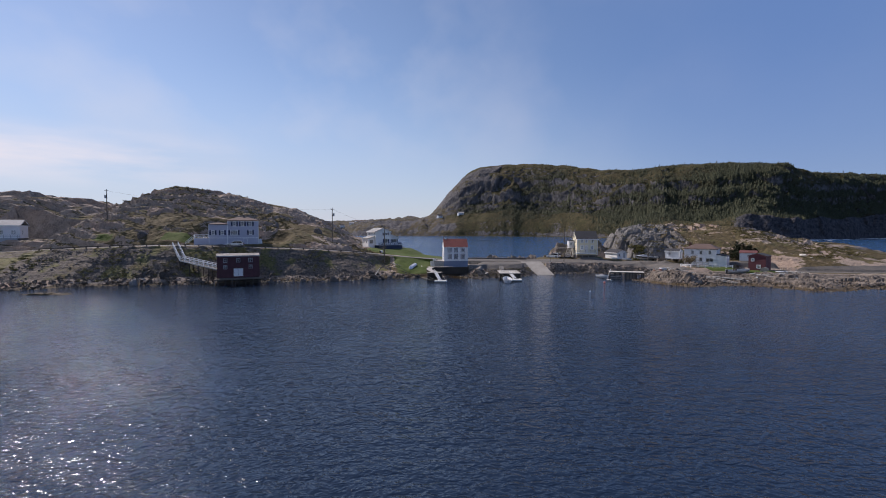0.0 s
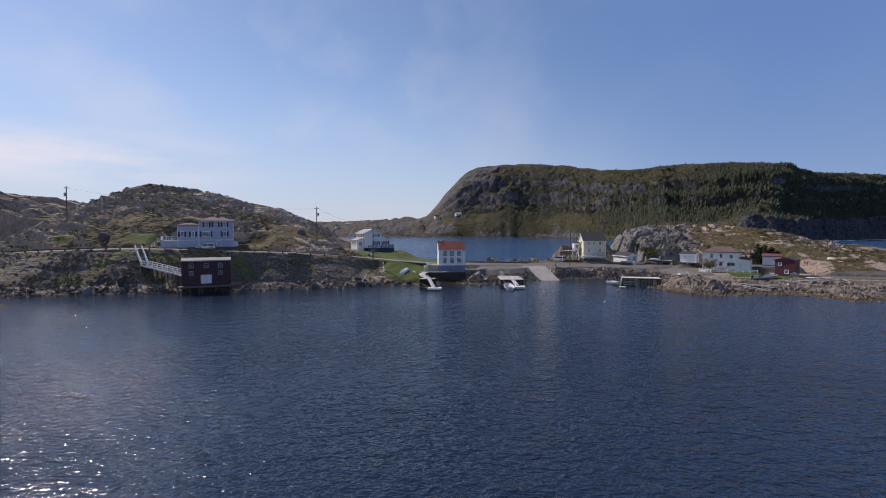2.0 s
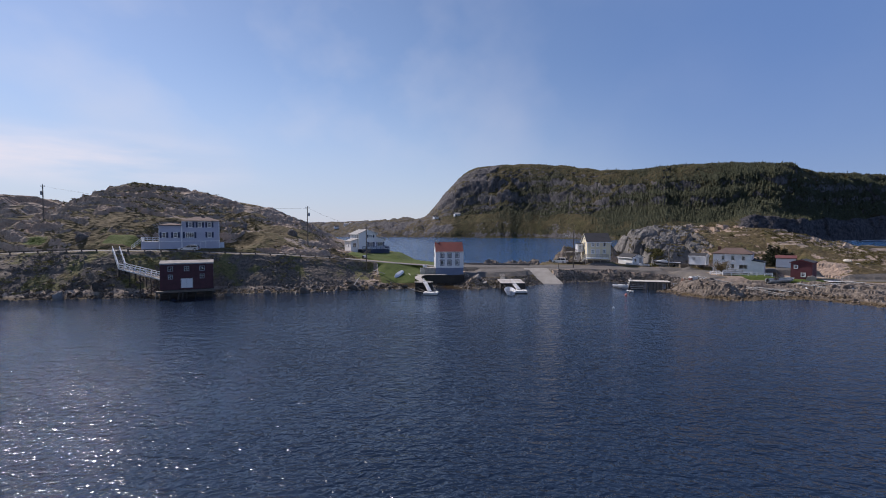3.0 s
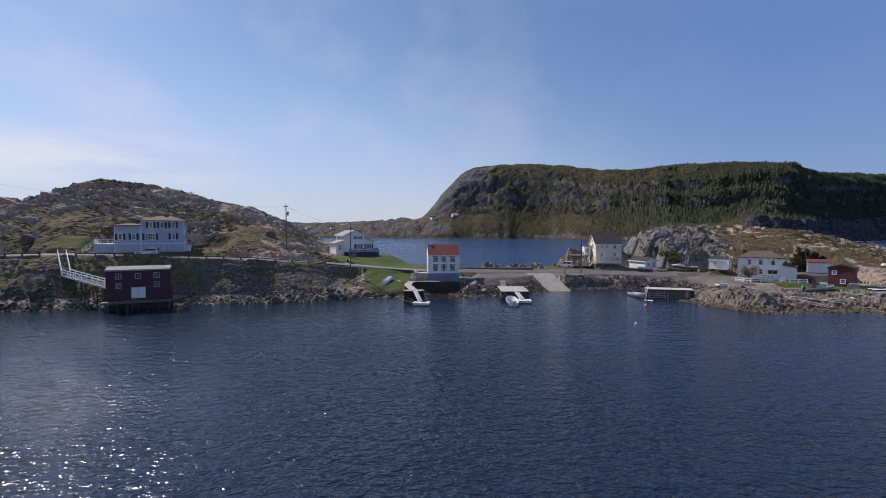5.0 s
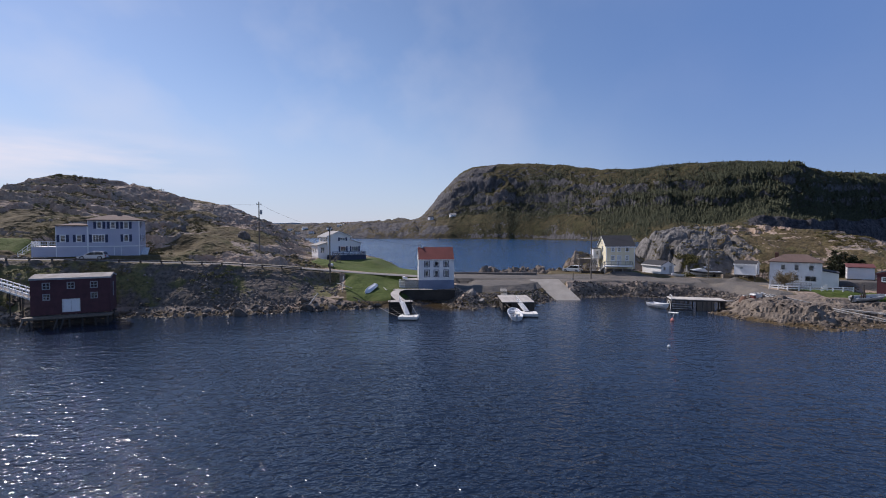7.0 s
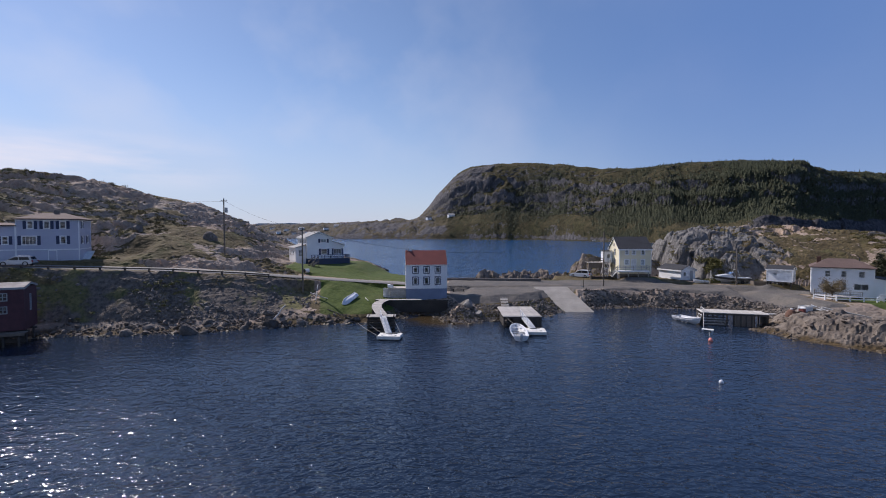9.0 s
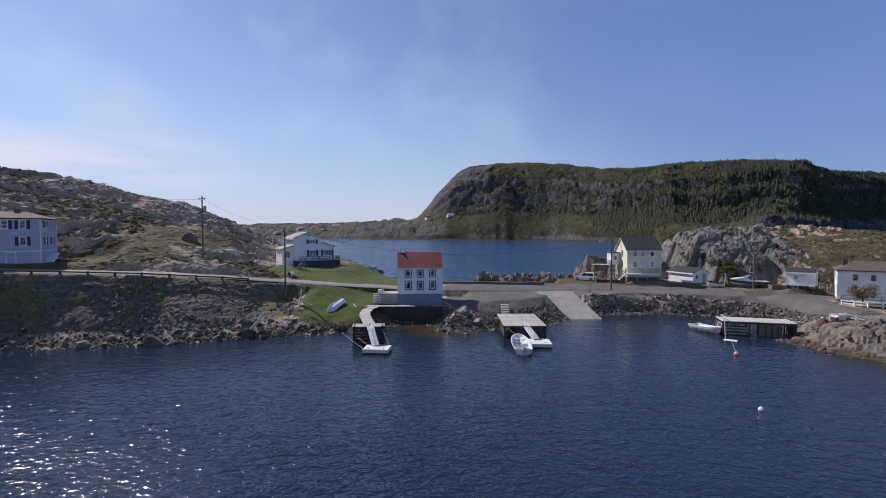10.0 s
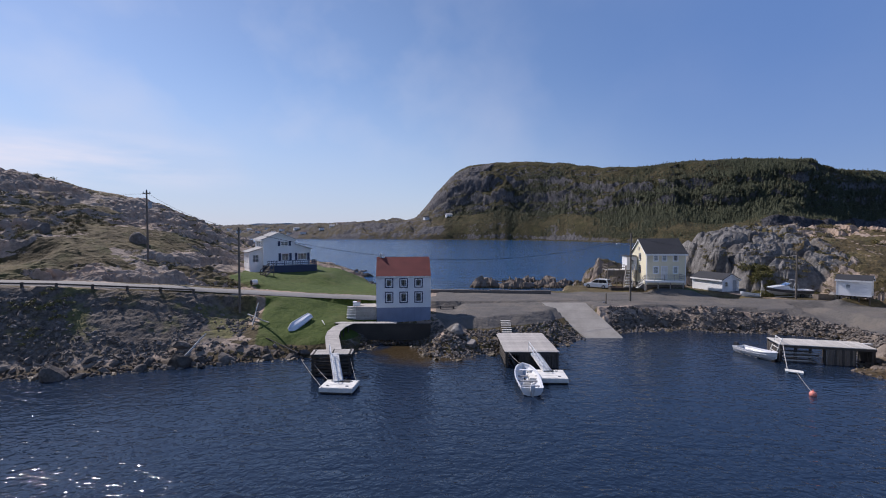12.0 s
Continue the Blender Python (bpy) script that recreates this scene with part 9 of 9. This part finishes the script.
bx, by, bz = strewn(7000, -108, -60, 90, 116, lambda x, y, z, d, la, gr, r: (d > -1.0) & (d < 5) & (r < 0.5), 8)
rubble("shore_rubble", np.stack([bx, by, bz + 0.05], -1)[:1500], [0.3 + 1.5 * random.Random(i).random() ** 3 for i in range(len(bx[:1500]))], BROWN_ROCKS, "brown shore stones under the western bank", brown_stone, 8)
# the eastern point
bx, by, bz = strewn(12000, 45, 108, 92, 124, lambda x, y, z, d, la, gr, r: (d > -1.0) & (d < 7) & (la < 0.3) & (gr < 0.3) & (r < 0.5), 9)
rubble("point_rubble", np.stack([bx, by, bz], -1)[:1500], [0.2 + 0.9 * random.Random(i).random() ** 3 for i in range(len(bx[:1500]))], BROWN_ROCKS, "brown ledges and loose rock on the point", brown_stone, 9)


def boulder(x, y, s_, mat_mesh, label, sink=0.2, seed=1, flat=1.0):
    rng = random.Random(seed)
    bm = bmesh.new()
    bmesh.ops.create_icosphere(bm, subdivisions=2, radius=1.0)
    for v in bm.verts:
        p = v.co.copy()
        k = 1 + 0.28 * noise.noise(p * 0.9 + Vector((seed * 3.1, 0, 0))) + 0.10 * noise.noise(p * 2.7 + Vector((0, seed, 0)))
        v.co = p * k
    for _ in range(12 if s_ < 2 else 30):
        no = Vector((rng.uniform(-1, 1), rng.uniform(-1, 1), rng.uniform(-0.2, 0.9))).normalized()
        lim = rng.uniform(0.42, 0.70) if s_ < 2 else rng.uniform(0.34, 0.62)
        for v in bm.verts:
            o = v.co.dot(no) - lim
            if o > 0:
                v.co -= no * o * 0.92
    for v in bm.verts:
        v.co = Vector((v.co.x * s_ * 1.15, v.co.y * s_ * 0.9, v.co.z * s_ * flat))
    me = bpy.data.meshes.new("boulder")
    bmesh.ops.recalc_face_normals(bm, faces=bm.faces)
    bm.to_mesh(me)
    bm.free()
    me.materials.append(mat_mesh)
    o = new("boulder", me)
    o.matrix_world = pose(x, y, max(ground_z(x, y), -0.5) + s_ * (flat - sink) * 0.6, 0, 0, rng.uniform(0, 360))
    tagged(o, label, "boulder", "boulders")


pale_stone = material("pale lichened rock", (0.21, 0.195, 0.18), 0.9, grain=0.25, grain_size=2.5, stain=0.3, stain_size=0.5, bump=0.8, bump_size=4)
for i, (x, y, s_, mt, lb) in enumerate(((-28.8, 115.2, 1.5, stone_mat, "big dark angular boulder at the water's edge"), (-19.2, 119.4, 1.25, stone_mat, "dark boulder resting among the shore stones"), (-15.6, 120.6, 1.1, stone_mat, "dark boulder resting among the shore stones"),
                                         (-36.0, 114.6, 1.0, stone_mat, "grey boulder on the western shore"), (-22.4, 118.0, 0.9, stone_mat, "grey boulder on the western shore"), (-72.0, 105.0, 1.7, pale_stone, "broad pale flat boulder on the western shore"),
                                         (-67.5, 109.0, 1.3, stone_mat, "grey boulder on the western shore"), (-61.0, 108.5, 0.9, stone_mat, "grey boulder on the western shore"), (-53.8, 145.0, 2.3, stone_mat, "dark square boulder perched on the hill"),
                                         (-83.5, 126.2, 2.7, stone_mat, "large dark boulder at the foot of the hill"), (8.3, 126.4, 1.1, pale_stone, "pale rounded boulder on the bank by the dock"), (9.9, 125.0, 0.8, pale_stone, "pale rounded boulder on the bank by the dock"),
                                         (-41.5, 149.0, 1.6, stone_mat, "grey boulder on the heath"), (66.8, 144.6, 1.2, pale_stone, "grey rock beside the road"), (68.6, 143.2, 1.0, pale_stone, "grey rock beside the road"))):
    boulder(x, y, s_, mt, lb, 0.3, 40 + i, 0.85 if s_ < 2 else 0.62)
def scrub(name, x, y, z, label, leaf, lo, hi, blades, seed, flat=0.6):
    """Low bushes: each a loose ball of small leaves."""
    rng = np.random.RandomState(seed)
    vs_, n = [], len(x)
    for i in range(n):
        s_ = rng.uniform(lo, hi)
        c = rng.normal(0, 0.42, (blades, 3)) * (s_, s_, s_ * flat) + (x[i], y[i], z[i] + s_ * 0.22)
        q = rng.uniform(0.05, 0.12, (blades, 1)) * (0.6 + s_)
        a, b = rng.normal(0, 1, (blades, 3)), rng.normal(0, 1, (blades, 3))
        a /= np.linalg.norm(a, axis=1, keepdims=True)
        b -= a * (a * b).sum(1, keepdims=True)
        b /= np.linalg.norm(b, axis=1, keepdims=True)
        vs_.append(np.stack([c - a * q, c - b * q * 0.5, c + a * q, c + b * q * 0.5], 1).reshape(-1, 3))
    v = np.concatenate(vs_)
    f = np.arange(len(v)).reshape(-1, 4)
    me = bpy.data.meshes.new(name)
    me.vertices.add(len(v))
    me.vertices.foreach_set("co", v.astype(np.float32).ravel())
    me.loops.add(f.size)
    me.loops.foreach_set("vertex_index", f.ravel().astype(np.int32))
    me.polygons.add(len(f))
    me.polygons.foreach_set("loop_start", np.arange(0, f.size, 4, dtype=np.int32))
    me.update(calc_edges=True)
    me.materials.append(leaf)
    tagged(new(name, me), label, "shrubs", kind="stuff")


bx, by, bz = strewn(6000, -105, -14, 100, 131, lambda x, y, z, d, la, gr, r: (d > 3.0) & (la < 0.4) & (y < np.interp(x, column(ROAD, 0), column(ROAD, 1)) - 3.6) & (fbm(x, y, 9, 3, 6) + np.where(x < -58, 0.12, 0) > 0.14), 15)
scrub("bank_scrub", bx[:240], by[:240], bz[:240], "low green scrub on the road bank", shrub_leaf, 0.3, 0.75, 80, 1, 0.35)
bx, by, bz = strewn(5000, -130, -20, 130, 175, lambda x, y, z, d, la, gr, r: (fbm(x, y, 11, 3, 4) > 0.12) & (la < 0.3) & (y > np.interp(x, column(ROAD, 0), column(ROAD, 1)) + 4), 16)
scrub("hill_scrub", bx[:420], by[:420], bz[:420], "low olive and brown heath scrub on the hill", leaf_material("heath twigs", (0.10, 0.083, 0.035), (0.20, 0.162, 0.065)), 0.3, 0.8, 70, 2, 0.4)
bx, by, bz = strewn(4000, 50, 125, 136, 172, lambda x, y, z, d, la, gr, r: (fbm(x, y, 11, 3, 4) > 0.12) & (gr < 0.3) & (z > 3.2), 17)
scrub("ridge_scrub", bx[:600], by[:600], bz[:600], "low olive and brown heath scrub on the ridge", leaf_material("ridge heath twigs", (0.09, 0.078, 0.03), (0.19, 0.155, 0.06)), 0.3, 0.8, 70, 3, 0.4)


bx, by, bz = strewn(900, 52, 72, 147.5, 158, lambda x, y, z, d, la, gr, r: (gr < 0.3) & (z > 2.6) & (z < 7.5) & (fbm(x, y, 6, 3, 2) > -0.05) & ~((np.abs(x - 55) < 5) & (y < 160) & (y > 150)), 18)
scrub("crag_scrub", bx[:260], by[:260], bz[:260], "yellow green bushes at the foot of the crag", leaf_material("crag bush leaves", (0.075, 0.072, 0.022), (0.17, 0.150, 0.055)), 0.4, 1.0, 120, 5, 0.7)


# dark rocks along the bay shore behind the lawn
rb = np.random.RandomState(8)
kx = np.concatenate([rb.normal(-28, 3.6, 90), rb.normal(-14.5, 2.6, 50)])
ky = np.concatenate([rb.normal(233, 3.5, 90), rb.normal(196, 1.6, 50)])
rubble("bay_rocks", np.stack([kx, ky, np.full(140, 0.15)], -1), list(0.5 + 2.0 * rb.rand(140) ** 2), ROCKS, "dark wet rocks at the edge of the bay", stone_mat, 21)

# brown weed on the stones at the tide line
weed_mat = material("olive brown sea weed", (0.085, 0.060, 0.028), 0.6, grain=0.4, grain_size=4, stain=0.35, stain_size=0.8, bump=0.8, bump_size=6)
WEEDY = [rock_mesh("weedy_stone", rock_rng, 0.22, 0.35, weed_mat) for _ in range(6)]
bx, by, bz = strewn(30000, -60, 92, 92, 138, lambda x, y, z, d, la, gr, r: (d > -0.8) & (d < 0.6) & ~on_slip(x, y) & (r < 0.75), 41)
rubble("weed_bed", np.stack([bx, by, np.full(len(bx), -0.06)], -1)[:2600], [0.35 + 0.9 * random.Random(i).random() ** 2 for i in range(len(bx[:2600]))], WEEDY, "olive brown sea weed on stones at the tide line", weed_mat, 12)

# dark boulders along the far waterline
rf = np.random.RandomState(5)
ku = rf.uniform(-0.30, 0.50, 900)
kd = far_columns(ku)[0] * (1 + 0.012 * fbm(ku * 900, 0 * ku, 40, 3, 2)) - 2 + rf.normal(0, 3, 900)
rubble("far_shore_rocks", np.stack([ku * kd, kd - 1.6, np.full(900, 0.3)], -1), list(1.0 + 2.8 * rf.rand(900) ** 2.5), BROWN_ROCKS, "brown boulders along the far shore", brown_stone, 14)

# surf under the mountain
foam = material("white surf", (0.85, 0.87, 0.88), 0.8, grain=0.1, grain_size=0.5)
rng = np.random.RandomState(3)
sv, sf = [], []
for k in range(70):
    u = rng.uniform(0.62, 0.95)
    near = float(far_columns(np.array([u]))[0][0])
    c = near - 10 - rng.exponential(9)
    n, a, b = 9, rng.uniform(3, 13), rng.uniform(0.8, 2.6)
    base = len(sv)
    for i in range(n):
        t = 2 * math.pi * i / n
        r = rng.uniform(0.6, 1.1)
        sv.append((u * c + a * r * math.cos(t), c - 1.6 + b * r * math.sin(t), 0.12 + 0.5 * rng.rand() * (i % 2)))
    sf.append(tuple(range(base, base + n)))
me = bpy.data.meshes.new("surf")
me.from_pydata(sv, [], sf)
me.materials.append(foam)
tagged(new("surf", me), "white surf breaking below the mountain", "surf", kind="stuff")
